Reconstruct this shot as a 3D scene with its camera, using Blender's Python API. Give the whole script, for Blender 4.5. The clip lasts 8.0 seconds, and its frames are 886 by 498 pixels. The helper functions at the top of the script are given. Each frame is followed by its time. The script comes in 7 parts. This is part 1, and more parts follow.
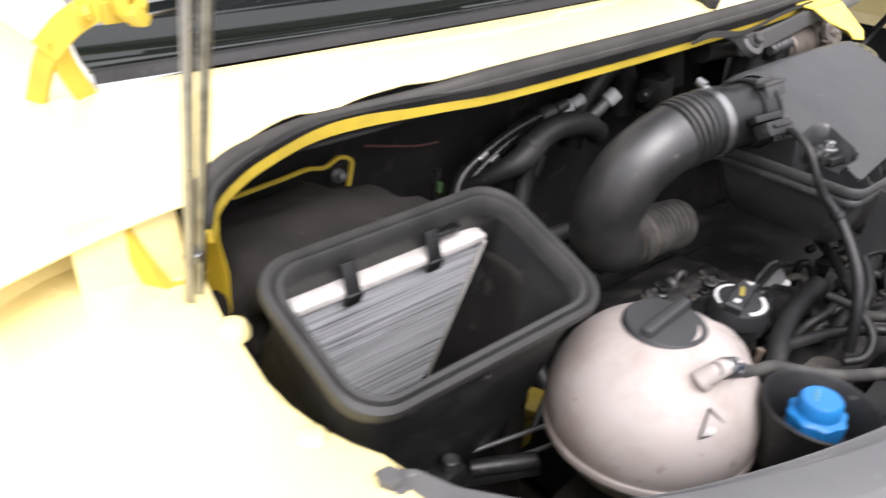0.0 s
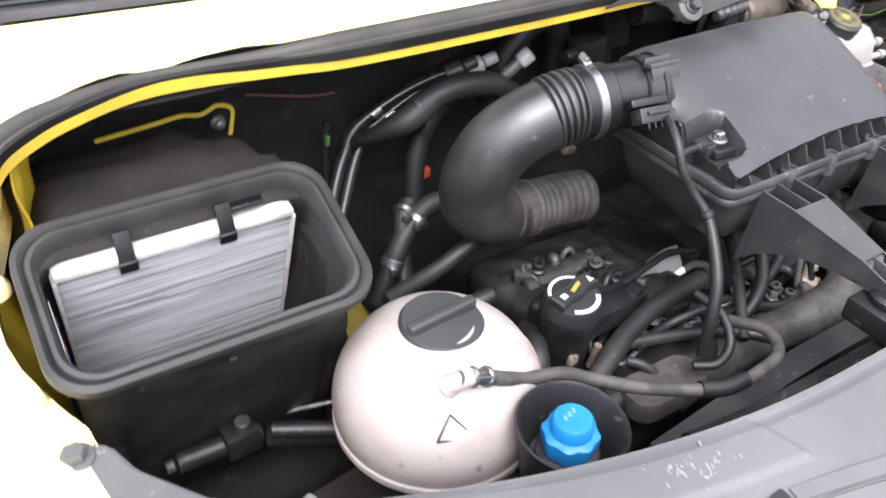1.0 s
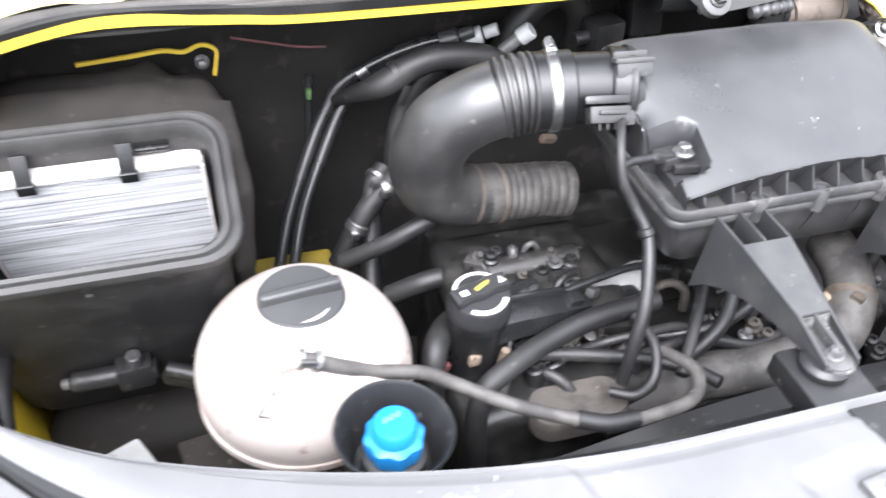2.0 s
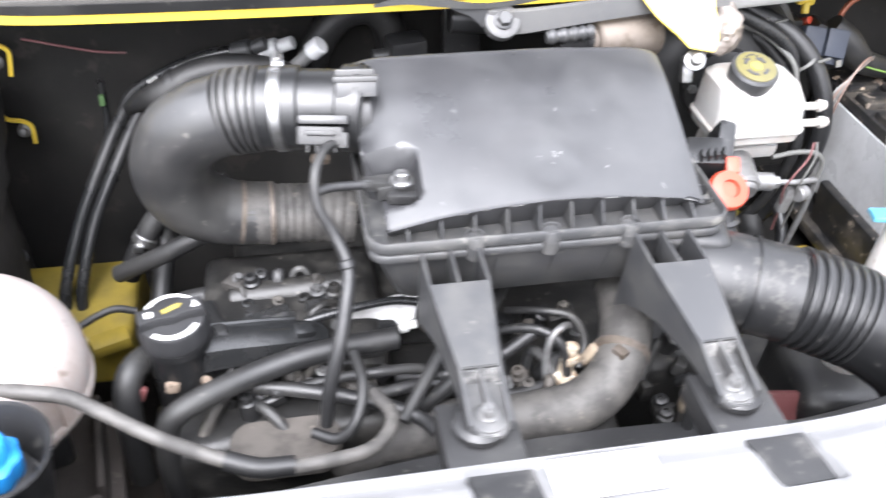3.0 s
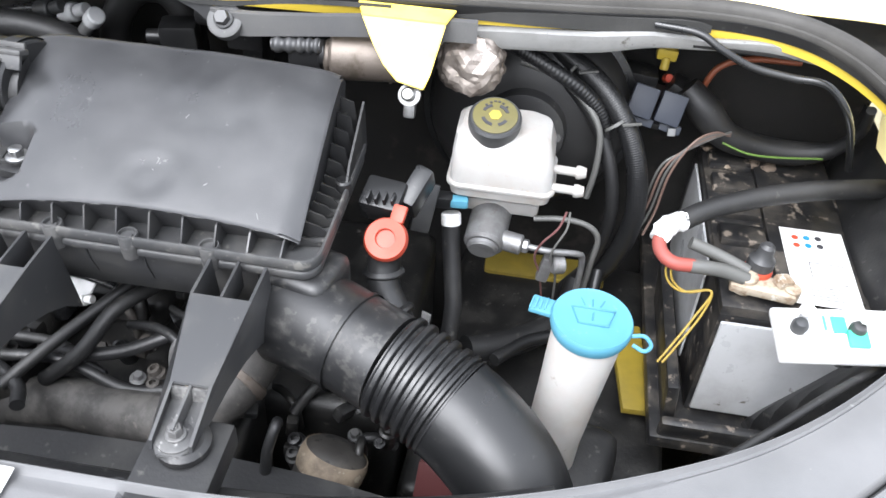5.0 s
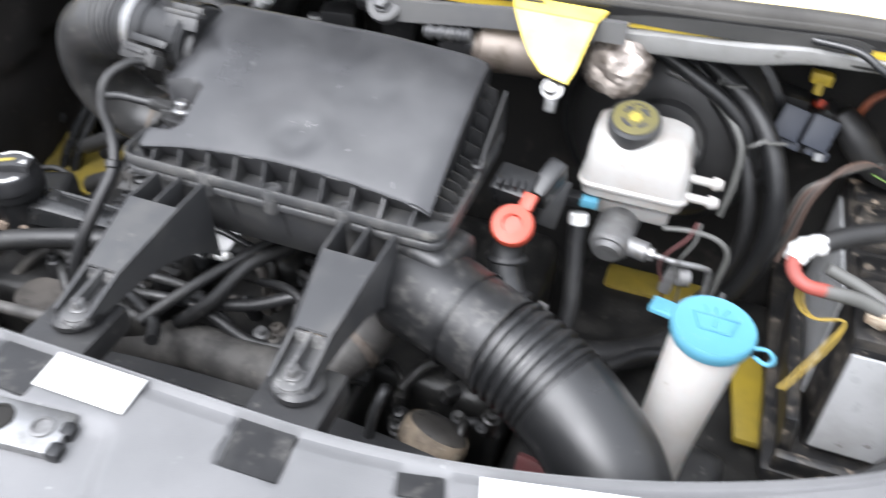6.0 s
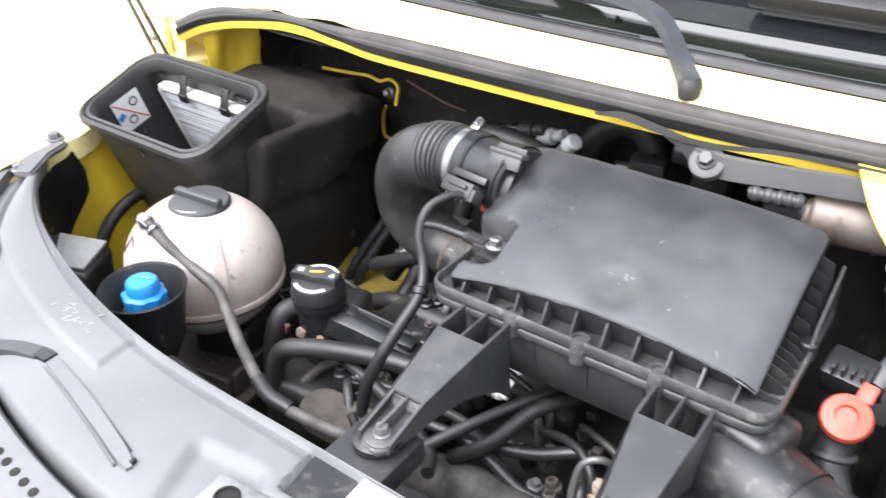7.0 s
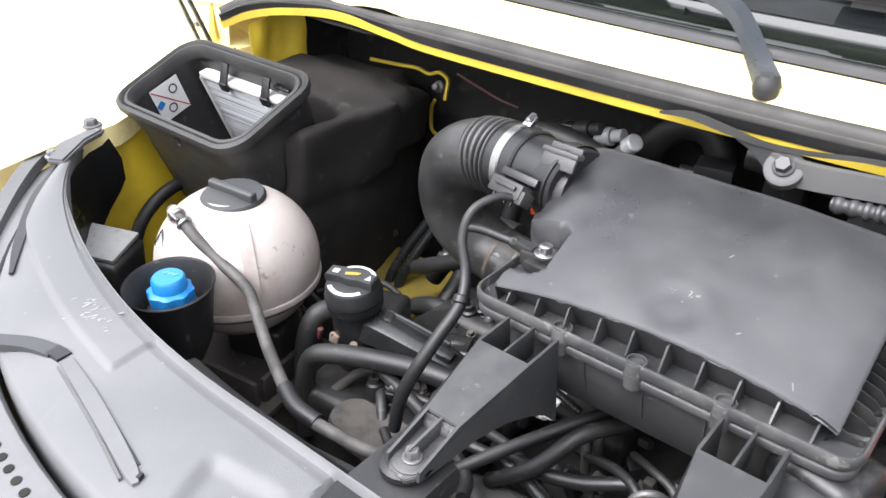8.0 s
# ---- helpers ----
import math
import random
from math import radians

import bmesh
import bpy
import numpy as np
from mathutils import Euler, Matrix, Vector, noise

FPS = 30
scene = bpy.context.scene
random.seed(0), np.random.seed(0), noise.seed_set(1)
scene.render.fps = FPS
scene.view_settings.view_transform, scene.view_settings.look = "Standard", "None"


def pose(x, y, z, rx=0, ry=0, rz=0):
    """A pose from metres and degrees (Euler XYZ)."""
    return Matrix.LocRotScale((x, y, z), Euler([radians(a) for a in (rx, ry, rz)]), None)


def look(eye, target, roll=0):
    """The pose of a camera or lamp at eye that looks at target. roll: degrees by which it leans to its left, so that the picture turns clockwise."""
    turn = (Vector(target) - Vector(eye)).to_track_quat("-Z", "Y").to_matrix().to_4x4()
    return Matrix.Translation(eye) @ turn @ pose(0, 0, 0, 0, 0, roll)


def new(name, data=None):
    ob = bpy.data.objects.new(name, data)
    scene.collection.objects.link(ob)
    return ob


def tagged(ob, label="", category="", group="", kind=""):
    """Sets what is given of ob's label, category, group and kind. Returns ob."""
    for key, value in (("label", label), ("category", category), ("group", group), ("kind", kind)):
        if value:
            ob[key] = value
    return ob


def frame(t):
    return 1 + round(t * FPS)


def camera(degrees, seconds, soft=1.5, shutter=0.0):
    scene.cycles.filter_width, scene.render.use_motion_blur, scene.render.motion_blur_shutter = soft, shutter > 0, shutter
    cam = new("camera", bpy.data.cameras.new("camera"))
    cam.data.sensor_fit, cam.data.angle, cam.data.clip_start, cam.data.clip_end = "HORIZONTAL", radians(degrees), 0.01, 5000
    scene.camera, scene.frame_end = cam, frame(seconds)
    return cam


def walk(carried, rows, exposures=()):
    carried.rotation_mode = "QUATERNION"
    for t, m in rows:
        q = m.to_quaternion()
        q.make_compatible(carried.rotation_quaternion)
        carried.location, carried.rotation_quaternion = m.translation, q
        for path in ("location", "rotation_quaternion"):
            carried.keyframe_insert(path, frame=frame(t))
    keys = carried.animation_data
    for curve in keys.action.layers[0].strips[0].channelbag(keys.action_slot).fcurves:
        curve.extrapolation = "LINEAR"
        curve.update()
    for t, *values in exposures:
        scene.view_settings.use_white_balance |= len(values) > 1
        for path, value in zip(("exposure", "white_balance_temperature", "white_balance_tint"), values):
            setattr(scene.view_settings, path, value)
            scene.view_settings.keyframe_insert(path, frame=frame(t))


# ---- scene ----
cam = camera(56.6, 8.0, soft=1.5, shutter=0.5)
# seconds, eye, target, roll
PATH = [
    (0, (-1.199, 0.001, 1.528), (-0.047, 1.298, 0.533), 1.8),
    (0.5, (-1.04, -0.082, 1.569), (0.039, 1.22, 0.501), 1.8),
    (1, (-0.913, -0.145, 1.61), (-0.047, 1.19, 0.398), 2.6),
    (1.2, (-0.878, -0.175, 1.622), (-0.116, 1.183, 0.367), 2.9),
    (2.3, (-0.526, -0.219, 1.622), (-0.116, 1.225, 0.301), 2.8),
    (2.5, (-0.452, -0.225, 1.623), (-0.082, 1.228, 0.3), 2.5),
    (3, (-0.247, -0.256, 1.605), (0.071, 1.243, 0.319), 2.7),
    (3.5, (-0.066, -0.261, 1.625), (0.132, 1.239, 0.316), 2.9),
    (4, (0.131, -0.227, 1.632), (0.225, 1.274, 0.314), 3.2),
    (4.2, (0.207, -0.212, 1.64), (0.238, 1.284, 0.313), 2.7),
    (5.3, (0.403, -0.204, 1.64), (0.164, 1.26, 0.299), 4.0),
    (5.5, (0.415, -0.204, 1.637), (0.121, 1.248, 0.293), 3.8),
    (6, (0.379, -0.249, 1.607), (-0.08, 1.212, 0.32), 3.3),
    (6.5, (0.309, -0.267, 1.601), (-0.459, 1.206, 0.487), 2.0),
    (7, (0.265, -0.26, 1.597), (-0.726, 1.133, 0.559), 0.6),
    (7.5, (0.253, -0.244, 1.588), (-0.808, 1.105, 0.561), 0.9),
    (8, (0.229, -0.202, 1.564), (-0.855, 1.117, 0.522), 0.5),
]
EXPOSURES = [(0.0, -0.43, 6490, 16), (0.6, -0.25, 6420, 16), (1.2, 0.23, 6240, 15), (2.5, 1.10, 6180, 14), (3.5, 1.02, 6200, 14), (4.2, 0.76, 6180, 13), (5.5, 0.14, 6110, 11), (6.0, 0.2, 6150, 12), (6.5, 0.55, 6240, 13), (7.2, 0.38, 6280, 13), (8.0, 0.25, 6280, 13)]
walk(cam, [(t, look(eye, target, roll)) for t, eye, target, roll in PATH], EXPOSURES)

# ---- world and sun: bright overcast day ----
world = bpy.data.worlds.new("sky_world")
scene.world = world
world.use_nodes = True
wn = world.node_tree.nodes
wl = world.node_tree.links
sky = wn.new("ShaderNodeTexSky")
sky.sky_type = 'NISHITA'
sky.sun_disc = False
sky.sun_elevation = radians(48)
sky.sun_rotation = radians(200)
sky.air_density = 1.0
sky.dust_density = 6.0
sky.ozone_density = 0.6
hsv = wn.new("ShaderNodeHueSaturation")
hsv.inputs["Saturation"].default_value = 0.12
wl.new(sky.outputs[0], hsv.inputs["Color"])
veil = wn.new("ShaderNodeMix")
veil.data_type = 'RGBA'
veil.inputs[0].default_value = 0.7
up = wn.new("ShaderNodeTexCoord")
split = wn.new("ShaderNodeSeparateXYZ")
wl.new(up.outputs["Generated"], split.inputs[0])
cloud = wn.new("ShaderNodeMapRange")
cloud.inputs["To Min"].default_value = 0.16
cloud.inputs["To Max"].default_value = 1.75
wl.new(split.outputs["Z"], cloud.inputs["Value"])
grey = wn.new("ShaderNodeVectorMath")
grey.operation = 'SCALE'
grey.inputs[0].default_value = (2.93, 3.0, 3.12)
wl.new(cloud.outputs[0], grey.inputs["Scale"])
wl.new(grey.outputs[0], veil.inputs[7])
wl.new(hsv.outputs[0], veil.inputs[6])
wl.new(veil.outputs[2], wn["Background"].inputs[0])
wn["Background"].inputs[1].default_value = 0.75
sun = bpy.data.lights.new("sun", 'SUN')
sun.energy = 3.0
sun.angle = radians(40)
sun.color = (1.0, 0.985, 0.965)
sun_ob = new("sun", sun)
sun_ob.matrix_world = look((-1.0, -1.9, 4.0), (0, 0, 0))

# ---- materials ----
def material(name, base, rough=0.5, metal=0.0, second=None, mix_at=0.55, mix_scale=9.0, mix_soft=0.12, third=None, third_scale=70.0, stretch=(1.0, 1.0, 1.0),
             third_at=0.62, grain=350.0, bump=0.15, rough_var=0.12, coat=0.0, spec=0.5, transmission=0.0, subsurface=0.0, ior=1.5, alpha=1.0, wear=None):
    """A surface with a base colour, large stains (second), small specks (third), varied gloss and a fine relief."""
    m = bpy.data.materials.new(name)
    m.use_nodes = True
    nt = m.node_tree
    nd, ln = nt.nodes, nt.links
    bs = nd["Principled BSDF"]
    tc = nd.new("ShaderNodeTexCoord")
    info = nd.new("ShaderNodeObjectInfo")
    shift = nd.new("ShaderNodeVectorMath")
    shift.operation = 'ADD'
    ln.new(tc.outputs["Object"], shift.inputs[0])
    ln.new(info.outputs["Random"], shift.inputs[1])
    scaled = nd.new("ShaderNodeVectorMath")
    scaled.operation = 'MULTIPLY'
    scaled.inputs[1].default_value = stretch
    ln.new(shift.outputs[0], scaled.inputs[0])
    col = None

    def noise_tex(scale, detail=6.0):
        t = nd.new("ShaderNodeTexNoise")
        t.inputs["Scale"].default_value = scale
        t.inputs["Detail"].default_value = detail
        t.inputs["Roughness"].default_value = 0.62
        ln.new(scaled.outputs[0], t.inputs["Vector"])
        return t

    def ramp(src, at, soft):
        r = nd.new("ShaderNodeMapRange")
        r.inputs["From Min"].default_value = at - soft
        r.inputs["From Max"].default_value = at + soft
        r.interpolation_type = 'SMOOTHSTEP'
        ln.new(src.outputs["Fac"], r.inputs["Value"])
        return r

    big = noise_tex(mix_scale)
    bs.inputs["Base Color"].default_value = (*base, 1)
    last = None
    for extra, scale_tex, at, soft in ((second, big, mix_at, mix_soft), (third, noise_tex(third_scale, 3.0) if third else None, third_at, 0.05)):
        if not extra:
            continue
        mx = nd.new("ShaderNodeMix")
        mx.data_type = 'RGBA'
        if last:
            ln.new(last.outputs[2], mx.inputs[6])
        else:
            mx.inputs[6].default_value = (*base, 1)
        mx.inputs[7].default_value = (*extra, 1)
        ln.new(ramp(scale_tex, at, soft).outputs[0], mx.inputs[0])
        last = mx
    if wear:
        geo = nd.new("ShaderNodeNewGeometry")
        edge_at = nd.new("ShaderNodeMapRange")
        edge_at.inputs["From Min"].default_value = 0.56
        edge_at.inputs["From Max"].default_value = 0.80
        ln.new(geo.outputs["Pointiness"], edge_at.inputs["Value"])
        patchy = nd.new("ShaderNodeMath")
        patchy.operation = 'MULTIPLY'
        ln.new(edge_at.outputs[0], patchy.inputs[0])
        ln.new(ramp(noise_tex(90.0, 3.0), 0.5, 0.14).outputs[0], patchy.inputs[1])
        mx = nd.new("ShaderNodeMix")
        mx.data_type = 'RGBA'
        if last:
            ln.new(last.outputs[2], mx.inputs[6])
        else:
            mx.inputs[6].default_value = (*base, 1)
        mx.inputs[7].default_value = (*wear, 1)
        ln.new(patchy.outputs[0], mx.inputs[0])
        last = mx
    if last:
        ln.new(last.outputs[2], bs.inputs["Base Color"])
    rr = nd.new("ShaderNodeMapRange")
    rr.inputs["From Min"].default_value = 0.3
    rr.inputs["From Max"].default_value = 0.7
    rr.inputs["To Min"].default_value = max(0.02, rough - rough_var)
    rr.inputs["To Max"].default_value = min(1.0, rough + rough_var)
    ln.new(big.outputs["Fac"], rr.inputs["Value"])
    ln.new(rr.outputs[0], bs.inputs["Roughness"])
    if bump > 0:
        g = noise_tex(grain, 2.0)
        b = nd.new("ShaderNodeBump")
        b.inputs["Strength"].default_value = bump
        b.inputs["Distance"].default_value = 0.001
        ln.new(g.outputs["Fac"], b.inputs["Height"])
        ln.new(b.outputs[0], bs.inputs["Normal"])
    bs.inputs["Metallic"].default_value = metal
    bs.inputs["Coat Weight"].default_value = coat
    bs.inputs["Coat Roughness"].default_value = 0.05
    bs.inputs["Specular IOR Level"].default_value = spec
    bs.inputs["IOR"].default_value = ior
    bs.inputs["Transmission Weight"].default_value = transmission
    if subsurface:
        bs.inputs["Subsurface Weight"].default_value = subsurface
        bs.inputs["Subsurface Radius"].default_value = (0.02, 0.012, 0.01)
    bs.inputs["Alpha"].default_value = alpha
    return m


M = {}
# Body yellow, paled so that its overexposed look sits in the colour.
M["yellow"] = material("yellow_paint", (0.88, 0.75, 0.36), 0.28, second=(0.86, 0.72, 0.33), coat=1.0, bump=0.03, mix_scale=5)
# Deeper copy of the body yellow, with the shade held in its colour.
M["yellow_shaded"] = material("shaded_yellow_paint", (0.60, 0.44, 0.05), 0.42, second=(0.50, 0.365, 0.045), bump=0.05, mix_scale=14)
# Body yellow for the wing, brightened where little light reaches; mottled with dust.
M["yellow_wing"] = material("dusty_brightened_wing_paint", (0.62, 0.45, 0.028), 0.45, second=(0.45, 0.32, 0.026), mix_scale=9, mix_soft=0.25, bump=0.06)
M["bracket_grey"] = material("grey_bracket_moulding", (0.075, 0.075, 0.077), 0.55, second=(0.095, 0.094, 0.092), mix_at=0.52, mix_scale=12, mix_soft=0.2, third=(0.18, 0.175, 0.165), third_at=0.7, bump=0.25)
M["elbow"] = material("dusty_elbow_rubber", (0.020, 0.020, 0.0205), 0.42, second=(0.043, 0.042, 0.040), mix_at=0.53, mix_scale=11, mix_soft=0.2, third=(0.09, 0.086, 0.078), third_at=0.68, bump=0.14, spec=0.8)
M["leg_worn"] = material("worn_flange_plastic", (0.041, 0.0415, 0.0425), 0.44, second=(0.066, 0.065, 0.063), mix_at=0.54, mix_scale=22, third=(0.12, 0.117, 0.108), third_at=0.65, bump=0.16, grain=800, wear=(0.21, 0.205, 0.195))
M["cyan_dark"] = material("cyan_moulded_mark", (0.05, 0.18, 0.255), 0.5, bump=0.0)
# Black gloss for the dark reflection band low on the windshield.
M["scuttle"] = material("gloss_dark_reflection", (0.008, 0.010, 0.008), 0.08, bump=0.0, rough_var=0.03)
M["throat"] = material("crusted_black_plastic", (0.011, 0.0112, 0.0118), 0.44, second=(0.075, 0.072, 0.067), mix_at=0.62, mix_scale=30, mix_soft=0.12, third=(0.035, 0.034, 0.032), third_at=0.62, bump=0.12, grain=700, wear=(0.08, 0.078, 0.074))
M["tan_pad"] = material("tan_dusty_plastic", (0.06, 0.053, 0.046), 0.75, second=(0.035, 0.031, 0.027), mix_scale=30, third=(0.10, 0.088, 0.075), third_at=0.66, bump=0.3)
# Dusty yellow, darkened further for the shade deep in the bay.
M["yellow_dirty_shaded"] = material("yellow_paint_dusty_shaded", (0.24, 0.175, 0.018), 0.55, second=(0.10, 0.078, 0.02), mix_scale=7, mix_soft=0.25, bump=0.1)
M["black"] = material("black_plastic", (0.0095, 0.0097, 0.0102), 0.36, second=(0.017, 0.017, 0.017), mix_at=0.6, third=(0.032, 0.031, 0.03), third_at=0.7, bump=0.1, grain=900)
M["black_dusty"] = material("dusty_black_plastic", (0.014, 0.014, 0.0145), 0.46, second=(0.031, 0.0305, 0.029), mix_at=0.57, third=(0.06, 0.058, 0.053), third_at=0.67, bump=0.25, grain=240)
M["lid"] = material("airbox_lid_plastic", (0.023, 0.0232, 0.0248), 0.34, second=(0.040, 0.040, 0.041), mix_at=0.56, mix_scale=11, mix_soft=0.25, third=(0.08, 0.08, 0.08), third_at=0.73, bump=0.14, grain=900, rough_var=0.09, spec=0.66)
M["grey_plastic"] = material("grey_dusty_plastic", (0.113, 0.114, 0.116), 0.54, second=(0.142, 0.142, 0.144), mix_at=0.52, mix_scale=7, mix_soft=0.2, third=(0.23, 0.23, 0.23), third_at=0.74, bump=0.2, grain=600, spec=0.36)
M["leg"] = material("grey_bracket_plastic", (0.036, 0.0365, 0.038), 0.40, second=(0.052, 0.0515, 0.05), mix_at=0.55, mix_scale=18, third=(0.09, 0.088, 0.08), third_at=0.69, bump=0.09, grain=800)
M["rubber"] = material("black_rubber", (0.010, 0.010, 0.0103), 0.53, second=(0.021, 0.0205, 0.0195), mix_at=0.58, third=(0.04, 0.038, 0.035), third_at=0.68, bump=0.18)
M["seal"] = material("weathered_seal_rubber", (0.020, 0.020, 0.0192), 0.62, second=(0.034, 0.0335, 0.032), mix_at=0.52, mix_scale=20, mix_soft=0.2, bump=0.3)
M["seal_dusty"] = material("dusty_seal_rubber", (0.046, 0.0435, 0.039), 0.66, second=(0.032, 0.0305, 0.028), mix_at=0.54, mix_scale=14, mix_soft=0.2, bump=0.2)
M["hose_dusty"] = material("dusty_hose_rubber", (0.070, 0.066, 0.061), 0.66, second=(0.035, 0.033, 0.031), mix_at=0.5, mix_scale=30, third=(0.10, 0.092, 0.08), third_at=0.67, bump=0.3)
M["felt"] = material("black_insulation_felt", (0.0135, 0.0132, 0.0128), 0.9, second=(0.026, 0.0248, 0.023), mix_scale=6, mix_soft=0.2, third=(0.030, 0.0275, 0.025), third_at=0.62, third_scale=18, bump=0.5, grain=500, spec=0.2)
M["blower_felt"] = material("brown_black_moulded_felt", (0.0130, 0.0120, 0.0112), 0.85, second=(0.027, 0.0235, 0.021), mix_at=0.54, mix_scale=7, mix_soft=0.22, third=(0.040, 0.035, 0.031), third_at=0.66, third_scale=22, bump=0.45, grain=500, spec=0.25)
M["pan"] = material("dark_brown_dirty_plastic", (0.022, 0.019, 0.017), 0.8, second=(0.040, 0.034, 0.030), mix_at=0.52, third=(0.07, 0.06, 0.052), third_at=0.66, bump=0.3, spec=0.3)
M["tank"] = material("aged_white_polyethylene", (0.39, 0.35, 0.33), 0.4, second=(0.27, 0.22, 0.19), mix_at=0.58, mix_scale=10, mix_soft=0.16, third=(0.21, 0.17, 0.145), third_at=0.69, third_scale=45, bump=0.05, subsurface=0.2, rough_var=0.08)
M["white_plastic"] = material("white_reservoir_plastic", (0.305, 0.298, 0.288), 0.42, second=(0.24, 0.22, 0.195), mix_at=0.56, mix_scale=14, mix_soft=0.2, third=(0.26, 0.235, 0.20), third_at=0.69, bump=0.06, subsurface=0.15)
M["blue"] = material("blue_plastic", (0.010, 0.155, 0.42), 0.38, second=(0.014, 0.185, 0.47), bump=0.08, mix_soft=0.2, third=(0.10, 0.22, 0.45), third_at=0.72)
M["cyan"] = material("cyan_plastic", (0.065, 0.21, 0.29), 0.5, second=(0.075, 0.23, 0.31), bump=0.08, mix_soft=0.2, third=(0.12, 0.25, 0.31), third_at=0.68)
M["red"] = material("red_plastic", (0.40, 0.052, 0.024), 0.48, second=(0.33, 0.045, 0.024), bump=0.08, mix_soft=0.2)
M["alu"] = material("cast_aluminium", (0.20, 0.2, 0.2), 0.5, 0.6, second=(0.13, 0.128, 0.125), mix_scale=25, third=(0.15, 0.14, 0.13), third_at=0.66, bump=0.3)
M["steel"] = material("zinc_steel", (0.33, 0.33, 0.33), 0.36, 0.95, second=(0.2, 0.198, 0.19), mix_scale=30, bump=0.1)
M["motor"] = material("dull_brown_metal", (0.14, 0.118, 0.10), 0.55, 0.5, second=(0.08, 0.065, 0.05), mix_scale=25, third=(0.09, 0.07, 0.055), third_at=0.64, bump=0.3)
M["engine"] = material("dirty_engine_metal", (0.045, 0.042, 0.039), 0.65, 0.3, second=(0.085, 0.078, 0.068), mix_scale=18, mix_at=0.56, third=(0.014, 0.0135, 0.0125), third_at=0.64, bump=0.45, grain=160)
M["engine_dark"] = material("oily_black_engine", (0.010, 0.0098, 0.0095), 0.45, second=(0.028, 0.0265, 0.024), mix_scale=22, mix_at=0.57, third=(0.06, 0.056, 0.05), third_at=0.68, bump=0.45, grain=160)
M["battery"] = material("battery_case_plastic", (0.012, 0.012, 0.0125), 0.42, second=(0.05, 0.044, 0.037), mix_at=0.56, mix_scale=22, third=(0.16, 0.135, 0.11), third_at=0.64, third_scale=55, bump=0.2)
M["batbox"] = material("grey_battery_side", (0.38, 0.385, 0.39), 0.34, second=(0.30, 0.30, 0.296), mix_scale=10, third=(0.11, 0.10, 0.08), third_at=0.72, bump=0.15)
M["rusty"] = material("corroded_brown_metal", (0.10, 0.075, 0.055), 0.85, second=(0.22, 0.17, 0.13), mix_scale=35, mix_at=0.54, third=(0.04, 0.03, 0.022), third_at=0.6, bump=0.7, grain=120)
M["corroded"] = material("white_corroded_terminal", (0.36, 0.31, 0.24), 0.7, 0.2, second=(0.20, 0.14, 0.09), mix_scale=60, third=(0.5, 0.47, 0.42), bump=0.6, grain=180)
M["label"] = material("white_label", (0.62, 0.62, 0.61), 0.45, second=(0.55, 0.55, 0.53), mix_soft=0.25, bump=0.02)
M["white_paint_mark"] = material("white_print", (0.48, 0.48, 0.47), 0.45, bump=0.0)
M["yellow_mark"] = material("yellow_print", (0.27, 0.22, 0.04), 0.5, bump=0.0)
M["bracket_yellow"] = material("chrome_yellow_paint", (0.84, 0.66, 0.13), 0.4, second=(0.76, 0.58, 0.10), bump=0.04, mix_scale=30)
M["green_tag"] = material("faded_green_tag", (0.05, 0.11, 0.03), 0.6, second=(0.04, 0.08, 0.03), bump=0.05)
M["red_faded"] = material("faded_red_sleeve", (0.26, 0.055, 0.042), 0.6, second=(0.20, 0.05, 0.04), bump=0.12, mix_soft=0.2)
M["olive_print"] = material("olive_yellow_print", (0.10, 0.088, 0.03), 0.5, second=(0.075, 0.068, 0.03), bump=0.02)
M["dark_mark"] = material("dark_print", (0.03, 0.03, 0.035), 0.5, bump=0.0)
M["green"] = material("green_plastic", (0.05, 0.42, 0.25), 0.45, bump=0.05)
M["pleat"] = material("grey_filter_fleece", (0.70, 0.71, 0.73), 0.9, second=(0.40, 0.405, 0.42), mix_scale=260, mix_at=0.55, mix_soft=0.12, third=(0.20, 0.20, 0.205), third_at=0.62, third_scale=380, stretch=(0.010, 1.0, 1.0), bump=0.3, grain=420, spec=0.2)
M["fleece_edge"] = material("white_filter_edge", (0.60, 0.575, 0.55), 0.85, second=(0.46, 0.435, 0.41), mix_scale=30, bump=0.4, spec=0.2)
M["cap_grey"] = material("dark_grey_cap", (0.030, 0.031, 0.032), 0.45, second=(0.042, 0.042, 0.043), mix_soft=0.25, bump=0.15)
M["glass"] = material("windshield_glass", (0.012, 0.014, 0.015), 0.03, bump=0.0, rough_var=0.01, spec=1.0, ior=2.0)
M["trim"] = material("black_trim_gloss", (0.012, 0.0125, 0.013), 0.26, second=(0.02, 0.02, 0.02), bump=0.06)
M["frame_pale"] = material("pale_grey_cast_frame", (0.20, 0.20, 0.195), 0.5, second=(0.13, 0.128, 0.12), mix_at=0.54, mix_scale=16, mix_soft=0.2, third=(0.09, 0.085, 0.075), third_at=0.68, bump=0.2)
M["scuffed"] = material("scuffed_pale_plastic", (0.19, 0.19, 0.188), 0.5, second=(0.09, 0.09, 0.09), mix_at=0.5, mix_scale=160, bump=0.1)
M["booster"] = material("satin_black_booster_paint", (0.015, 0.015, 0.0153), 0.42, second=(0.023, 0.0225, 0.022), mix_at=0.52, mix_scale=12, mix_soft=0.25, bump=0.12)
M["oil_cap"] = material("glossy_black_cap", (0.015, 0.0152, 0.016), 0.34, second=(0.024, 0.024, 0.025), mix_soft=0.25, bump=0.12)
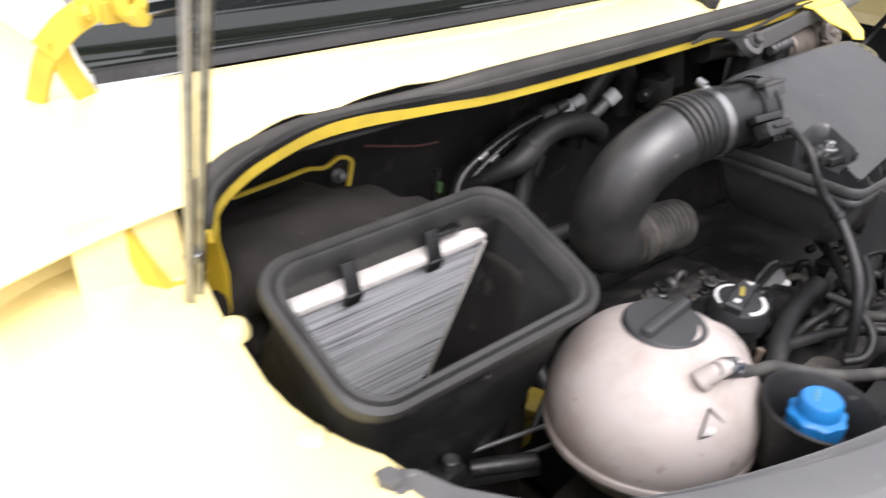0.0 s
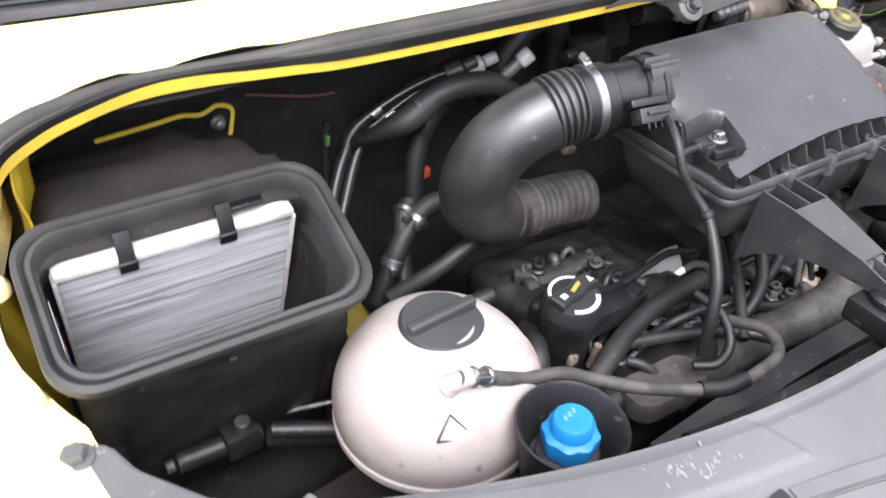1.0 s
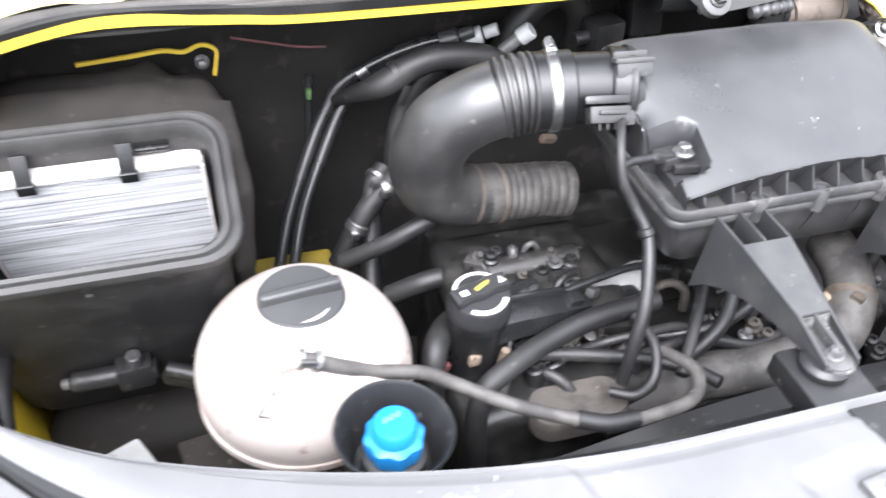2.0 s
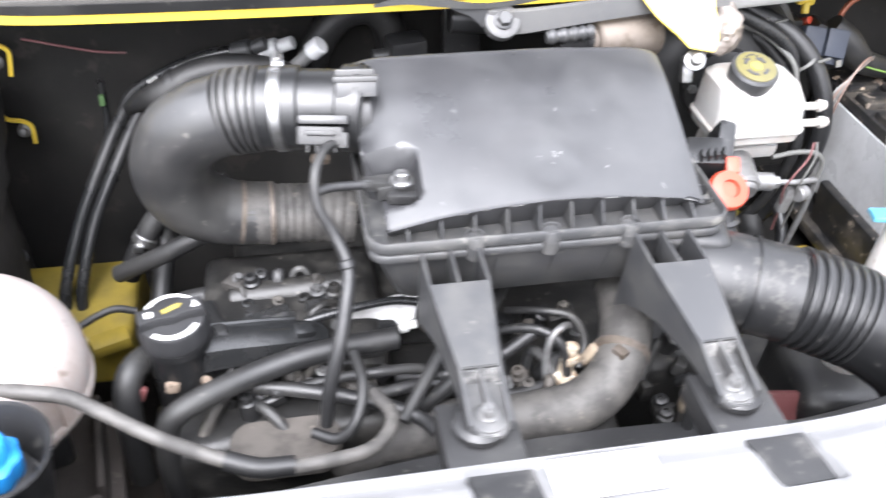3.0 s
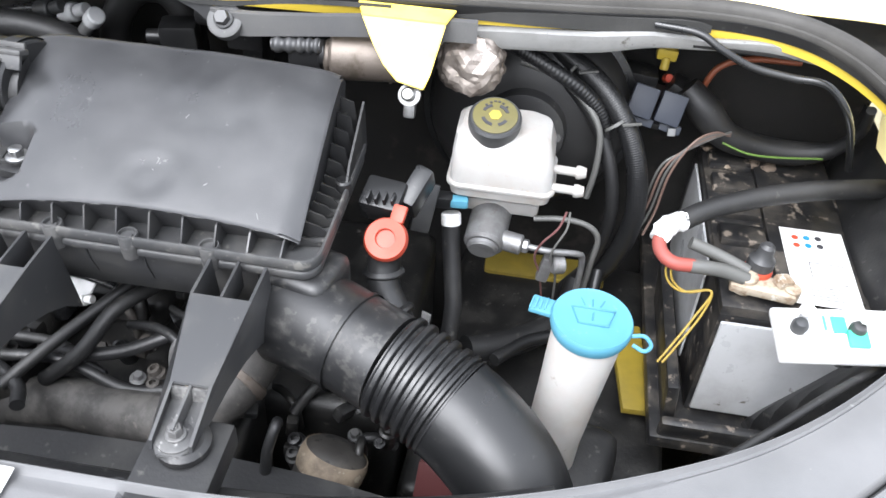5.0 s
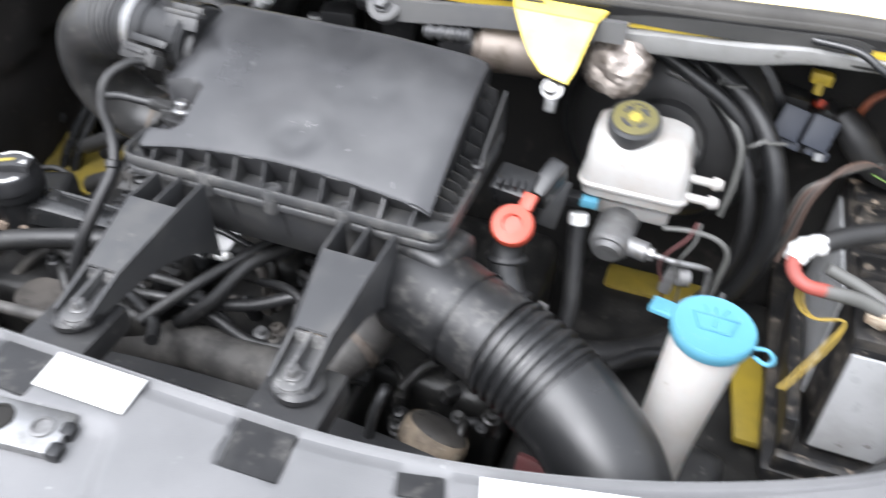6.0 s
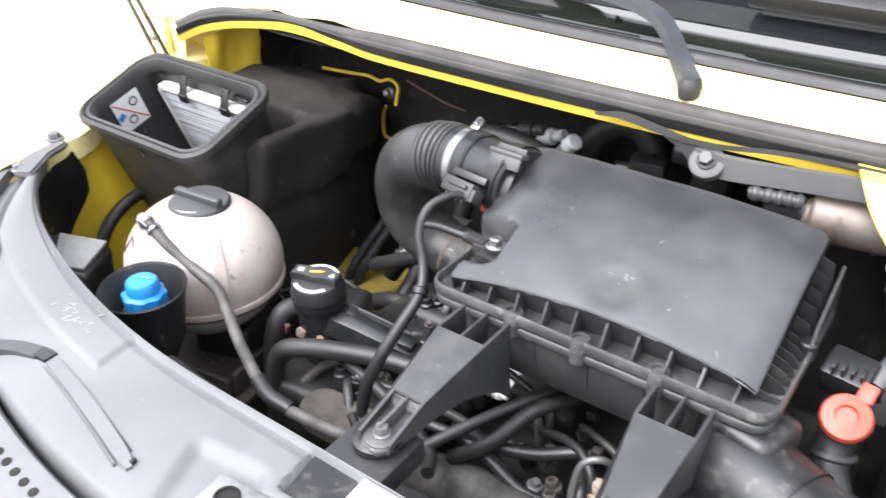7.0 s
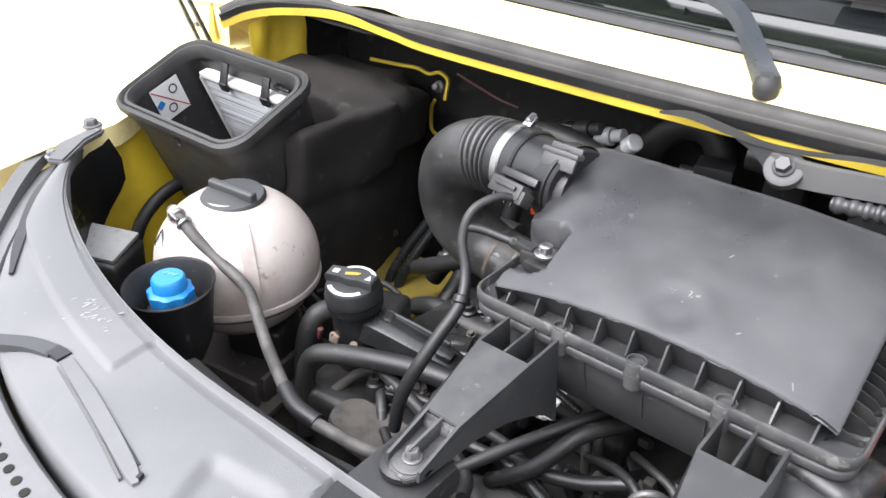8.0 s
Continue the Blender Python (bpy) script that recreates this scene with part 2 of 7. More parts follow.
M["asphalt"] = material("pale_concrete", (0.42, 0.42, 0.405), 0.85, second=(0.34, 0.335, 0.32), mix_scale=2.0, third=(0.5, 0.5, 0.48), third_scale=160, bump=0.6, grain=240)
M["wire_brown"] = material("brown_wire", (0.13, 0.085, 0.068), 0.5, bump=0.0)
M["wire_yellow"] = material("yellow_wire", (0.30, 0.21, 0.04), 0.5, bump=0.0)
M["wire_green"] = material("yellow_green_wire", (0.085, 0.15, 0.025), 0.55, bump=0.0)
M["wire_grey"] = material("grey_wire", (0.085, 0.085, 0.08), 0.5, bump=0.0)
M["orange"] = material("orange_brown_cable", (0.20, 0.055, 0.022), 0.5, bump=0.05)
M["relay"] = material("blue_grey_relay", (0.020, 0.024, 0.034), 0.5, second=(0.034, 0.037, 0.046), bump=0.1, spec=0.3)
M["maroon"] = material("dark_red_plastic", (0.11, 0.035, 0.035), 0.6, second=(0.08, 0.04, 0.038), bump=0.2)
M["cream_dirt"] = material("pale_brown_dirt", (0.23, 0.185, 0.135), 0.7, second=(0.12, 0.095, 0.07), mix_at=0.54, mix_scale=35, third=(0.30, 0.26, 0.20), third_at=0.66, bump=0.35)
M["foil"] = material("crumpled_dull_metal", (0.26, 0.23, 0.205), 0.36, 0.6, second=(0.085, 0.068, 0.055), mix_at=0.52, mix_scale=28, mix_soft=0.2, bump=0.2)
# Neck's own brighter white makes up in colour for the bay's shading.
M["neck_white"] = material("sunlit_white_polyethylene", (0.50, 0.485, 0.465), 0.42, second=(0.42, 0.39, 0.355), mix_at=0.56, mix_scale=14, mix_soft=0.2, third=(0.32, 0.27, 0.22), third_at=0.70, third_scale=45, bump=0.06, subsurface=0.2)
M["pale_scuff"] = material("pale_scuff_marks", (0.25, 0.25, 0.248), 0.6, second=(0.18, 0.18, 0.18), mix_scale=60, bump=0.05)
M["leg_tip"] = material("scratched_leg_plastic", (0.050, 0.050, 0.051), 0.42, second=(0.085, 0.084, 0.082), mix_at=0.54, mix_scale=30, mix_soft=0.14, third=(0.24, 0.238, 0.23), third_at=0.66, third_scale=110, bump=0.2, wear=(0.26, 0.255, 0.245))
M["wiper"] = material("blue_grey_satin_wiper_paint", (0.030, 0.034, 0.040), 0.30, second=(0.042, 0.047, 0.054), mix_soft=0.25, bump=0.05)


# ---- mesh helpers (all in world metres) ----
def finish(bm, angle=38):
    bmesh.ops.recalc_face_normals(bm, faces=bm.faces)
    me = bpy.data.meshes.new("mesh")
    bm.to_mesh(me)
    bm.free()
    me.shade_smooth()
    me.set_sharp_from_angle(angle=radians(angle))
    return me


def thing(name, at=(0, 0, 0), label="", category="", group="", kind=""):
    ob = new(name)
    ob.location = at
    ob.empty_display_size = 0.02
    return tagged(ob, label, category, group, kind)


def part(name, bm, mat, parent, label=""):
    me = finish(bm) if isinstance(bm, bmesh.types.BMesh) else bm
    if not me.materials:
        me.materials.append(M[mat] if isinstance(mat, str) else mat)
    ob = new(name, me)
    if parent:
        ob.parent = parent
        if parent.type == 'EMPTY':
            ob.matrix_parent_inverse = Matrix.Translation(-parent.location)
    return tagged(ob, label)


def solo(name, bm, mat, label, category, group="", kind=""):
    return tagged(part(name, bm, mat, None), label, category, group, kind)


def V(*a):
    return Vector(a)


def turn(rx=0, ry=0, rz=0):
    return Euler([radians(a) for a in (rx, ry, rz)]).to_matrix().to_4x4()


def move(bm, m):
    bmesh.ops.transform(bm, matrix=m, verts=bm.verts)
    return bm


def join(*bms):
    out = bms[0]
    for b in bms[1:]:
        me = bpy.data.meshes.new("tmp")
        b.to_mesh(me)
        b.free()
        out.from_mesh(me)
        bpy.data.meshes.remove(me)
    return out


def box(c, size, rot=(0, 0, 0), bevel=0.003, seg=2, taper=None):
    bm = bmesh.new()
    bmesh.ops.create_cube(bm, size=1)
    for v in bm.verts:
        if taper and v.co.z > 0:
            v.co.x *= taper[0]
            v.co.y *= taper[1]
        v.co = V(v.co.x * size[0], v.co.y * size[1], v.co.z * size[2])
    if bevel:
        bmesh.ops.bevel(bm, geom=bm.edges[:], offset=bevel, segments=seg, affect='EDGES', profile=0.6)
    return move(bm, Matrix.Translation(c) @ turn(*rot))


def rings(bm, rows, closed=True, caps=True):
    """Skin rows of points, one after another."""
    vs = [[bm.verts.new(p) for p in r] for r in rows]
    n = len(vs[0])
    for a, b in zip(vs, vs[1:]):
        for i in range(n if closed else n - 1):
            j = (i + 1) % n
            try:
                bm.faces.new((a[i], a[j], b[j], b[i]))
            except ValueError:
                pass
    if caps and closed:
        bm.faces.new(list(reversed(vs[0])))
        bm.faces.new(vs[-1])
    return bm


def loft(rows, closed=True, caps=True):
    return rings(bmesh.new(), [[Vector(p) for p in r] for r in rows], closed, caps)


def spline(pts, per=6):
    """Catmull-Rom through points of any dimension."""
    p = [np.array(q, float) for q in pts]
    p = [2 * p[0] - p[1]] + p + [2 * p[-1] - p[-2]]
    out = []
    for i in range(1, len(p) - 2):
        a, b, c, d = p[i - 1:i + 3]
        for k in range(per):
            s = k / per
            out.append(0.5 * (2 * b + (c - a) * s + (2 * a - 5 * b + 4 * c - d) * s * s + (3 * b - a - 3 * c + d) * s ** 3))
    out.append(p[-2])
    return out


def sweep(pts, outline, per=6, scale=None, up=(0, 0, 1), caps=True, smooth=True):
    """Carry an outline (points across, up) along a path; scale: one factor for each path point."""
    src = [list(p) + [1.0 if scale is None else scale[i]] for i, p in enumerate(pts)]
    path = spline(src, per) if smooth else [np.array(p, float) for p in src]
    rows = []
    side = None
    for i, p in enumerate(path):
        a, b = path[max(0, i - 1)], path[min(len(path) - 1, i + 1)]
        d = Vector((b - a)[:3]).normalized()
        if side is None:
            side = d.cross(Vector(up))
            if side.length < 0.1:
                side = d.cross(Vector((0, 1, 0)))
        side = (side - d * side.dot(d)).normalized()
        top = side.cross(d)
        o = Vector(p[:3])
        rows.append([o + (side * u + top * v) * float(p[3]) for u, v in outline])
    return loft(rows, True, caps)


def disc_outline(r, n=14):
    return [(r * math.cos(2 * math.pi * i / n), r * math.sin(2 * math.pi * i / n)) for i in range(n)]


def tube(pts, r, n=14, per=6, scale=None, caps=True, smooth=True):
    return sweep(pts, disc_outline(r, n), per, scale, caps=caps, smooth=smooth)


def bellows(pts, r, count, depth=0.12, n=24, per=40, sharp=1.0):
    """A corrugated pipe: the radius waves along the path."""
    path = spline(pts, per)
    rows, side = [], None
    for i, p in enumerate(path):
        a, b = path[max(0, i - 1)], path[min(len(path) - 1, i + 1)]
        d = Vector(b - a).normalized()
        side = side or d.cross(V(0, 0, 1))
        side = (side - d * side.dot(d)).normalized()
        top = side.cross(d)
        s = i / (len(path) - 1)
        wave = math.cos(2 * math.pi * count * s)
        k = r * (1 - depth * (0.5 * (1 + max(-1, min(1, 1.6 * wave)))) ** sharp)
        rows.append([Vector(p) + (side * u + top * v) * k for u, v in disc_outline(1, n)])
    return loft(rows)


def lathe(profile, at, axis=(0, 0, 1), n=36, caps=True):
    """Turn a profile of (radius, height) round an axis through a place."""
    q = Vector((0, 0, 1)).rotation_difference(Vector(axis).normalized()).to_matrix().to_4x4()
    rows = [[(max(r, 0.0002) * math.cos(2 * math.pi * i / n), max(r, 0.0002) * math.sin(2 * math.pi * i / n), z) for i in range(n)] for r, z in profile]
    return move(loft(rows, True, caps), Matrix.Translation(at) @ q)


def rod(a, b, r, n=14, bevel=0.15):
    a, b = Vector(a), Vector(b)
    h = (b - a).length
    e = r * bevel
    return lathe([(r - e, 0), (r, e), (r, h - e), (r - e, h)], a, b - a, n)


def rounded(w, d, r, z=0.0, n=6, cx=0.0, cy=0.0):
    """A rounded rectangle, as points in its plane."""
    out = []
    for sx, sy, a0 in ((1, 1, 0), (-1, 1, 90), (-1, -1, 180), (1, -1, 270)):
        for k in range(n + 1):
            a = radians(a0 + 90 * k / n)
            out.append((cx + sx * (w / 2 - r) + r * math.cos(a), cy + sy * (d / 2 - r) + r * math.sin(a), z))
    return out


def sheet(fn, nu, nv, thick=0.0015, flip=False):
    """A thin panel: fn(u, v) over the unit square, given a thickness along its normals."""
    bm = bmesh.new()
    grid = [[bm.verts.new(fn(i / nu, j / nv)) for j in range(nv + 1)] for i in range(nu + 1)]
    for i in range(nu):
        for j in range(nv):
            bm.faces.new((grid[i][j], grid[i + 1][j], grid[i + 1][j + 1], grid[i][j + 1]))
    if flip:
        bmesh.ops.reverse_faces(bm, faces=bm.faces)
    bm.normal_update()
    bmesh.ops.solidify(bm, geom=bm.faces[:], thickness=thick)
    return bm


def plate(poly, thick, bevel=0.0):
    """A flat plate: a polygon of points in space, given a thickness along its normal."""
    bm = bmesh.new()
    f = bm.faces.new([bm.verts.new(p) for p in poly])
    f.normal_update()
    off = f.normal * thick
    r = bmesh.ops.extrude_face_region(bm, geom=[f])
    for v in r["geom"]:
        if isinstance(v, bmesh.types.BMVert):
            v.co += off
    if bevel:
        bmesh.ops.bevel(bm, geom=bm.edges[:], offset=bevel, segments=2, affect='EDGES')
    return bm


def bolt(at, axis=(0, 0, 1), r=0.006, h=0.005, flange=1.5):
    w = lathe([(r * flange, 0), (r * flange, h * 0.3), (r * flange * 0.9, h * 0.4)], at, axis, 18)
    q = Vector(at) + Vector(axis).normalized() * h * 0.3
    return join(w, lathe([(r, 0), (r, h * 0.8), (r * 0.85, h)], q, axis, 6))

# ---- large structure: ground and the van's body ----
def ground_fn(u, v):
    return (-60 + 120 * u, -60 + 120 * v, 0.004 * math.sin(40 * u) * math.cos(33 * v))


solo("ground", sheet(ground_fn, 24, 24, 0.05), "asphalt", "pale worn concrete yard under the van", "ground", kind="structure")

MID = -0.08


def slam_back(x):
    d = abs(x - MID)
    return 0.118 + (0.55 if x > MID else 0.45) * max(0, d - 0.2) ** 2 + max(0, d - 0.65) ** 2


def slam_front(x):
    d = abs(x - MID)
    if x > MID:
        return -0.052 + 0.8 * max(0, d - 0.15) ** 2
    return -0.052 + 0.023 * min(1, d / 0.16) + 0.55 * max(0, d - 0.15) ** 2 + 0.75 * max(0, d - 0.38) ** 2


LIP = [(-0.930, 0.618, 1.166), (-0.908, 0.645, 1.179), (-0.876, 0.663, 1.188), (-0.838, 0.678, 1.194), (-0.77, 0.697, 1.199), (-0.70, 0.698, 1.2), (-0.60, 0.682, 1.2), (-0.5, 0.668, 1.2), (-0.2, 0.666, 1.2), (0.1, 0.668, 1.203),
       (0.38, 0.685, 1.208), (0.55, 0.715, 1.205), (0.65, 0.70, 1.205), (0.71, 0.645, 1.205), (0.75, 0.56, 1.20), (0.79, 0.45, 1.185), (0.83, 0.34, 1.15)]

van = thing("van_body", (0, 0.6, 0), "bright yellow van body with an open engine bay", "van", kind="structure")
part("sheet_metal_lip", sweep(LIP, [(-0.002, -0.009), (0.002, -0.009), (0.001, 0.0062), (-0.003, 0.0062)], 6), "yellow_shaded", van, "yellow painted lip of the cowl")


def lip_y(x):
    """How far back the cowl's lip lies at a given x."""
    for (x0, y0, _), (x1, y1, _) in zip(LIP, LIP[1:]):
        if x0 <= x <= x1:
            return y0 + (y1 - y0) * (x - x0) / (x1 - x0)
    return LIP[0][1] if x < 0 else 0.70


def cowl_fn(u, v):
    x = -1.16 + 2.04 * u
    back = 0.764 + 0.05 * ((x - MID) / 0.9) ** 2
    edge = lip_y(x) + 0.019 if x < 0.2 else 0.698 + 0.035 * min(1, (x - 0.2) / 0.3)
    drop = 0.012 * max(0, (abs(x - MID) - 0.80) / 0.15) ** 2 + (1 - v) * 0.034 * min(1, max(0, (-0.79 - x) / 0.14)) ** 1.5
    dip = sum(h * max(0, 1 - abs(x - at) / wide) for at, wide, h in ((-0.838, 0.065, 0.008), (-0.735, 0.10, 0.0185), (-0.60, 0.09, 0.007)))
    return (x, edge + (back - edge) * v, 1.228 + 0.024 * v + 0.006 * math.sin(math.pi * v) - drop - dip * (1 - v) ** 1.5)


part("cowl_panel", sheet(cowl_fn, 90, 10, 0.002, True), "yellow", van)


def fender_fn(side):
    def fn(u, v):
        y = -0.05 + 1.75 * u
        inner = 0.954 - 0.044 * min(1, max(0, (0.48 - y) / 0.10)) - 0.036 * min(1, max(0, (y - 0.56) / 0.14))
        x = inner + 0.36 * v
        crown = 1.064 + 0.052 * min(1, max(0, (y - 0.43) / 0.12)) + 0.115 * min(1, max(0, (y - 0.70) / 0.09)) - 0.10 * max(0, 0.3 - y)
        z = crown + 0.02 * math.sin(min(1, v * 3) * math.pi / 2) - 0.30 * max(0, v - 0.25) ** 2 - 0.5 * max(0, v - 0.6) ** 2
        return (side * x, y, z)
    return fn


def mirror_fender(u, v):
    x, y, z = fender_fn(-1)(u, v)
    return (-x - 0.12, y, z)


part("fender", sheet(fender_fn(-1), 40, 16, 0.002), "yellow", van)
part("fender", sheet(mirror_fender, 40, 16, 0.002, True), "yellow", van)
# inner edges turned down into the bay
for sg in (-1, 1):
    f0 = fender_fn(-1) if sg < 0 else mirror_fender

    def flange_fn(u, v, f0=f0, sg=sg):
        x, y, z = f0(0.19 + 0.3 * u, 0.0)
        return (x - sg * 0.001 * math.sin(v * math.pi / 2), y, z - 0.035 * v)
    part("fender_flange", sheet(flange_fn, 20, 4, 0.0015, sg > 0), "yellow", van)

    def side_fn(u, v, sg=sg, f0=f0):
        x, y, z = f0(u, 1.0)
        return (x + sg * 0.02 * v, y, z * (1 - v))
    part("side_wall", sheet(side_fn, 20, 6, 0.002, sg > 0), "yellow", van)

    def arch_fn(u, v, sg=sg):
        y = 0.30 + 0.62 * u
        x = -0.955 if sg < 0 else 0.835
        bulge = 0.10 * math.sin(math.pi * v) * math.sin(math.pi * u) + 0.05 * math.exp(-((u - 0.16 - 0.35 * v) / 0.05) ** 2) - 0.03 * math.exp(-((u - 0.30 - 0.35 * v) / 0.05) ** 2)
        return (x - sg * (bulge * (0.4 if sg < 0 else 1) + 0.22 * max(0, v - 0.55) ** 1.4), y, 1.05 - 0.63 * v)
    part("inner_fender", sheet(arch_fn, 40, 30, 0.002, sg > 0), "yellow_wing" if sg < 0 else "black_dusty", van, "dusty yellow inner wing" if sg < 0 else "plain dark inner wing")
for bx, by, bz in ((-0.950, 0.552, 1.116), (-0.948, 0.436, 1.072)):
    part("edge_bump", lathe([(0.016, -0.012), (0.0155, -0.004), (0.012, 0.001), (0.005, 0.003)], (bx, by, bz), n=20), "yellow", van)

# bulkhead behind the engine, with its felt lining
part("bulkhead", sheet(lambda u, v: (-0.95 + 1.79 * u, 0.865 + 0.02 * math.sin(9 * u), 0.40 + 0.83 * v), 24, 12, 0.003, True), "felt", van, "black felt-lined bulkhead")
part("cowl_underside", sheet(lambda u, v: (-0.84 + 1.64 * u, 0.70 + 0.17 * v, 1.188 - 0.004 * math.sin(20 * u)), 20, 6, 0.003), "felt", van)
part("undertray", sheet(lambda u, v: (-0.96 + 1.82 * u, -0.05 + 0.95 * v, 0.42 + 0.02 * math.sin(12 * u) * math.sin(9 * v)), 16, 12, 0.004), "pan", van)
part("strut_tower", join(box((-0.592, 0.665, 0.735), (0.19, 0.17, 0.09), (0, 0, 0), 0.012, 3), box((-0.52, 0.57, 0.785), (0.05, 0.03, 0.02), (0, 0, 20), 0.006)), "yellow_dirty_shaded", van)
part("dark_rail", box((0.45, 0.60, 0.66), (0.34, 0.50, 0.10), (0, 0, -3), 0.02, 3), "engine_dark", van)
part("side_rail", join(box((0.565, 0.600, 0.735), (0.045, 0.16, 0.012), (0, 6, 6), 0.003), box((0.43, 0.81, 0.668), (0.20, 0.06, 0.10), (0, 0, 0), 0.012)), "yellow_dirty_shaded", van)

# yellow bent tabs that carry the lining
def strap(pts, w=0.010, t=0.002):
    return sweep(pts, [(-t, -w / 2), (t, -w / 2), (t, w / 2), (-t, w / 2)], 5)


part("lining_hook", strap([(-0.80, 0.838, 1.079), (-0.73, 0.84, 1.083), (-0.690, 0.841, 1.086), (-0.664, 0.842, 1.081), (-0.640, 0.842, 1.089), (-0.622, 0.842, 1.080), (-0.624, 0.842, 1.06), (-0.628, 0.842, 1.042)], 0.0052), "yellow_shaded", van)
part("lining_hook", strap([(-0.648, 0.84, 1.038), (-0.656, 0.84, 1.02), (-0.655, 0.84, 0.98), (-0.632, 0.84, 0.972), (-0.622, 0.84, 0.962), (-0.624, 0.84, 0.935)], 0.0052), "yellow_shaded", van)
for p in ((-0.642, 0.846, 1.062), (-0.634, 0.846, 0.955)):
    part("lining_stud", lathe([(0.010, 0), (0.010, 0.005), (0.006, 0.008), (0.006, 0.016), (0.003, 0.018)], p, (0, -1, 0.2), 16), "alu", van)

# windshield with its black base trim
def screen_fn(u, v):
    x = -0.92 + 1.68 * u
    sag = 0.06 * ((x - MID) / 0.84) ** 2
    return (x, 0.836 + sag + 0.95 * v, 1.284 + 0.62 * v - 0.03 * v * v)


part("windshield", sheet(screen_fn, 24, 10, 0.005, True), "glass", van, "dark laminated windshield")


def trim_fn(u, v):
    x = -0.94 + 1.72 * u
    sag = 0.06 * ((x - MID) / 0.84) ** 2
    a = v * math.pi
    return (x, 0.768 + sag * 0.8 + 0.014 * v, 1.254 + 0.006 * math.sin(a) + 0.007 * v)


part("windshield_trim", sheet(trim_fn, 24, 8, 0.003, True), "rubber", van)
# Added panel: its black gloss carries the dark reflection at the glass's foot.
part("scuttle_panel", sheet(lambda u, v: (-0.935 + 1.71 * u, 0.782 + 0.055 * ((-0.935 + 1.71 * u - MID) / 0.84) ** 2 + 0.060 * v, 1.259 + 0.030 * v - 0.010 * math.sin(math.pi * v)), 24, 6, 0.003, True), "scuttle", van, "gloss black panel for the dark reflection below the windshield")


part("wing_corner", sheet(lambda u, v: (-1.04 + 0.094 * u, 0.640 + 0.010 * v * v, 1.085 + (0.108 + 0.006 * (1 - u)) * v), 10, 8, 0.002), "yellow", van)


def corner_fn(u, v):
    """Yellow inner side panel behind the curved end of the lip, slightly crumpled."""
    crumple = 0.010 * noise.noise(V(u * 5, v * 4, 1.7)) + 0.008 * math.sin(7 * u + 3 * v)
    return (-0.905 + 0.6 * crumple * (1 - 0.5 * v) + 0.020 * u * u, 0.655 + 0.105 * u, 1.163 + 0.012 * u - 0.17 * v)


part("side_lining", sheet(lambda u, v: (-0.888 + 0.004 * math.sin(9 * v), 0.758 + 0.108 * u, 1.178 - 0.185 * v), 10, 10, 0.003), "felt", van, "black felt side lining")
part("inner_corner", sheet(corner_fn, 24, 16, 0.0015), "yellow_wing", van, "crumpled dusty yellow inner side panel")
# Deeper yellow strip draws in the shaded pocket of the wing corner.
part("corner_pocket", sweep([(-0.992, 0.650, 1.185), (-0.985, 0.640, 1.150), (-0.972, 0.632, 1.122), (-0.955, 0.632, 1.118), (-0.930, 0.640, 1.118)], [(-0.004, -0.006), (0.005, -0.006), (0.004, 0.006), (-0.004, 0.006)], 6, [0.5, 1.2, 1.3, 0.8, 0.5]), "yellow_shaded", van)


# open bonnet, standing on its struts over the bay
def bonnet_fn(lift):
    def fn(u, v):
        x = -0.90 + 1.64 * u
        bow = 0.05 * (1 - ((x - MID) / 0.82) ** 2) * math.sin(math.pi * (0.15 + 0.8 * v))
        s = 0.95 * v
        return (x, 0.88 - s * 0.10 + (bow + lift) * 0.995, 1.46 + s * 0.995 + (bow + lift) * 0.10)
    return fn


bonnet = thing("bonnet", (0, 0.84, 1.45), "open yellow van bonnet with a dark inner lining", "bonnet")
part("outer_skin", sheet(bonnet_fn(0.03), 20, 14, 0.002, True), "yellow", bonnet)
part("inner_lining", sheet(bonnet_fn(0.0), 20, 14, 0.012, True), "felt", bonnet)

# ---- bonnet seal, hinges, struts ----
# how far the bulb sits off the lip, and its size, from the end of the lip inwards: it is pressed flat behind the air housing
PRESS = [(-0.006, 0.009, 0.014, 0.90), (-0.006, 0.009, 0.016, 0.90), (-0.005, 0.009, 0.016, 0.85), (-0.003, 0.010, 0.0125, 0.78), (0, 0.012, 0.008, 0.68), (0, 0.012, 0.007, 0.65), (0, 0.0105, 0.0125, 0.80), (0, 0.008, 0.021, 1.0)]
PRESS += [(0, 0.008, 0.022, 1.0)] * (len(LIP) - len(PRESS))
seal_path = [(x + a, y + b, z + c) for (x, y, z), (a, b, c, _) in zip(LIP, PRESS)]
seal = thing("bonnet_seal", (0, 0.68, 1.2), "weathered black rubber bonnet seal along the cowl", "seal")
part("seal_bulb", sweep(seal_path, [(0.011, -0.012), (0.0135, -0.007), (0.0135, -0.002), (0.0120, 0.0015), (0.0095, 0.0025), (0.0085, 0.0018), (0.0075, 0.0045), (0.0050, 0.0095), (0.001, 0.0115), (-0.005, 0.0115), (-0.0095, 0.0085), (-0.011, 0.003)], 6, [p[3] for p in PRESS]), "seal_dusty", seal, "dusty grey-brown bulb of the seal")
part("seal_skirt", sweep([(0.27, 0.6735, 1.2085), (0.38, 0.6795, 1.2105), (0.47, 0.6935, 1.2095), (0.54, 0.7075, 1.2080), (0.565, 0.7095, 1.2080)], [(-0.0015, -0.007), (0.0015, -0.007), (0.0015, 0.010), (-0.0015, 0.010)], 6, [0.5, 1, 1, 1, 0.5]), "seal", seal, "dark strip covering the upper part of the lip")
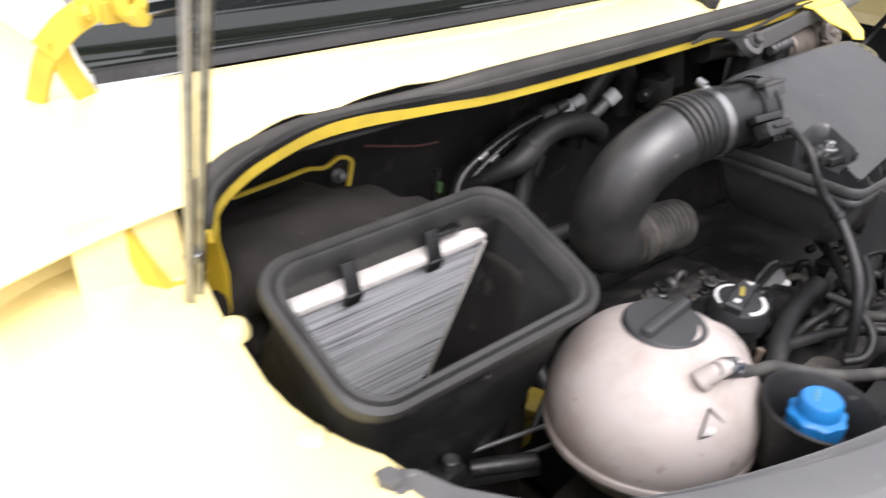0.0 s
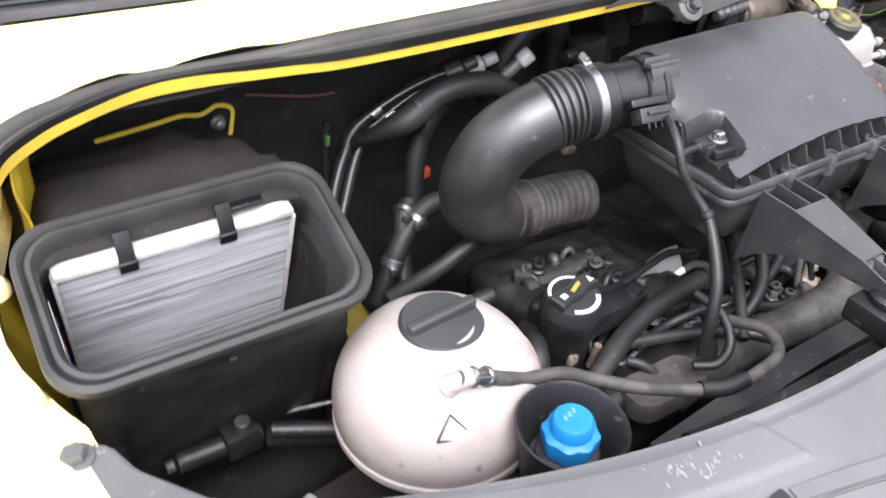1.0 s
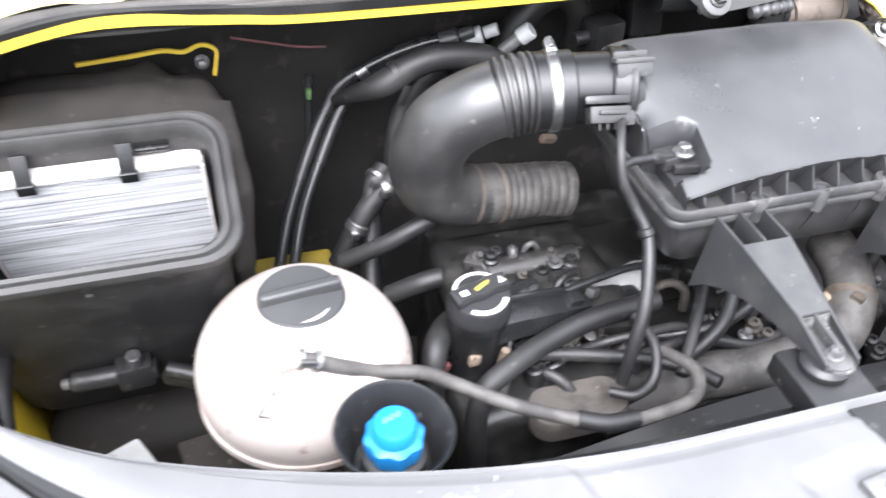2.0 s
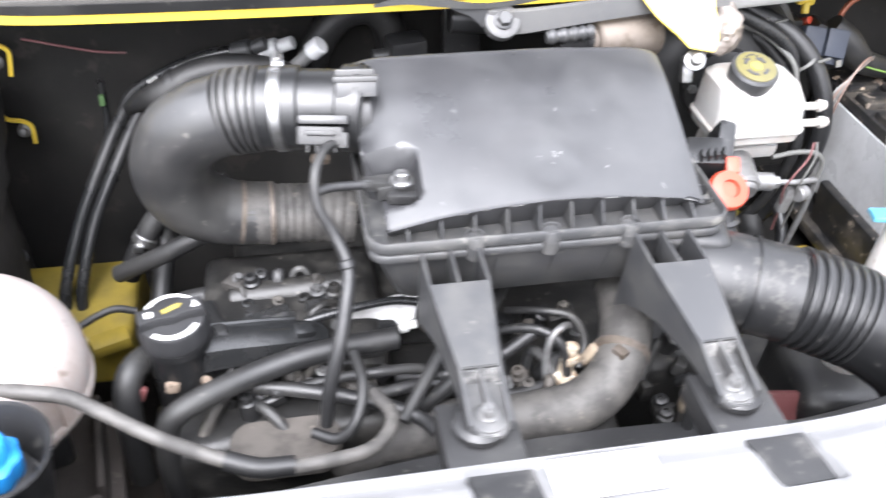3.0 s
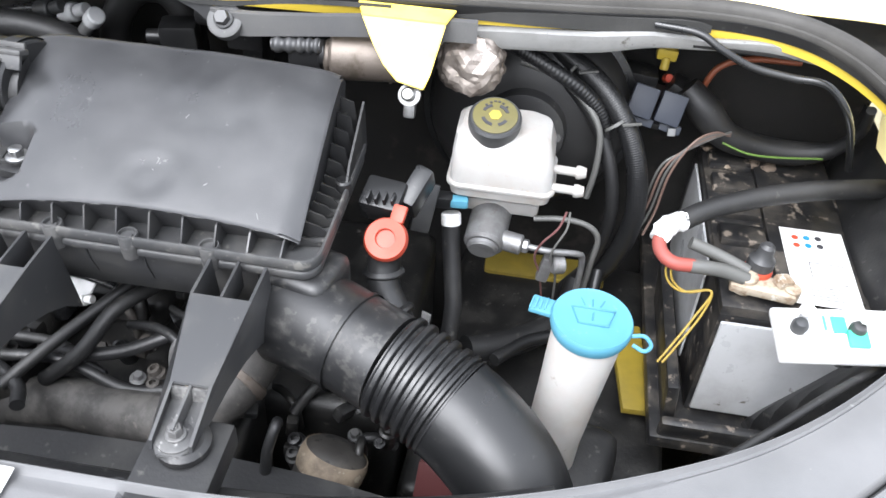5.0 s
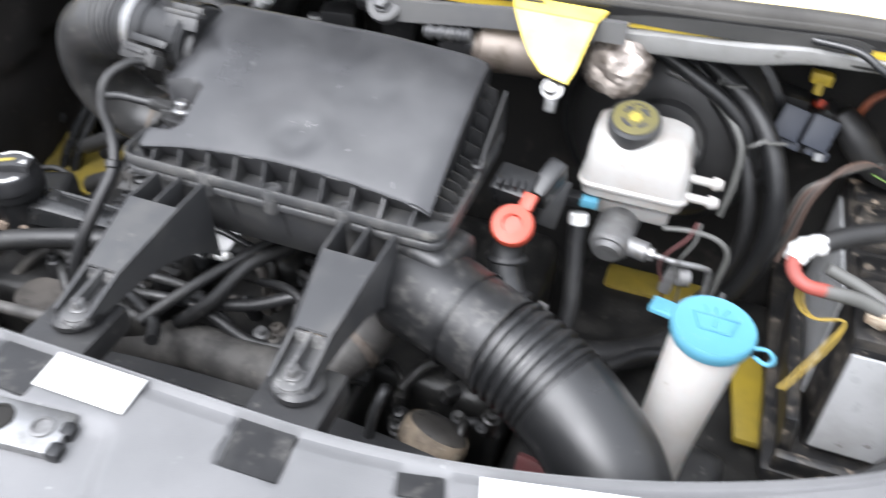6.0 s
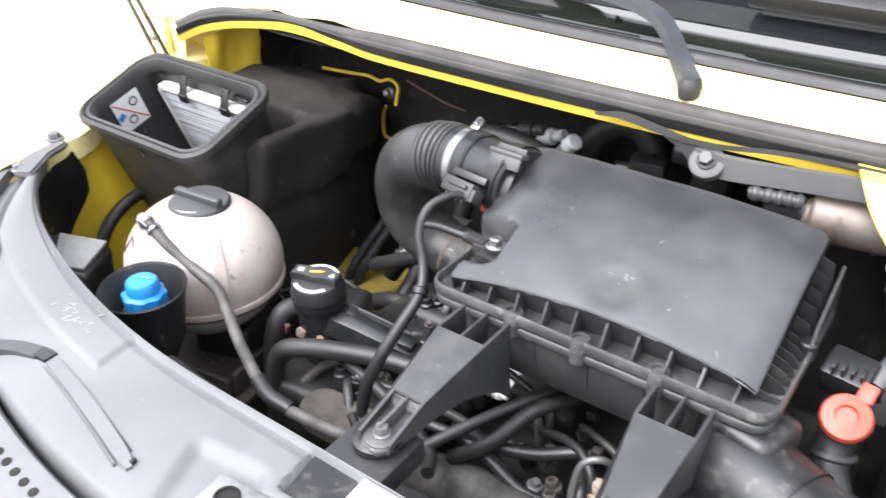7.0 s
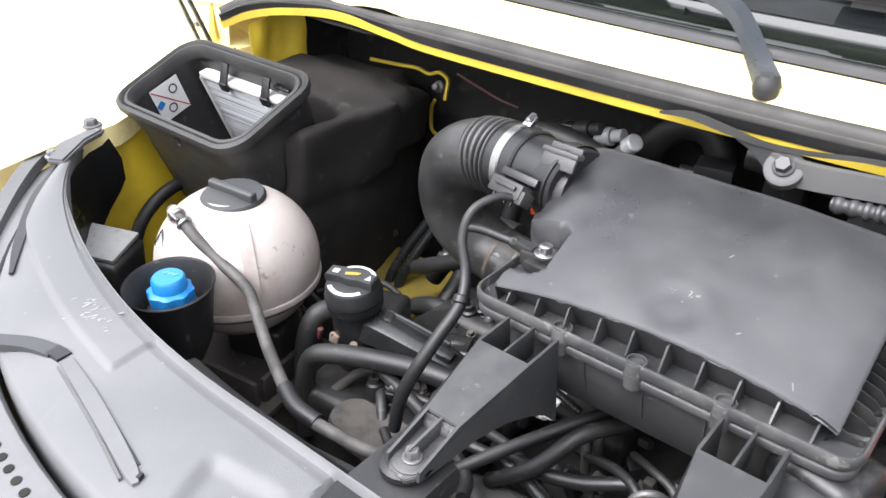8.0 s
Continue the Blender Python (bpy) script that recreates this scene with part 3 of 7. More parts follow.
part("seal_channel", sweep([(x + a * 0.5, y + 0.0024 * q, z + 0.0038 + 0.007 * q ** 1.6) for (x, y, z), (a, _, _, q) in zip(LIP, PRESS)], [(0.007, -0.007), (0.008, 0.006), (-0.007, 0.006), (-0.007, -0.007)], 6, [p[3] ** 1.6 for p in PRESS]), "rubber", seal)

strut = thing("bonnet_strut", (-0.955, 0.61, 1.06), "slim grey twin rod bonnet strut beside the yellow wing", "strut")
for foot, head in (((-0.962, 0.620, 1.055), (-0.984, 0.398, 1.74)), ((-0.947, 0.634, 1.055), (-0.970, 0.388, 1.74))):
    part("rod", rod(foot, head, 0.0045), "steel", strut)
part("clamp_collar", join(rod((-0.966, 0.594, 1.168), (-0.949, 0.596, 1.168), 0.0035), rod((-0.956, 0.592, 1.163), (-0.957, 0.590, 1.173), 0.006, 10)), "steel", strut)

hinge = part("bonnet_hinge", sweep([(-0.985, 0.80, 1.30), (-0.965, 0.785, 1.325), (-0.935, 0.77, 1.345), (-0.90, 0.755, 1.375)], [(-0.003, -0.013), (0.003, -0.013), (0.003, 0.013), (-0.003, 0.013)], 5), "yellow_shaded", van, "yellow painted hinge arm")
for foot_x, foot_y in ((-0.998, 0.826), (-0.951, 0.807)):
    part("hinge_leg", sweep([(foot_x, foot_y, 1.240), (foot_x * 0.35 - 0.98 * 0.65, foot_y * 0.35 + 0.80 * 0.65, 1.285), (-0.975, 0.795, 1.312)], [(-0.003, -0.010), (0.003, -0.010), (0.003, 0.010), (-0.003, 0.010)], 5), "yellow_shaded", hinge)
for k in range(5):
    part("hinge_lug", box((-0.93 + 0.010 * (k % 3), 0.765 - 0.006 * k, 1.335 + 0.012 * (k % 2)), (0.022, 0.012, 0.020), (20 * k, 35 * k, 50 * k), 0.003), "yellow_shaded", hinge)
part("pivot_bolt", bolt((-0.955, 0.775, 1.335), (0.7, -0.6, 0.3), 0.008, 0.008), "yellow_shaded", hinge)
hinge2 = part("bonnet_hinge", sweep([(0.70, 0.80, 1.262), (0.74, 0.79, 1.272), (0.79, 0.80, 1.275), (0.84, 0.83, 1.29)], [(-0.004, -0.014), (0.004, -0.014), (0.004, 0.014), (-0.004, 0.014)], 5), "steel", van, "bare steel hinge arm")
part("pivot_bolt", bolt((0.73, 0.785, 1.275), (0, -0.5, 0.85), 0.012, 0.010), "steel", hinge2)

# ---- wiper arms and blades on the windshield ----
wiper = part("wiper_arm", sweep([(-0.048, 0.700, 1.250), (-0.075, 0.735, 1.262), (-0.105, 0.77, 1.280), (-0.135, 0.79, 1.298), (-0.175, 0.80, 1.308), (-0.23, 0.812, 1.312)], [(-0.013, -0.006), (0.013, -0.006), (0.009, 0.007), (-0.009, 0.007)], 6, [1.2, 1.05, 1, 1, 0.95, 0.9]), "wiper", van, "blue-grey satin wiper arm")
part("pivot_cap", lathe([(0.014, 0), (0.015, 0.010), (0.013, 0.019), (0.007, 0.024)], (-0.050, 0.700, 1.236), (0, -0.2, 1), 24), "seal", wiper)
part("arm_rod", sweep([(-0.21, 0.810, 1.312), (-0.45, 0.85, 1.325), (-0.85, 0.89, 1.335)], [(-0.006, -0.003), (0.006, -0.003), (0.006, 0.003), (-0.006, 0.003)], 5), "trim", wiper)
part("blade", join(sweep([(-0.92, 0.91, 1.34), (-0.5, 0.885, 1.332), (-0.2, 0.865, 1.328)], [(-0.005, -0.008), (0.005, -0.008), (0.004, 0.006), (-0.004, 0.006)], 5),
                   box((-0.44, 0.875, 1.342), (0.12, 0.02, 0.022), (30, 0, 0), 0.005)), "rubber", wiper)
wiper2 = part("wiper_arm", sweep([(0.04, 0.86, 1.345), (0.3, 0.868, 1.348), (0.6, 0.885, 1.355)], [(-0.007, -0.003), (0.007, -0.003), (0.007, 0.003), (-0.007, 0.003)], 5), "trim", van, "satin black wiper arm")
part("blade", join(sweep([(-0.02, 0.85, 1.318), (0.25, 0.855, 1.322), (0.62, 0.88, 1.332)], [(-0.006, -0.009), (0.006, -0.009), (0.004, 0.007), (-0.004, 0.007)], 5),
                   box((0.085, 0.846, 1.336), (0.25, 0.034, 0.030), (30, 0, 0), 0.008)), "rubber", wiper2)

# ---- front cross panel with its grey cover ----
front = thing("front_panel", (MID, 0.04, 0.4), "long grey dusty plastic cover over the radiator support", "front panel", kind="structure")
EDGE = [(0.0, -0.040), (0.0, -0.001), (0.006, 0.0025), (0.014, 0.0025), (0.024, -0.0005), (0.045, -0.0035), (0.085, -0.003)]
PROFILE = EDGE + [(0.115 + 0.845 * i / 44, 0.0035 * math.sin(math.pi * i / 44) - 0.006 * (i / 44) ** 4) for i in range(45)] + [(0.985, -0.010), (1.0, -0.020), (1.0, -0.06)]


def soft_step(v, a, b):
    s = min(1, max(0, (v - a) / (b - a)))
    return s * s * (3 - 2 * s)


def inside(x, y, x0, x1, y0, y1, soft):
    """1 inside a rounded rectangle, falling to 0 over a soft rim."""
    qx = max(0, max(x0 - x, x - x1))
    qy = max(0, max(y0 - y, y - y1))
    s = max(0, 1 - math.hypot(qx, qy) / soft)
    return s * s * (3 - 2 * s)


def pressed(x, y):
    """Depth of the cover's pressed recesses."""
    xr, yr = x + 0.35 * (y - 0.03), y - 0.12 * (x + 0.1)
    latch_well = max(inside(xr, yr, -0.212, -0.150, -0.10, 0.064, 0.020), inside(xr, yr, -0.212, 0.01, -0.10, 0.038, 0.020))
    pads = max(inside(x + 0.16 * (y - 0.115), y, bx - 0.022, bx + 0.027, 0.066, 0.15, 0.006) for bx in (-0.117, 0.12))
    pads = max(pads, 0.6 * inside(x + 0.25 * (y - 0.11), y - 0.2 * (x - 0.26), 0.243, 0.279, 0.092, 0.112, 0.006))
    end_strip = soft_step(-x - 0.2 * (y - 0.05), 0.3895, 0.3945) * (1 - soft_step(slam_back(x) - y, 0.056, 0.062))
    folds = sum(math.exp(-((x - fx + 0.33 * (y + 0.019)) / 0.0022) ** 2) for fx in (-0.390, -0.279)) * (1 - soft_step(y, 0.0, 0.02))
    return max(0.008 * latch_well, 0.010 * pads) - 0.004 * end_strip + 0.0007 * folds


def cover_z(x, y):
    """Height of the cover's top at a place."""
    q = ((slam_back(x) - y) / (slam_back(x) - slam_front(x)) - 0.115) / 0.845
    return 1.0555 + 0.0035 * math.sin(math.pi * q) - 0.006 * q ** 4 - pressed(x, y)


def cover_rows():
    rows = []
    for i in range(561):
        x = -0.90 + 1.70 * i / 560
        yb, yf = slam_back(x), slam_front(x)
        top, under = [], []
        for k, dz in PROFILE:
            px, py = x + 0.05 * (x - MID) * k, yb + (yf - yb) * k
            top.append((px, py, 1.0555 + dz - (pressed(px, py) if 0.03 < k < 0.99 else 0)))
            kk = min(0.985, max(0.012, k))
            under.append((x + 0.05 * (x - MID) * kk, yb + (yf - yb) * kk, 1.0555 + dz - 0.016))
        rows.append(top + under[::-1])
    return rows


part("cover", loft(cover_rows()), "grey_plastic", front)
beam = loft([[(x, slam_back(x) + 0.001, 1.010), (x, slam_back(x) + 0.006, 1.008), (x, slam_back(x) + 0.040, 0.998), (x, slam_back(x) + 0.046, 0.99), (x, slam_back(x) + 0.048, 0.88), (x, slam_back(x) + 0.001, 0.88)]
             for x in [-0.42 + 0.86 * i / 30 for i in range(31)]])
part("cross_beam", beam, "black_dusty", front, "dusty black cross beam")
for k, (hx, hw) in enumerate(((-0.365, 0.016), (-0.300, 0.010), (-0.245, 0.018), (-0.195, 0.008), (-0.03, 0.014), (0.03, 0.009), (0.065, 0.016), (0.20, 0.012), (0.26, 0.018), (0.33, 0.010))):
    hy = slam_back(hx) + 0.022
    part("beam_hole", lathe([(hw * 0.5 + 0.003, 0.0), (hw * 0.5 + 0.003, 0.002), (hw * 0.5, 0.0025), (hw * 0.5, 0.0006), (0.0004, 0.0006)], (hx, hy, 1.0025), (0, 0.27, 1), 14), "leg" if k % 3 == 0 else "black", front)
    if k % 2:
        part("beam_clip", box((hx + 0.024, hy - 0.004, 1.006), (0.016, 0.009, 0.008), (-15, 0, 20 * k), 0.002), "black", front)
for bx in (-0.117, 0.12):
    part("leg_mount", join(box((bx, 0.160, 1.018), (0.070, 0.085, 0.030), (0, 0, 0), 0.005), lathe([(0.024, 0), (0.024, 0.006), (0.019, 0.010)], (bx, 0.172, 1.035), n=24)), "black_dusty", front)
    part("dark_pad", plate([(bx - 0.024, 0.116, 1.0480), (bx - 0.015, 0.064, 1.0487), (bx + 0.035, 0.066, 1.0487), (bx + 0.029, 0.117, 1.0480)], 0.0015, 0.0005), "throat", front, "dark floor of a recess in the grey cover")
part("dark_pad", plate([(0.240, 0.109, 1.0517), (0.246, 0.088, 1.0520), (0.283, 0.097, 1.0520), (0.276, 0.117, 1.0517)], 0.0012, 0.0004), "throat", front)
# Black strip laid on the cover to draw the dark gap at its edge.
part("dark_strip", join(sweep([(-0.885, 0.292, 1.052), (-0.80, 0.204, 1.056), (-0.70, 0.130, 1.058), (-0.632, 0.085, 1.0585)], [(-0.006, -0.006), (0.006, -0.006), (0.005, 0.001), (-0.005, 0.001)], 6, [0.6, 1.2, 1.2, 0.4])), "black", front, "black strip drawn on for the dark gap beside the cover")
part("rubber_strip", sweep([(-0.600, -0.020, 1.050), (-0.555, 0.001, 1.0555), (-0.5225, 0.0200, 1.0580), (-0.493, 0.0365, 1.0590), (-0.462, 0.0455, 1.0595)], [(-0.0095, -0.006), (0.0095, -0.006), (0.0085, 0.0010), (-0.0085, 0.0010)], 6), "leg", front, "dusty dark rubber strip")
part("strip_end", sweep([(-0.466, 0.0450, 1.0596), (-0.455, 0.0465, 1.0600), (-0.446, 0.0468, 1.0598)], [(-0.0085, -0.006), (0.0085, -0.006), (0.0075, 0.0012), (-0.0075, 0.0012)], 4), "black", front)
CHANNEL = [(-0.441, 0.0455, 1.0585), (-0.378, 0.0325, 1.0592), (-0.318, 0.0185, 1.0590), (-0.270, 0.0060, 1.0584), (-0.255, 0.0010, 1.0578)]
part("raised_channel", sweep(CHANNEL, [(-0.0085, -0.006), (0.0085, -0.006), (0.0070, 0.0022), (-0.0066, 0.0022)], 6, [0.9, 1.05, 1.0, 0.85, 0.35]), "grey_plastic", front)
# Black strip draws the channel's slot and the shadow band that widens along it.
part("channel_slot", sweep([(x - 0.001, y + w, z - 0.001) for (x, y, z), w in zip(CHANNEL[:4], (0.0078, 0.0072, 0.0072, 0.0080))], [(-0.0022, -0.006), (0.0022, -0.006), (0.0016, 0.0004), (-0.0016, 0.0004)], 6, [0.4, 0.6, 0.9, 1.2]), "black", front, "black strip for the slot and shadow band beside the channel")
# Grey strip draws the soft shadow on the channel's other side.
part("channel_foot", sweep([(x, y - 0.0098, z - 0.0012) for x, y, z in CHANNEL[:4]], [(-0.0016, -0.006), (0.0016, -0.006), (0.0012, 0.0004), (-0.0012, 0.0004)], 6), "bracket_grey", front)
part("dark_clip", box((-0.258, 0.0075, 1.0580), (0.004, 0.006, 0.006), (0, 0, 15), 0.001), "black", front)
rs = random.Random(9)
for k in range(32):
    cx = rs.gauss(-0.494, 0.022)
    cy = 0.098 + 0.30 * (-cx - 0.475) + rs.gauss(0, 0.012)
    part("scuff", box((cx, cy, cover_z(cx, cy) + 0.0001), (rs.uniform(0.0007, 0.0020), rs.uniform(0.002, 0.007), 0.0004), (0, 0, rs.gauss(-25, 14)), 0), "pale_scuff", front)
bumper_rows = []
for i in range(41):
    x = -0.86 + 1.58 * i / 40
    y = slam_front(x) - 0.0085
    s = 1 + 0.06 * abs(x - MID)
    bumper_rows.append([(x * s, y - 0.004, 0.04), (x * s, y - 0.004, 0.985), (x * s, y, 0.985), (x * s, y, 1.034), (x * s, y - 0.004, 1.0405), (x * s, y - 0.010, 1.041), (x * s, y - 0.07, 1.034), (x * s, y - 0.11, 0.99), (x * s, y - 0.14, 0.8), (x * s, y - 0.15, 0.02)])
bump_bm = loft(bumper_rows)
bumper = part("grille_top", bump_bm, "grey_plastic", front)
for k in range(18):
    x = -0.60 + 0.0170 * k
    y = slam_front(x) - 0.0320
    part("vent_hole", lathe([(0.0048, -0.004), (0.0047, 0.0006), (0.0030, 0.0007), (0.0, 0.0007)], (x * (1 + 0.06 * abs(x - MID)), y, 1.0400), (0, -0.11, 1), 12), "felt", bumper)


# labels and the latch plate on the front cover
def flat_label(name, x0, y0, w, h, z, lean, label, bars):
    """A paper label with its back left corner at (x0, y0), turned by lean degrees, with bars of print."""
    t = thing(name, (x0 + w / 2, y0 - h / 2, z), label, "label")
    place = Matrix.Translation((x0, y0, z)) @ turn(0, 0, lean)
    part("paper", move(plate([(0, 0, 0), (0.002, -h, 0), (w + 0.002, -h, 0), (w, 0, 0)], 0.0006), place), "label", t)
    for k in range(bars):
        yy = -h * (k + 1) / (bars + 1)
        bw = w * (0.35 + 0.5 * ((k * 37) % 10) / 10)
        part("print_bar", move(plate([(0.006, yy + 0.0011, 0.0007), (0.006, yy - 0.0011, 0.0007), (0.006 + bw, yy - 0.0011, 0.0007), (0.006 + bw, yy + 0.0011, 0.0007)], 0.0003), place), "white_paint_mark", t)
    return t


flat_label("paper_label", -0.079, 0.111, 0.088, 0.038, 1.0600, 0, "plain white paper label on the grey cover", 2)
flat_label("paper_label", 0.304, 0.123, 0.125, 0.050, 1.0600, 12.5, "large white paper label on the grey cover", 3)
latch = thing("latch_plate", (-0.10, 0.035, 1.058), "pale metal bonnet latch plate with round holes", "latch plate")
part("plate", box((-0.100, 0.032, 1.0555), (0.165, 0.042, 0.010), (0, 0, 6), 0.003), "steel", latch)
for k, r in enumerate((0.012, 0.009, 0.013, 0.010)):
    part("hole_ring", lathe([(r, 0), (r, 0.002), (r * 0.8, 0.0026), (r * 0.78, 0.0004), (0.0004, 0.0004)], (-0.158 + 0.040 * k, 0.027 + 0.0042 * k, 1.0602), n=20), "felt" if k != 3 else "alu", latch)

part("end_cap", join(box((-0.020, 0.046, 1.0555), (0.012, 0.014, 0.011), (0, 0, 6), 0.003), box((-0.017, 0.026, 1.0555), (0.012, 0.014, 0.011), (0, 0, 6), 0.003)), "black", latch, "black rubber corner caps")

# plastic end piece at the wing with its bolt
endp = thing("corner_bracket", (-0.90, 0.31, 1.045), "grey plastic end bracket bolted beside the headlight", "bracket")
part("body", plate([(-0.843, 0.266, 1.057), (-0.888, 0.326, 1.057), (-0.9, 0.36, 1.057), (-0.918, 0.374, 1.057), (-0.934, 0.38, 1.057), (-0.95, 0.37, 1.056), (-0.956, 0.344, 1.054), (-0.923, 0.306, 1.054), (-0.873, 0.256, 1.054)], 0.010, 0.003), "bracket_grey", endp)
part("bolt", bolt((-0.928, 0.358, 1.066), (0, 0, 1), 0.0105, 0.009), "bracket_grey", endp)
fin_edge = [(-0.91, 0.37, 0.066), (-0.893, 0.349, 0.074), (-0.882, 0.32, 0.092), (-0.856, 0.287, 0.104), (-0.823, 0.256, 0.116), (-0.788, 0.227, 0.116), (-0.748, 0.206, 0.098)]
fin = loft([[(x, y + 0.002, 1.047), (x + 0.012, y + 0.010, 1.040 - 0.4 * h), (x + 0.018, y + 0.006, 1.047 - h)] for x, y, h in fin_edge], False, False)
bmesh.ops.solidify(fin, geom=fin.faces[:], thickness=0.003)
part("fin", fin, "black", endp, "black plastic skirt below the edge")
part("outer_strip", sweep([(-0.588, 0.006, 1.044), (-0.693, 0.068, 1.046), (-0.798, 0.146, 1.048), (-0.883, 0.224, 1.052), (-0.933, 0.284, 1.054)], [(-0.012, -0.012), (0.012, -0.012), (0.010, 0.002), (-0.010, 0.002)], 6), "bracket_grey", endp)
part("clip_bolt", bolt((-0.893, 0.274, 1.055), (0, 0, 1), 0.007, 0.008), "alu", endp)
wing_hose = thing("wing_hose", (-0.9, 0.4, 0.86), "black curved rubber hose on the yellow inner wing", "hose")
part("hose", tube([(-0.895, 0.33, 0.78), (-0.895, 0.363, 0.853), (-0.895, 0.395, 0.904), (-0.895, 0.444, 0.932), (-0.89, 0.497, 0.937), (-0.88, 0.56, 0.92)], 0.011, 12, 6), "rubber", wing_hose)
lamp = thing("headlight", (-0.79, 0.255, 0.90), "dusty grey back of the headlight housing", "headlight")
part("housing", box((-0.785, 0.250, 0.925), (0.11, 0.085, 0.07), (0, 6, 28), 0.010, 3), "black_dusty", lamp)
part("top_plate", box((-0.780, 0.254, 0.965), (0.095, 0.072, 0.008), (4, 6, 28), 0.003), "frame_pale", lamp, "pale grey top of the housing")

# ---- cabin air intake housing with its filter ----
BOXM = Matrix.Translation((-0.779, 0.475, 1.128)) @ turn(20.5, 0, 0)


def in_box(bm):
    return move(bm, BOXM)


intake = thing("cabin_air_housing", (-0.785, 0.56, 0.85), "open black plastic cabin air housing with a wide rubber rim", "air housing")
W, D = 0.298, 0.178
wall = loft([rounded(0.22, 0.12, 0.03, -0.365), rounded(0.262, 0.152, 0.03, -0.345), rounded(0.266, 0.152, 0.034, -0.10), rounded(W - 0.016, D - 0.014, 0.038, -0.030), rounded(W - 0.014, D - 0.012, 0.038, -0.010),
             rounded(W - 0.030, D - 0.030, 0.034, -0.010), rounded(W - 0.032, D - 0.032, 0.026, -0.05), rounded(W - 0.030, D - 0.030, 0.012, -0.09), rounded(W - 0.034, D - 0.032, 0.010, -0.335)])
part("wall", in_box(wall), "black_dusty", intake)
rim = loft([rounded(W - 0.014, D - 0.014, 0.038, -0.018), rounded(W + 0.000, D + 0.000, 0.040, -0.016), rounded(W + 0.006, D + 0.006, 0.042, -0.008), rounded(W + 0.004, D + 0.004, 0.041, 0.000), rounded(W - 0.006, D - 0.006, 0.039, 0.003),
            rounded(W - 0.011, D - 0.011, 0.038, 0.0), rounded(W - 0.014, D - 0.014, 0.037, -0.004), rounded(W - 0.018, D - 0.018, 0.036, 0.0), rounded(W - 0.026, D - 0.026, 0.034, 0.001), rounded(W - 0.034, D - 0.034, 0.032, -0.006), rounded(W - 0.034, D - 0.034, 0.032, -0.02)], True, False)
part("rim_gasket", in_box(rim), "seal", intake, "wide grooved rubber rim")
part("notch_hole", in_box(plate([(-0.006, -0.0838, -0.026), (0.007, -0.0838, -0.026), (0.001, -0.0834, -0.039)], 0.0012)), "felt", intake, "small dark triangular notch")
part("notch_chin", in_box(box((0.001, -0.0842, -0.041), (0.007, 0.003, 0.004), (0, 0, 0), 0.001)), "seal", intake)
for cx in (-0.053, 0.047):
    part("filter_clip", in_box(join(box((cx, 0.0605, -0.0295), (0.016, 0.004, 0.034), (-37, 0, 0), 0.001), box((cx, 0.0500, -0.0475), (0.018, 0.005, 0.015), (0, 0, 0), 0.0015))), "black", intake)
part("wall_ledge", in_box(box((0.074, 0.0705, -0.031), (0.036, 0.007, 0.008), (0, 0, 0), 0.003)), "black", intake)
# blower body behind and beside it
def blower_plan(z, side, inset):
    """Plan of the blower body: behind the housing, with a strip along its right side."""
    ring = [(-0.93 + inset, 0.655), (-0.80, 0.652), (-0.680, 0.648), (-0.654, 0.630), (-0.648, 0.57), (-0.648, 0.50), (side - 0.012, 0.485), (side - 0.003, 0.495), (side, 0.53), (side - 0.003, 0.60),
            (side - 0.016, 0.68), (-0.662 - inset * 0.5, 0.765), (-0.682 - inset * 0.6, 0.835), (-0.70 - inset * 0.6, 0.858 - inset), (-0.80, 0.86 - inset), (-0.93 + inset, 0.86 - inset)]
    return [(x, y, z) for x, y in ring]


blower = join(loft([blower_plan(z, side, inset) for z, side, inset in ((0.62, -0.620, 0.0), (0.86, -0.615, 0.0), (0.92, -0.618, 0.0), (0.97, -0.625, 0.002), (1.02, -0.630, 0.008), (1.055, -0.633, 0.018), (1.074, -0.636, 0.032), (1.082, -0.640, 0.055))]),
              box((-0.785, 0.690, 1.070), (0.20, 0.13, 0.045), (4, 2, 3), 0.012), box((-0.625, 0.605, 1.030), (0.024, 0.21, 0.12), (-3, 4, 0), 0.006, 3), box((-0.648, 0.74, 1.025), (0.05, 0.16, 0.09), (-6, 6, 12), 0.012, 3), box((-0.70, 0.70, 1.050), (0.13, 0.15, 0.075), (-3, 4, 0), 0.012, 3),
              loft([rounded(0.26, 0.20, 0.05, 0.62, cx=-0.77, cy=0.57), rounded(0.26, 0.20, 0.05, 0.74, cx=-0.77, cy=0.57), rounded(0.20, 0.14, 0.05, 0.77, cx=-0.77, cy=0.58)]))
felt_body = part("blower_body", blower, "blower_felt", intake, "smooth black felt-covered blower body")
rm = felt_body.modifiers.new("skin", 'REMESH')
rm.mode = 'VOXEL'
rm.voxel_size = 0.009
rm.use_smooth_shade = True
sm = felt_body.modifiers.new("drape", 'SMOOTH')
sm.factor = 0.5
sm.iterations = 7
folds = bpy.data.textures.new("felt_folds", 'CLOUDS')
folds.noise_scale = 0.11
dp = felt_body.modifiers.new("folds", 'DISPLACE')
dp.texture = folds
dp.texture_coords = 'GLOBAL'
dp.strength = 0.012
dp.mid_level = 0.45
for p in ((-0.634, 0.612, 1.020), (-0.652, 0.732, 0.815)):
    part("push_clip", lathe([(0.009, -0.025), (0.009, 0), (0.008, 0.003), (0.004, 0.004), (0.0035, 0.002)], p, (1, 0.15, 0.1), 16), "cap_grey", intake)

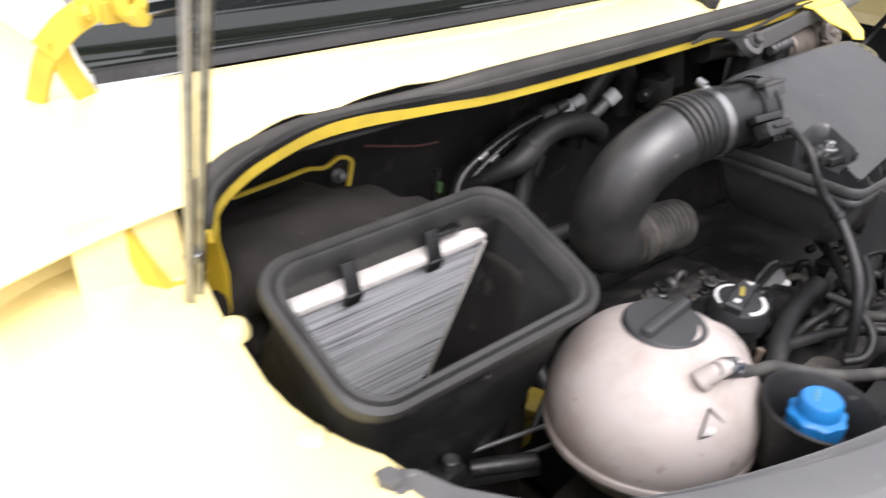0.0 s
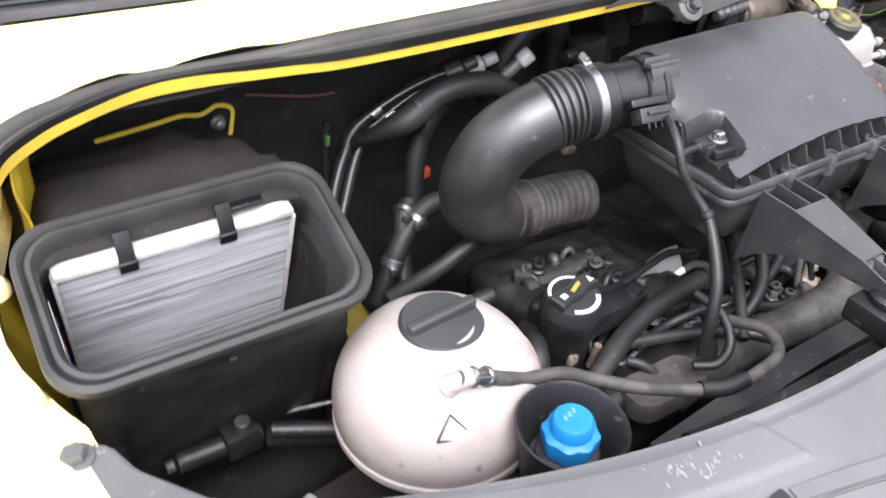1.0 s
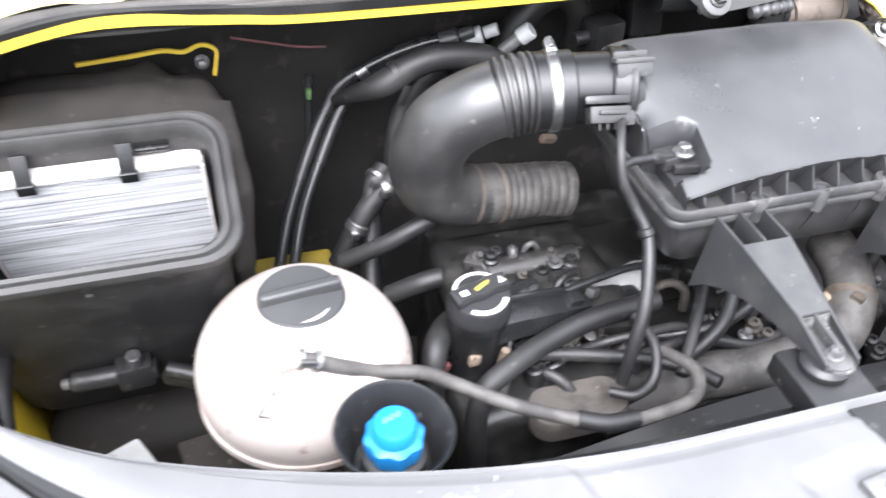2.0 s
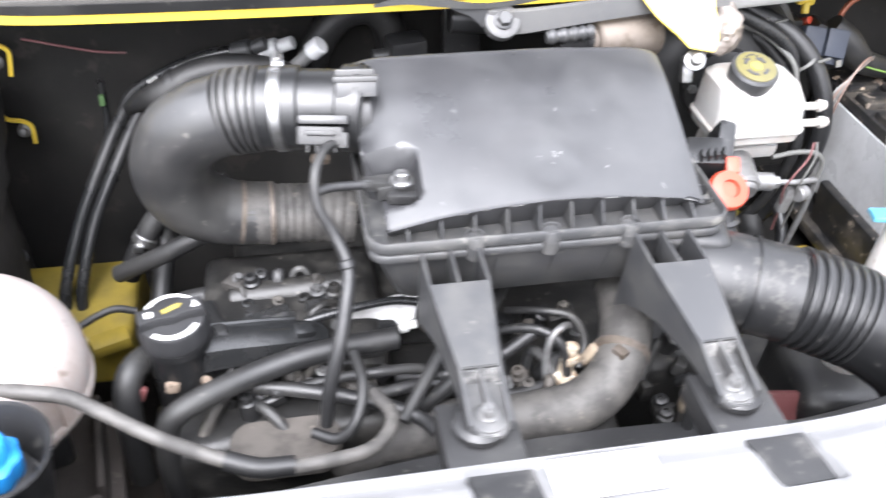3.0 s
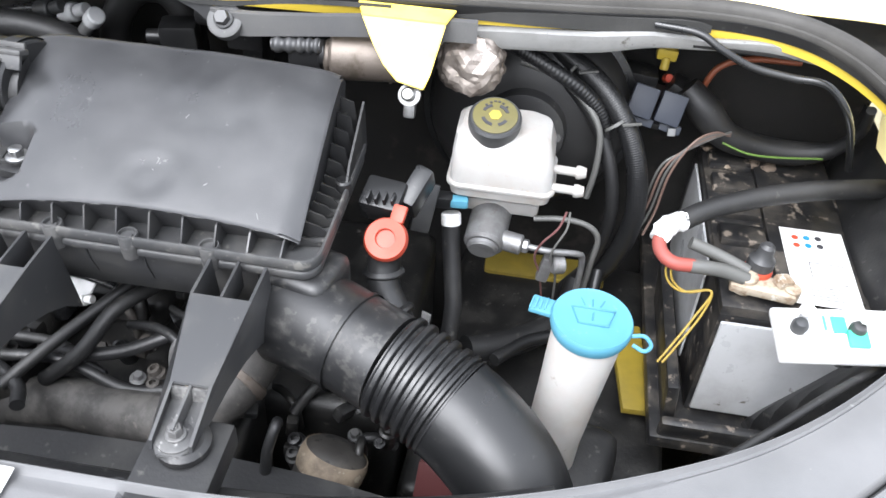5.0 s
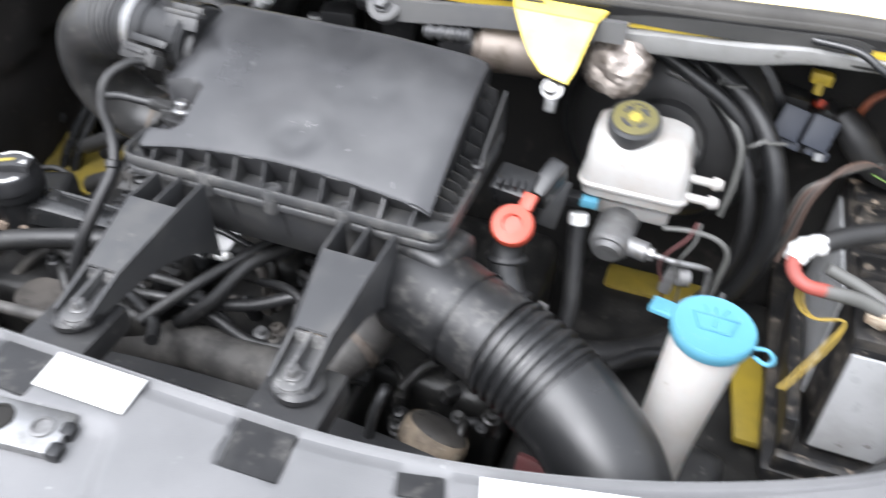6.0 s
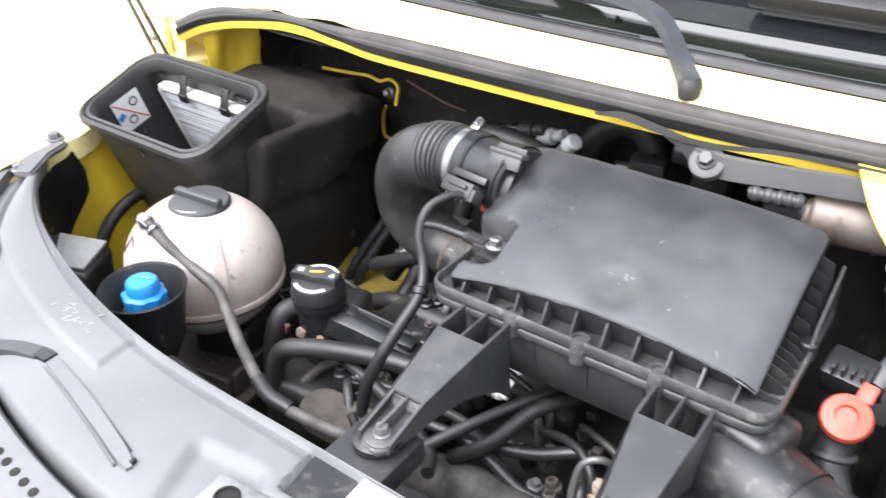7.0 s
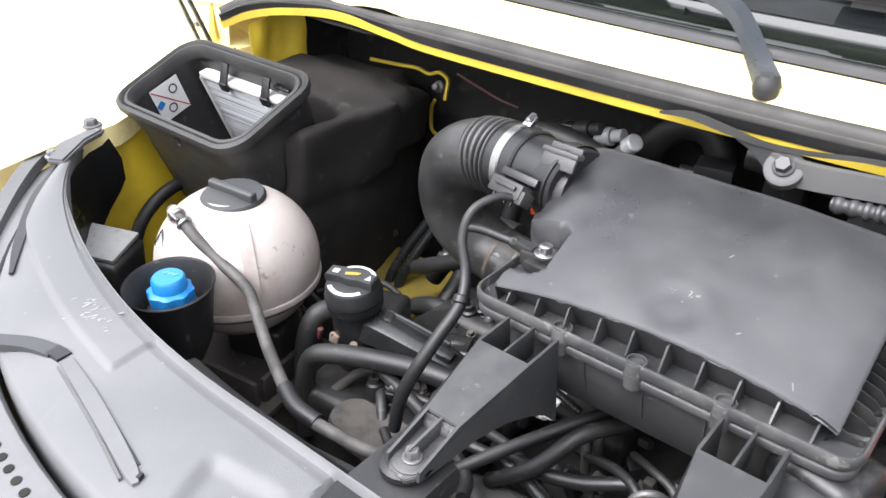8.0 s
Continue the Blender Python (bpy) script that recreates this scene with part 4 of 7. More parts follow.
sticker = thing("warning_sticker", (-0.913, 0.505, 1.06), "white square warning sticker with red cross inside the housing", "sticker")
stick = Matrix.Translation((-0.9095, 0.488, 1.0765)) @ turn(0, 90, 0) @ turn(0, 0, 18)
part("paper", move(box((0, 0, 0), (0.060, 0.055, 0.0008), (0, 0, 0), 0.0), stick), "label", sticker)
part("red_stroke", move(box((0, 0, 0.0012), (0.076, 0.0020, 0.0006), (0, 0, 43), 0.0), stick), "red", sticker)
part("print_ring", move(lathe([(0.008, 0.0012), (0.008, 0.0018), (0.006, 0.0018), (0.006, 0.0012)], (-0.0135, 0.0114, 0), n=16, caps=False), stick), "dark_mark", sticker)
part("print_ring", move(lathe([(0.008, 0.0012), (0.008, 0.0018), (0.006, 0.0018), (0.006, 0.0012)], (0.0145, -0.0023, 0), n=16, caps=False), stick), "dark_mark", sticker)
part("blue_blot", move(box((0.0, -0.0195, 0.0012), (0.010, 0.013, 0.0006), (0, 0, 30), 0.0), stick), "blue", sticker)

filt = thing("cabin_filter", (-0.79, 0.62, 0.90), "grey pleated cabin filter element with a white fleece edge", "air filter")
FX0, FX1, FZ0, FZ1 = -0.121, 0.121, -0.325, -0.049
pleats = 46
nseg = 24
zrows = []
for k in range(pleats * 2 + 1):
    z = FZ1 - (FZ1 - FZ0) * k / (pleats * 2)
    y = 0.056 + (0.011 if k % 2 else 0.0)
    zrows.append([(FX0 + (FX1 - FX0) * i / nseg, y + 0.0003 * math.sin(i * 0.25 + k * 2.3), z + 0.00012 * math.sin(i * 0.5 + k)) for i in range(nseg + 1)])
zbm = loft(zrows, closed=False, caps=False)
bmesh.ops.solidify(zbm, geom=zbm.faces[:], thickness=0.003)
part("pleats", in_box(zbm), "pleat", filt)
part("top_edge", in_box(box(((FX0 + FX1) / 2, 0.0640, FZ1 + 0.003), (FX1 - FX0, 0.019, 0.009), (-8, 0, 0), 0.002)), "fleece_edge", filt)
for fx in (FX0, FX1):
    part("side_edge", in_box(box((fx, 0.061, (FZ0 + FZ1) / 2), (0.004, 0.016, FZ1 - FZ0), (0, 0, 0), 0.001)), "fleece_edge", filt)

# adjuster and rods low beside the housing
adj = thing("headlight_adjuster", (-0.78, 0.40, 0.93), "dusty black headlight adjuster with metal rods", "adjuster")
part("body", join(rod((-0.840, 0.478, 0.872), (-0.745, 0.470, 0.880), 0.0125), box((-0.770, 0.470, 0.882), (0.040, 0.030, 0.034), (0, 0, 5), 0.005), rod((-0.735, 0.47, 0.875), (-0.665, 0.435, 0.872), 0.010), box((-0.70, 0.455, 0.862), (0.09, 0.018, 0.020), (0, 0, -26), 0.004)), "black_dusty", adj)
part("knob", rod((-0.768, 0.466, 0.885), (-0.767, 0.464, 0.915), 0.009), "leg", adj)
part("tip", rod((-0.852, 0.479, 0.871), (-0.842, 0.478, 0.872), 0.007), "alu", adj)
for k in range(2):
    part("rod", rod((-0.725, 0.500 - 0.02 * k, 0.865 - 0.012 * k), (-0.505, 0.430 - 0.02 * k, 0.882 - 0.012 * k), 0.003), "alu", adj)

# ---- expansion tank ----
TC = V(-0.588, 0.354, 0.969)
tank = thing("expansion_tank", (TC.x, TC.y, 0.84), "ball-shaped off-white coolant expansion tank with dark cap", "coolant tank")


def ball(z0, z1, r, squash, n=10, out=0.0):
    rows = []
    for k in range(n + 1):
        z = z0 + (z1 - z0) * k / n
        rows.append((math.sqrt(max(0, 1 - z * z)) * r + out, z * r * squash))
    return rows


R = 0.110
part("upper_shell", lathe(ball(-0.22, 0.955, R, 0.92, 20), TC, n=56, caps=True), "tank", tank)
part("lower_shell", lathe(ball(-0.93, -0.24, R * 0.985, 0.95, 14), TC, n=56), "tank", tank)
part("weld_seam", lathe([(R * 0.972 - 0.002, -0.006), (R * 0.974 + 0.003, -0.005), (R * 0.975 + 0.0035, 0.0), (R * 0.974 + 0.003, 0.003), (R * 0.972 - 0.002, 0.004)], TC - V(0, 0, 0.024), n=56), "tank", tank)
# Dark ring holds the seam's grime and the shadow below it.
part("seam_groove", lathe([(R * 0.972 - 0.002, -0.0115), (R * 0.975 + 0.0008, -0.010), (R * 0.975 + 0.0008, -0.007), (R * 0.972 - 0.002, -0.006)], TC - V(0, 0, 0.024), n=56), "tan_pad", tank, "dark ring of grime and drawn-in shadow under the seam")
# Bracket coloured black and tray added to give the darkness under the tank.
part("foot", box((TC.x + 0.01, TC.y + 0.02, 0.825), (0.09, 0.07, 0.08), (0, 0, 20), 0.012, 3), "black_dusty", tank, "dark tank bracket")
part("tray", join(box((-0.600, 0.340, 0.812), (0.25, 0.17, 0.012), (0, 3, 10), 0.004), box((-0.585, 0.262, 0.832), (0.21, 0.008, 0.05), (0, 3, 10), 0.003), box((-0.495, 0.355, 0.830), (0.008, 0.13, 0.045), (0, 3, 10), 0.003)), "pan", tank, "dark tray added to fill the darkness under the tank")
capc = V(-0.585, 0.357, 1.061)
tcap = part("cap", lathe([(0.030, -0.012), (0.041, -0.010), (0.043, -0.006), (0.043, 0.002), (0.040, 0.006), (0.012, 0.0075), (0.0, 0.0075)], capc, (0.03, -0.05, 1), 40), "cap_grey", tank, "dark grey screw cap")
part("grip", box(capc + V(0, 0, 0.010), (0.080, 0.012, 0.014), (0, 0, 6), 0.004, 3), "cap_grey", tcap)
part("nozzle", sweep([(-0.618, 0.291, 1.050), (-0.612, 0.286, 1.058), (-0.607, 0.283, 1.0625), (-0.599, 0.2815, 1.0625)], disc_outline(0.0095, 16), 5, [1.2, 1.0, 0.95, 0.95]), "tank", tank)
part("strap_rib", sweep([(-0.547, 0.335, 1.055), (-0.537, 0.33, 1.055), (-0.511, 0.315, 1.035), (-0.493, 0.305, 0.991), (-0.491, 0.303, 0.948)], [(-0.0085, -0.006), (0.0085, -0.006), (0.008, 0.002), (-0.008, 0.002)], 6), "tank", tank)
tri_pts = [V(-0.641, 0.27, 1.009), V(-0.606, 0.259, 1.007), V(-0.625, 0.275, 1.033)]
tri_c = sum(tri_pts, V(0, 0, 0)) / 3
out_n = (tri_c - TC).normalized()
part("triangle_mark", sweep([p + out_n * 0.003 for p in tri_pts + tri_pts[:1]], disc_outline(0.0012, 6), smooth=False), "cap_grey", tank)
part("triangle_dot", lathe([(0.004, -0.004), (0.004, 0.004), (0.002, 0.006)], tri_pts[0] * 0.62 + tri_pts[1] * 0.38 + V(0, 0.002, 0.004), out_n, 12), "label", tank)

# hose from the tank to the front
ohose = thing("coolant_hose", (-0.40, 0.26, 0.95), "thin dusty rubber coolant hose from the tank", "hose")
part("hose", tube([(-0.612, 0.283, 1.065), (-0.590, 0.280, 1.059), (-0.562, 0.280, 1.042), (-0.525, 0.286, 1.018), (-0.480, 0.285, 1.003), (-0.452, 0.274, 0.991), (-0.39, 0.243, 0.972), (-0.310, 0.210, 0.962), (-0.250, 0.213, 0.955), (-0.202, 0.226, 0.950), (-0.180, 0.262, 0.946), (-0.195, 0.305, 0.935)], 0.0073, 14, 6), "hose_dusty", ohose)
part("joint_sleeve", tube([(-0.340, 0.220, 0.966), (-0.310, 0.210, 0.962), (-0.278, 0.2105, 0.9585)], 0.0095, 14, 4), "rubber", ohose)
part("spring_clip", join(rod((-0.600, 0.2815, 1.0620), (-0.595, 0.2808, 1.0606), 0.0106), rod((-0.586, 0.280, 1.057), (-0.581, 0.280, 1.0545), 0.0106), box((-0.592, 0.271, 1.066), (0.016, 0.005, 0.006), (0, 20, 0), 0.001)), "steel", ohose)

# ---- blue-capped filler in its black funnel ----
filler = thing("washer_filler", (-0.538, 0.216, 0.93), "bright blue ribbed cap in a round black funnel", "filler")
fc = V(-0.529, 0.214, 1.012)
part("funnel", lathe([(0.024, -0.10), (0.038, -0.07), (0.045, -0.03), (0.052, 0.008), (0.0545, 0.012), (0.053, 0.014), (0.050, 0.010), (0.043, -0.022), (0.034, -0.038), (0.0, -0.040)], fc, (0.02, -0.05, 1), 44, caps=False), "black_dusty", filler)
part("neck", lathe([(0.031, -0.040), (0.031, -0.022), (0.028, -0.020), (0.0, -0.020)], fc, n=28, caps=False), "black_dusty", filler)
star = []
for z, r, amp in ((-0.022, 0.0245, 0.001), (-0.010, 0.0265, 0.0013), (-0.001, 0.0265, 0.0013), (0.001, 0.024, 0.0006), (0.002, 0.0205, 0.0), (0.015, 0.020, 0.0), (0.018, 0.0175, 0.0)):
    star.append([(fc.x + (r + amp * math.cos(8 * a)) * math.cos(a), fc.y + (r + amp * math.cos(8 * a)) * math.sin(a), fc.z + z + 0.004) for a in [2 * math.pi * i / 64 for i in range(64)]])
bcap = part("cap", loft(star), "blue", filler, "bright blue ribbed cap")
for k in range(3):
    part("raised_mark", box(fc + V(-0.007 + 0.006 * k, 0.003 + 0.002 * k, 0.0224), (0.004, 0.007, 0.001), (0, 0, -25), 0.0005), "cyan", bcap)

# ---- engine: dark block, covers, oil filler ----
engine = thing("engine", (-0.1, 0.5, 0.42), "dusty dark diesel engine below the airbox", "engine")
part("block", box((-0.05, 0.56, 0.63), (0.62, 0.36, 0.40), (0, 0, 0), 0.03, 3), "engine_dark", engine)
part("valve_cover", box((-0.275, 0.50, 0.868), (0.22, 0.22, 0.06), (-6, 0, 0), 0.02, 3), "engine_dark", engine)
part("rear_cover", box((-0.13, 0.54, 0.845), (0.16, 0.16, 0.05), (-6, 0, 0), 0.02, 3), "engine_dark", engine)
part("cover_ridge", join(box((-0.26, 0.43, 0.888), (0.22, 0.05, 0.03), (-10, 0, 3), 0.010, 3), box((-0.30, 0.45, 0.900), (0.06, 0.05, 0.02), (0, 0, 20), 0.005)), "trim", engine)
part("fuel_rail", rod((-0.35, 0.52, 0.885), (-0.20, 0.52, 0.893), 0.020), "engine_dark", engine)
part("cover_lug", box((-0.20, 0.40, 0.880), (0.06, 0.03, 0.025), (0, 0, -8), 0.006), "engine_dark", engine)
part("front_cover", join(box((-0.30, 0.35, 0.775), (0.26, 0.09, 0.20), (0, 0, 4), 0.02, 3), box((-0.05, 0.36, 0.75), (0.30, 0.14, 0.16), (0, 0, -3), 0.02, 3)), "engine_dark", engine)
part("pump_pad", loft([rounded(0.115, 0.055, 0.024, 0.850, cx=-0.290, cy=0.302), rounded(0.12, 0.06, 0.026, 0.874, cx=-0.290, cy=0.302), rounded(0.115, 0.055, 0.024, 0.880, cx=-0.290, cy=0.302)]), "tan_pad", engine)
rnd = random.Random(4)
def clutter(name, n, xr, yr, z_at, size, mats, seed):
    """Small brackets, bosses, plugs and clips that crowd the engine's top."""
    rc = random.Random(seed)
    for k in range(n):
        x, y = rc.uniform(*xr), rc.uniform(*yr)
        z = z_at(y) + rc.uniform(-0.014, 0.012)
        mt = rc.choice(mats)
        kind = k % 4
        if kind == 0:
            part("bolt_head", bolt((x, y, z), (rc.uniform(-0.3, 0.3), rc.uniform(-0.5, 0), 1), rc.uniform(0.004, 0.007), rc.uniform(0.005, 0.010), 1.6), rc.choice(("alu", "leg", "engine")), name)
        elif kind == 1:
            a = rc.uniform(0, math.pi)
            part("clip", box((x, y, z), (rc.uniform(0.012, 0.034) * size, rc.uniform(0.008, 0.018) * size, rc.uniform(0.010, 0.026)), (rc.uniform(-25, 25), rc.uniform(-20, 20), math.degrees(a)), 0.003), mt, name)
        elif kind == 2:
            dx, dy = rc.uniform(-0.03, 0.03), rc.uniform(-0.03, 0.03)
            part("pipe_stub", tube([(x, y, z - 0.03), (x + dx * 0.2, y + dy * 0.2, z + 0.004), (x + dx, y + dy, z + 0.010), (x + dx * 1.8, y + dy * 1.8, z - 0.012)], rc.uniform(0.004, 0.0075), 10, 5), mt, name)
        else:
            part("boss", lathe([(0.012, -0.03), (0.011, 0), (0.008, 0.002), (0.0075, 0.009), (0.004, 0.010), (0.004, 0.004)], (x, y, z), (rc.uniform(-0.25, 0.25), rc.uniform(-0.5, 0.1), 1), 14), mt, name)


clutter(engine, 38, (-0.35, -0.215), (0.42, 0.54), lambda y: 0.902 + 0.03 * (0.5 - y), 1.0, ("trim", "black", "engine_dark", "engine", "black_dusty", "leg"), 4)
clutter(engine, 26, (-0.37, -0.17), (0.335, 0.39), lambda y: 0.872 + 0.25 * (y - 0.30), 0.9, ("engine_dark", "black", "black_dusty", "engine"), 5)
clutter(engine, 34, (-0.09, 0.10), (0.33, 0.47), lambda y: 0.862 + 0.25 * (y - 0.33), 1.0, ("engine_dark", "black", "engine", "leg", "tan_pad"), 6)
clutter(engine, 16, (0.14, 0.27), (0.30, 0.42), lambda y: 0.825 + 0.2 * (y - 0.30), 1.0, ("engine_dark", "black", "black_dusty"), 7)
part("lever_plate", plate([(-0.212, 0.452, 0.902), (-0.190, 0.440, 0.892), (-0.160, 0.436, 0.892), (-0.130, 0.442, 0.900), (-0.122, 0.466, 0.918), (-0.150, 0.466, 0.920), (-0.182, 0.462, 0.914)], 0.003, 0.001), "alu", engine, "pale grey metal lever plate")
part("white_nozzle", join(rod((-0.166, 0.446, 0.882), (-0.138, 0.440, 0.892), 0.0085), rod((-0.138, 0.440, 0.892), (-0.128, 0.438, 0.895), 0.0055), rod((-0.176, 0.448, 0.879), (-0.166, 0.446, 0.882), 0.006)), "label", engine, "white plastic nozzle tip")
part("injector", join(rod((0.032, 0.350, 0.862), (0.040, 0.356, 0.918), 0.0085), box((0.034, 0.344, 0.872), (0.026, 0.022, 0.018), (0, 0, 20), 0.003), box((0.039, 0.352, 0.900), (0.018, 0.016, 0.012), (0, 0, 20), 0.003)), "corroded", engine, "pale corroded fuel fitting")
part("fuel_pipe", tube([(0.014, 0.345, 0.860), (0.010, 0.352, 0.890), (0.014, 0.360, 0.925), (0.030, 0.370, 0.935), (0.045, 0.385, 0.920)], 0.0045, 10, 6), "alu", engine, "thin bare metal fuel pipe")
part("rusty_lug", box((0.066, 0.350, 0.905), (0.022, 0.014, 0.030), (10, 20, 15), 0.004), "cream_dirt", engine)
CAN_AXIS = (0.28, 0.55, 0.8)
can = part("filter_can", lathe([(0.030, -0.060), (0.037, -0.054), (0.0385, -0.020), (0.0385, 0.006), (0.036, 0.014), (0.028, 0.020), (0.012, 0.022), (0.0, 0.022)], (0.208, 0.300, 0.842), CAN_AXIS, 32), "engine", engine, "dirty ribbed oil filter can")
part("can_band", lathe([(0.0387, -0.012), (0.0398, -0.008), (0.0398, 0.0062), (0.0374, 0.0142), (0.0364, 0.0142)], (0.208, 0.300, 0.842), CAN_AXIS, 32, False), "cream_dirt", can, "pale brown dirty band")
part("dark_red_panel", box((0.36, 0.33, 0.74), (0.13, 0.012, 0.10), (-25, 0, -8), 0.003), "maroon", engine)

oil = thing("oil_filler", (-0.392, 0.385, 0.86), "black oil filler cap with white and yellow print", "oil cap")
oc = V(-0.392, 0.380, 0.985)
oax = V(0.0, -0.10, 1).normalized()
part("neck", join(lathe([(0.036, -0.13), (0.033, -0.06), (0.031, -0.02), (0.036, -0.016), (0.036, -0.006), (0.030, -0.004)], oc, oax, 28), box((-0.375, 0.41, 0.92), (0.06, 0.07, 0.08), (0, 0, 20), 0.012, 3)), "black", oil)
ocap = part("cap", lathe([(0.033, -0.006), (0.0365, -0.004), (0.0368, 0.002), (0.0345, 0.006), (0.034, 0.014), (0.032, 0.017), (0.0, 0.018)], oc, oax, 40), "oil_cap", oil, "black ribbed screw cap")
oq = Matrix.Translation(oc) @ V(0, 0, 1).rotation_difference(oax).to_matrix().to_4x4() @ turn(0, 0, 14)
gripr = [(0.033, 0.010), (0.014, 0.013), (0.0, 0.0105), (-0.014, 0.013), (-0.033, 0.010), (-0.033, -0.010), (-0.014, -0.008), (0.0, -0.0105), (0.014, -0.008), (0.033, -0.010)]
part("grip", move(loft([[(x, y, 0.017) for x, y in gripr], [(x, y, 0.026) for x, y in gripr], [(x * 0.93, y * 0.85, 0.028) for x, y in gripr]]), oq), "oil_cap", ocap)
part("white_arc", move(loft([[(r * math.cos(a), r * math.sin(a), z) for r, z in ((0.0265, 0.0178), (0.0265, 0.0184), (0.0305, 0.0182), (0.0305, 0.0176))] for a in [radians(35 + 11 * i) for i in range(11)]]), oq), "white_paint_mark", ocap)
part("white_arc", move(loft([[(r * math.cos(a), r * math.sin(a), z) for r, z in ((0.0255, 0.0178), (0.0255, 0.0184), (0.031, 0.0182), (0.031, 0.0176))] for a in [radians(220 + 10 * i) for i in range(11)]]), oq), "white_paint_mark", ocap)
part("yellow_icon", move(join(box((0.0, 0.001, 0.0285), (0.016, 0.005, 0.0008), (0, 0, 15), 0), box((0.009, 0.003, 0.0285), (0.006, 0.003, 0.0008), (0, 0, 50), 0)), oq), "yellow_mark", ocap)
part("white_icon", move(plate([(0.021, -0.004, 0.0282), (0.029, -0.004, 0.0282), (0.025, 0.005, 0.0282)], 0.0006), oq), "white_paint_mark", ocap)
part("white_icon", move(box((-0.021, 0.0, 0.0285), (0.008, 0.007, 0.0008), (0, 0, 0), 0), oq), "white_paint_mark", ocap)
part("breather_arm", join(sweep([(-0.385, 0.385, 0.952), (-0.345, 0.392, 0.946), (-0.30, 0.399, 0.938), (-0.262, 0.408, 0.928), (-0.240, 0.416, 0.918)], [(-0.024, -0.018), (-0.020, 0.006), (-0.008, 0.012), (0.008, 0.012), (0.020, 0.006), (0.024, -0.018)], 6, [1.1, 1.0, 0.95, 0.85, 0.7]),
                     sweep([(-0.36, 0.405, 0.957), (-0.31, 0.412, 0.950), (-0.27, 0.420, 0.940)], disc_outline(0.004, 8), 5), box((-0.262, 0.402, 0.940), (0.022, 0.018, 0.012), (10, 12, 15), 0.004)), "trim", oil, "glossy black breather arm")
part("rusty_clip", join(rod((-0.372, 0.352, 0.90), (-0.366, 0.350, 0.935), 0.005), box((-0.402, 0.352, 0.925), (0.014, 0.008, 0.014), (0, 10, 10), 0.003)), "rusty", oil)
part("red_clip", box((-0.436, 0.356, 0.915), (0.009, 0.008, 0.020), (0, 20, 0), 0.003), "maroon", oil)

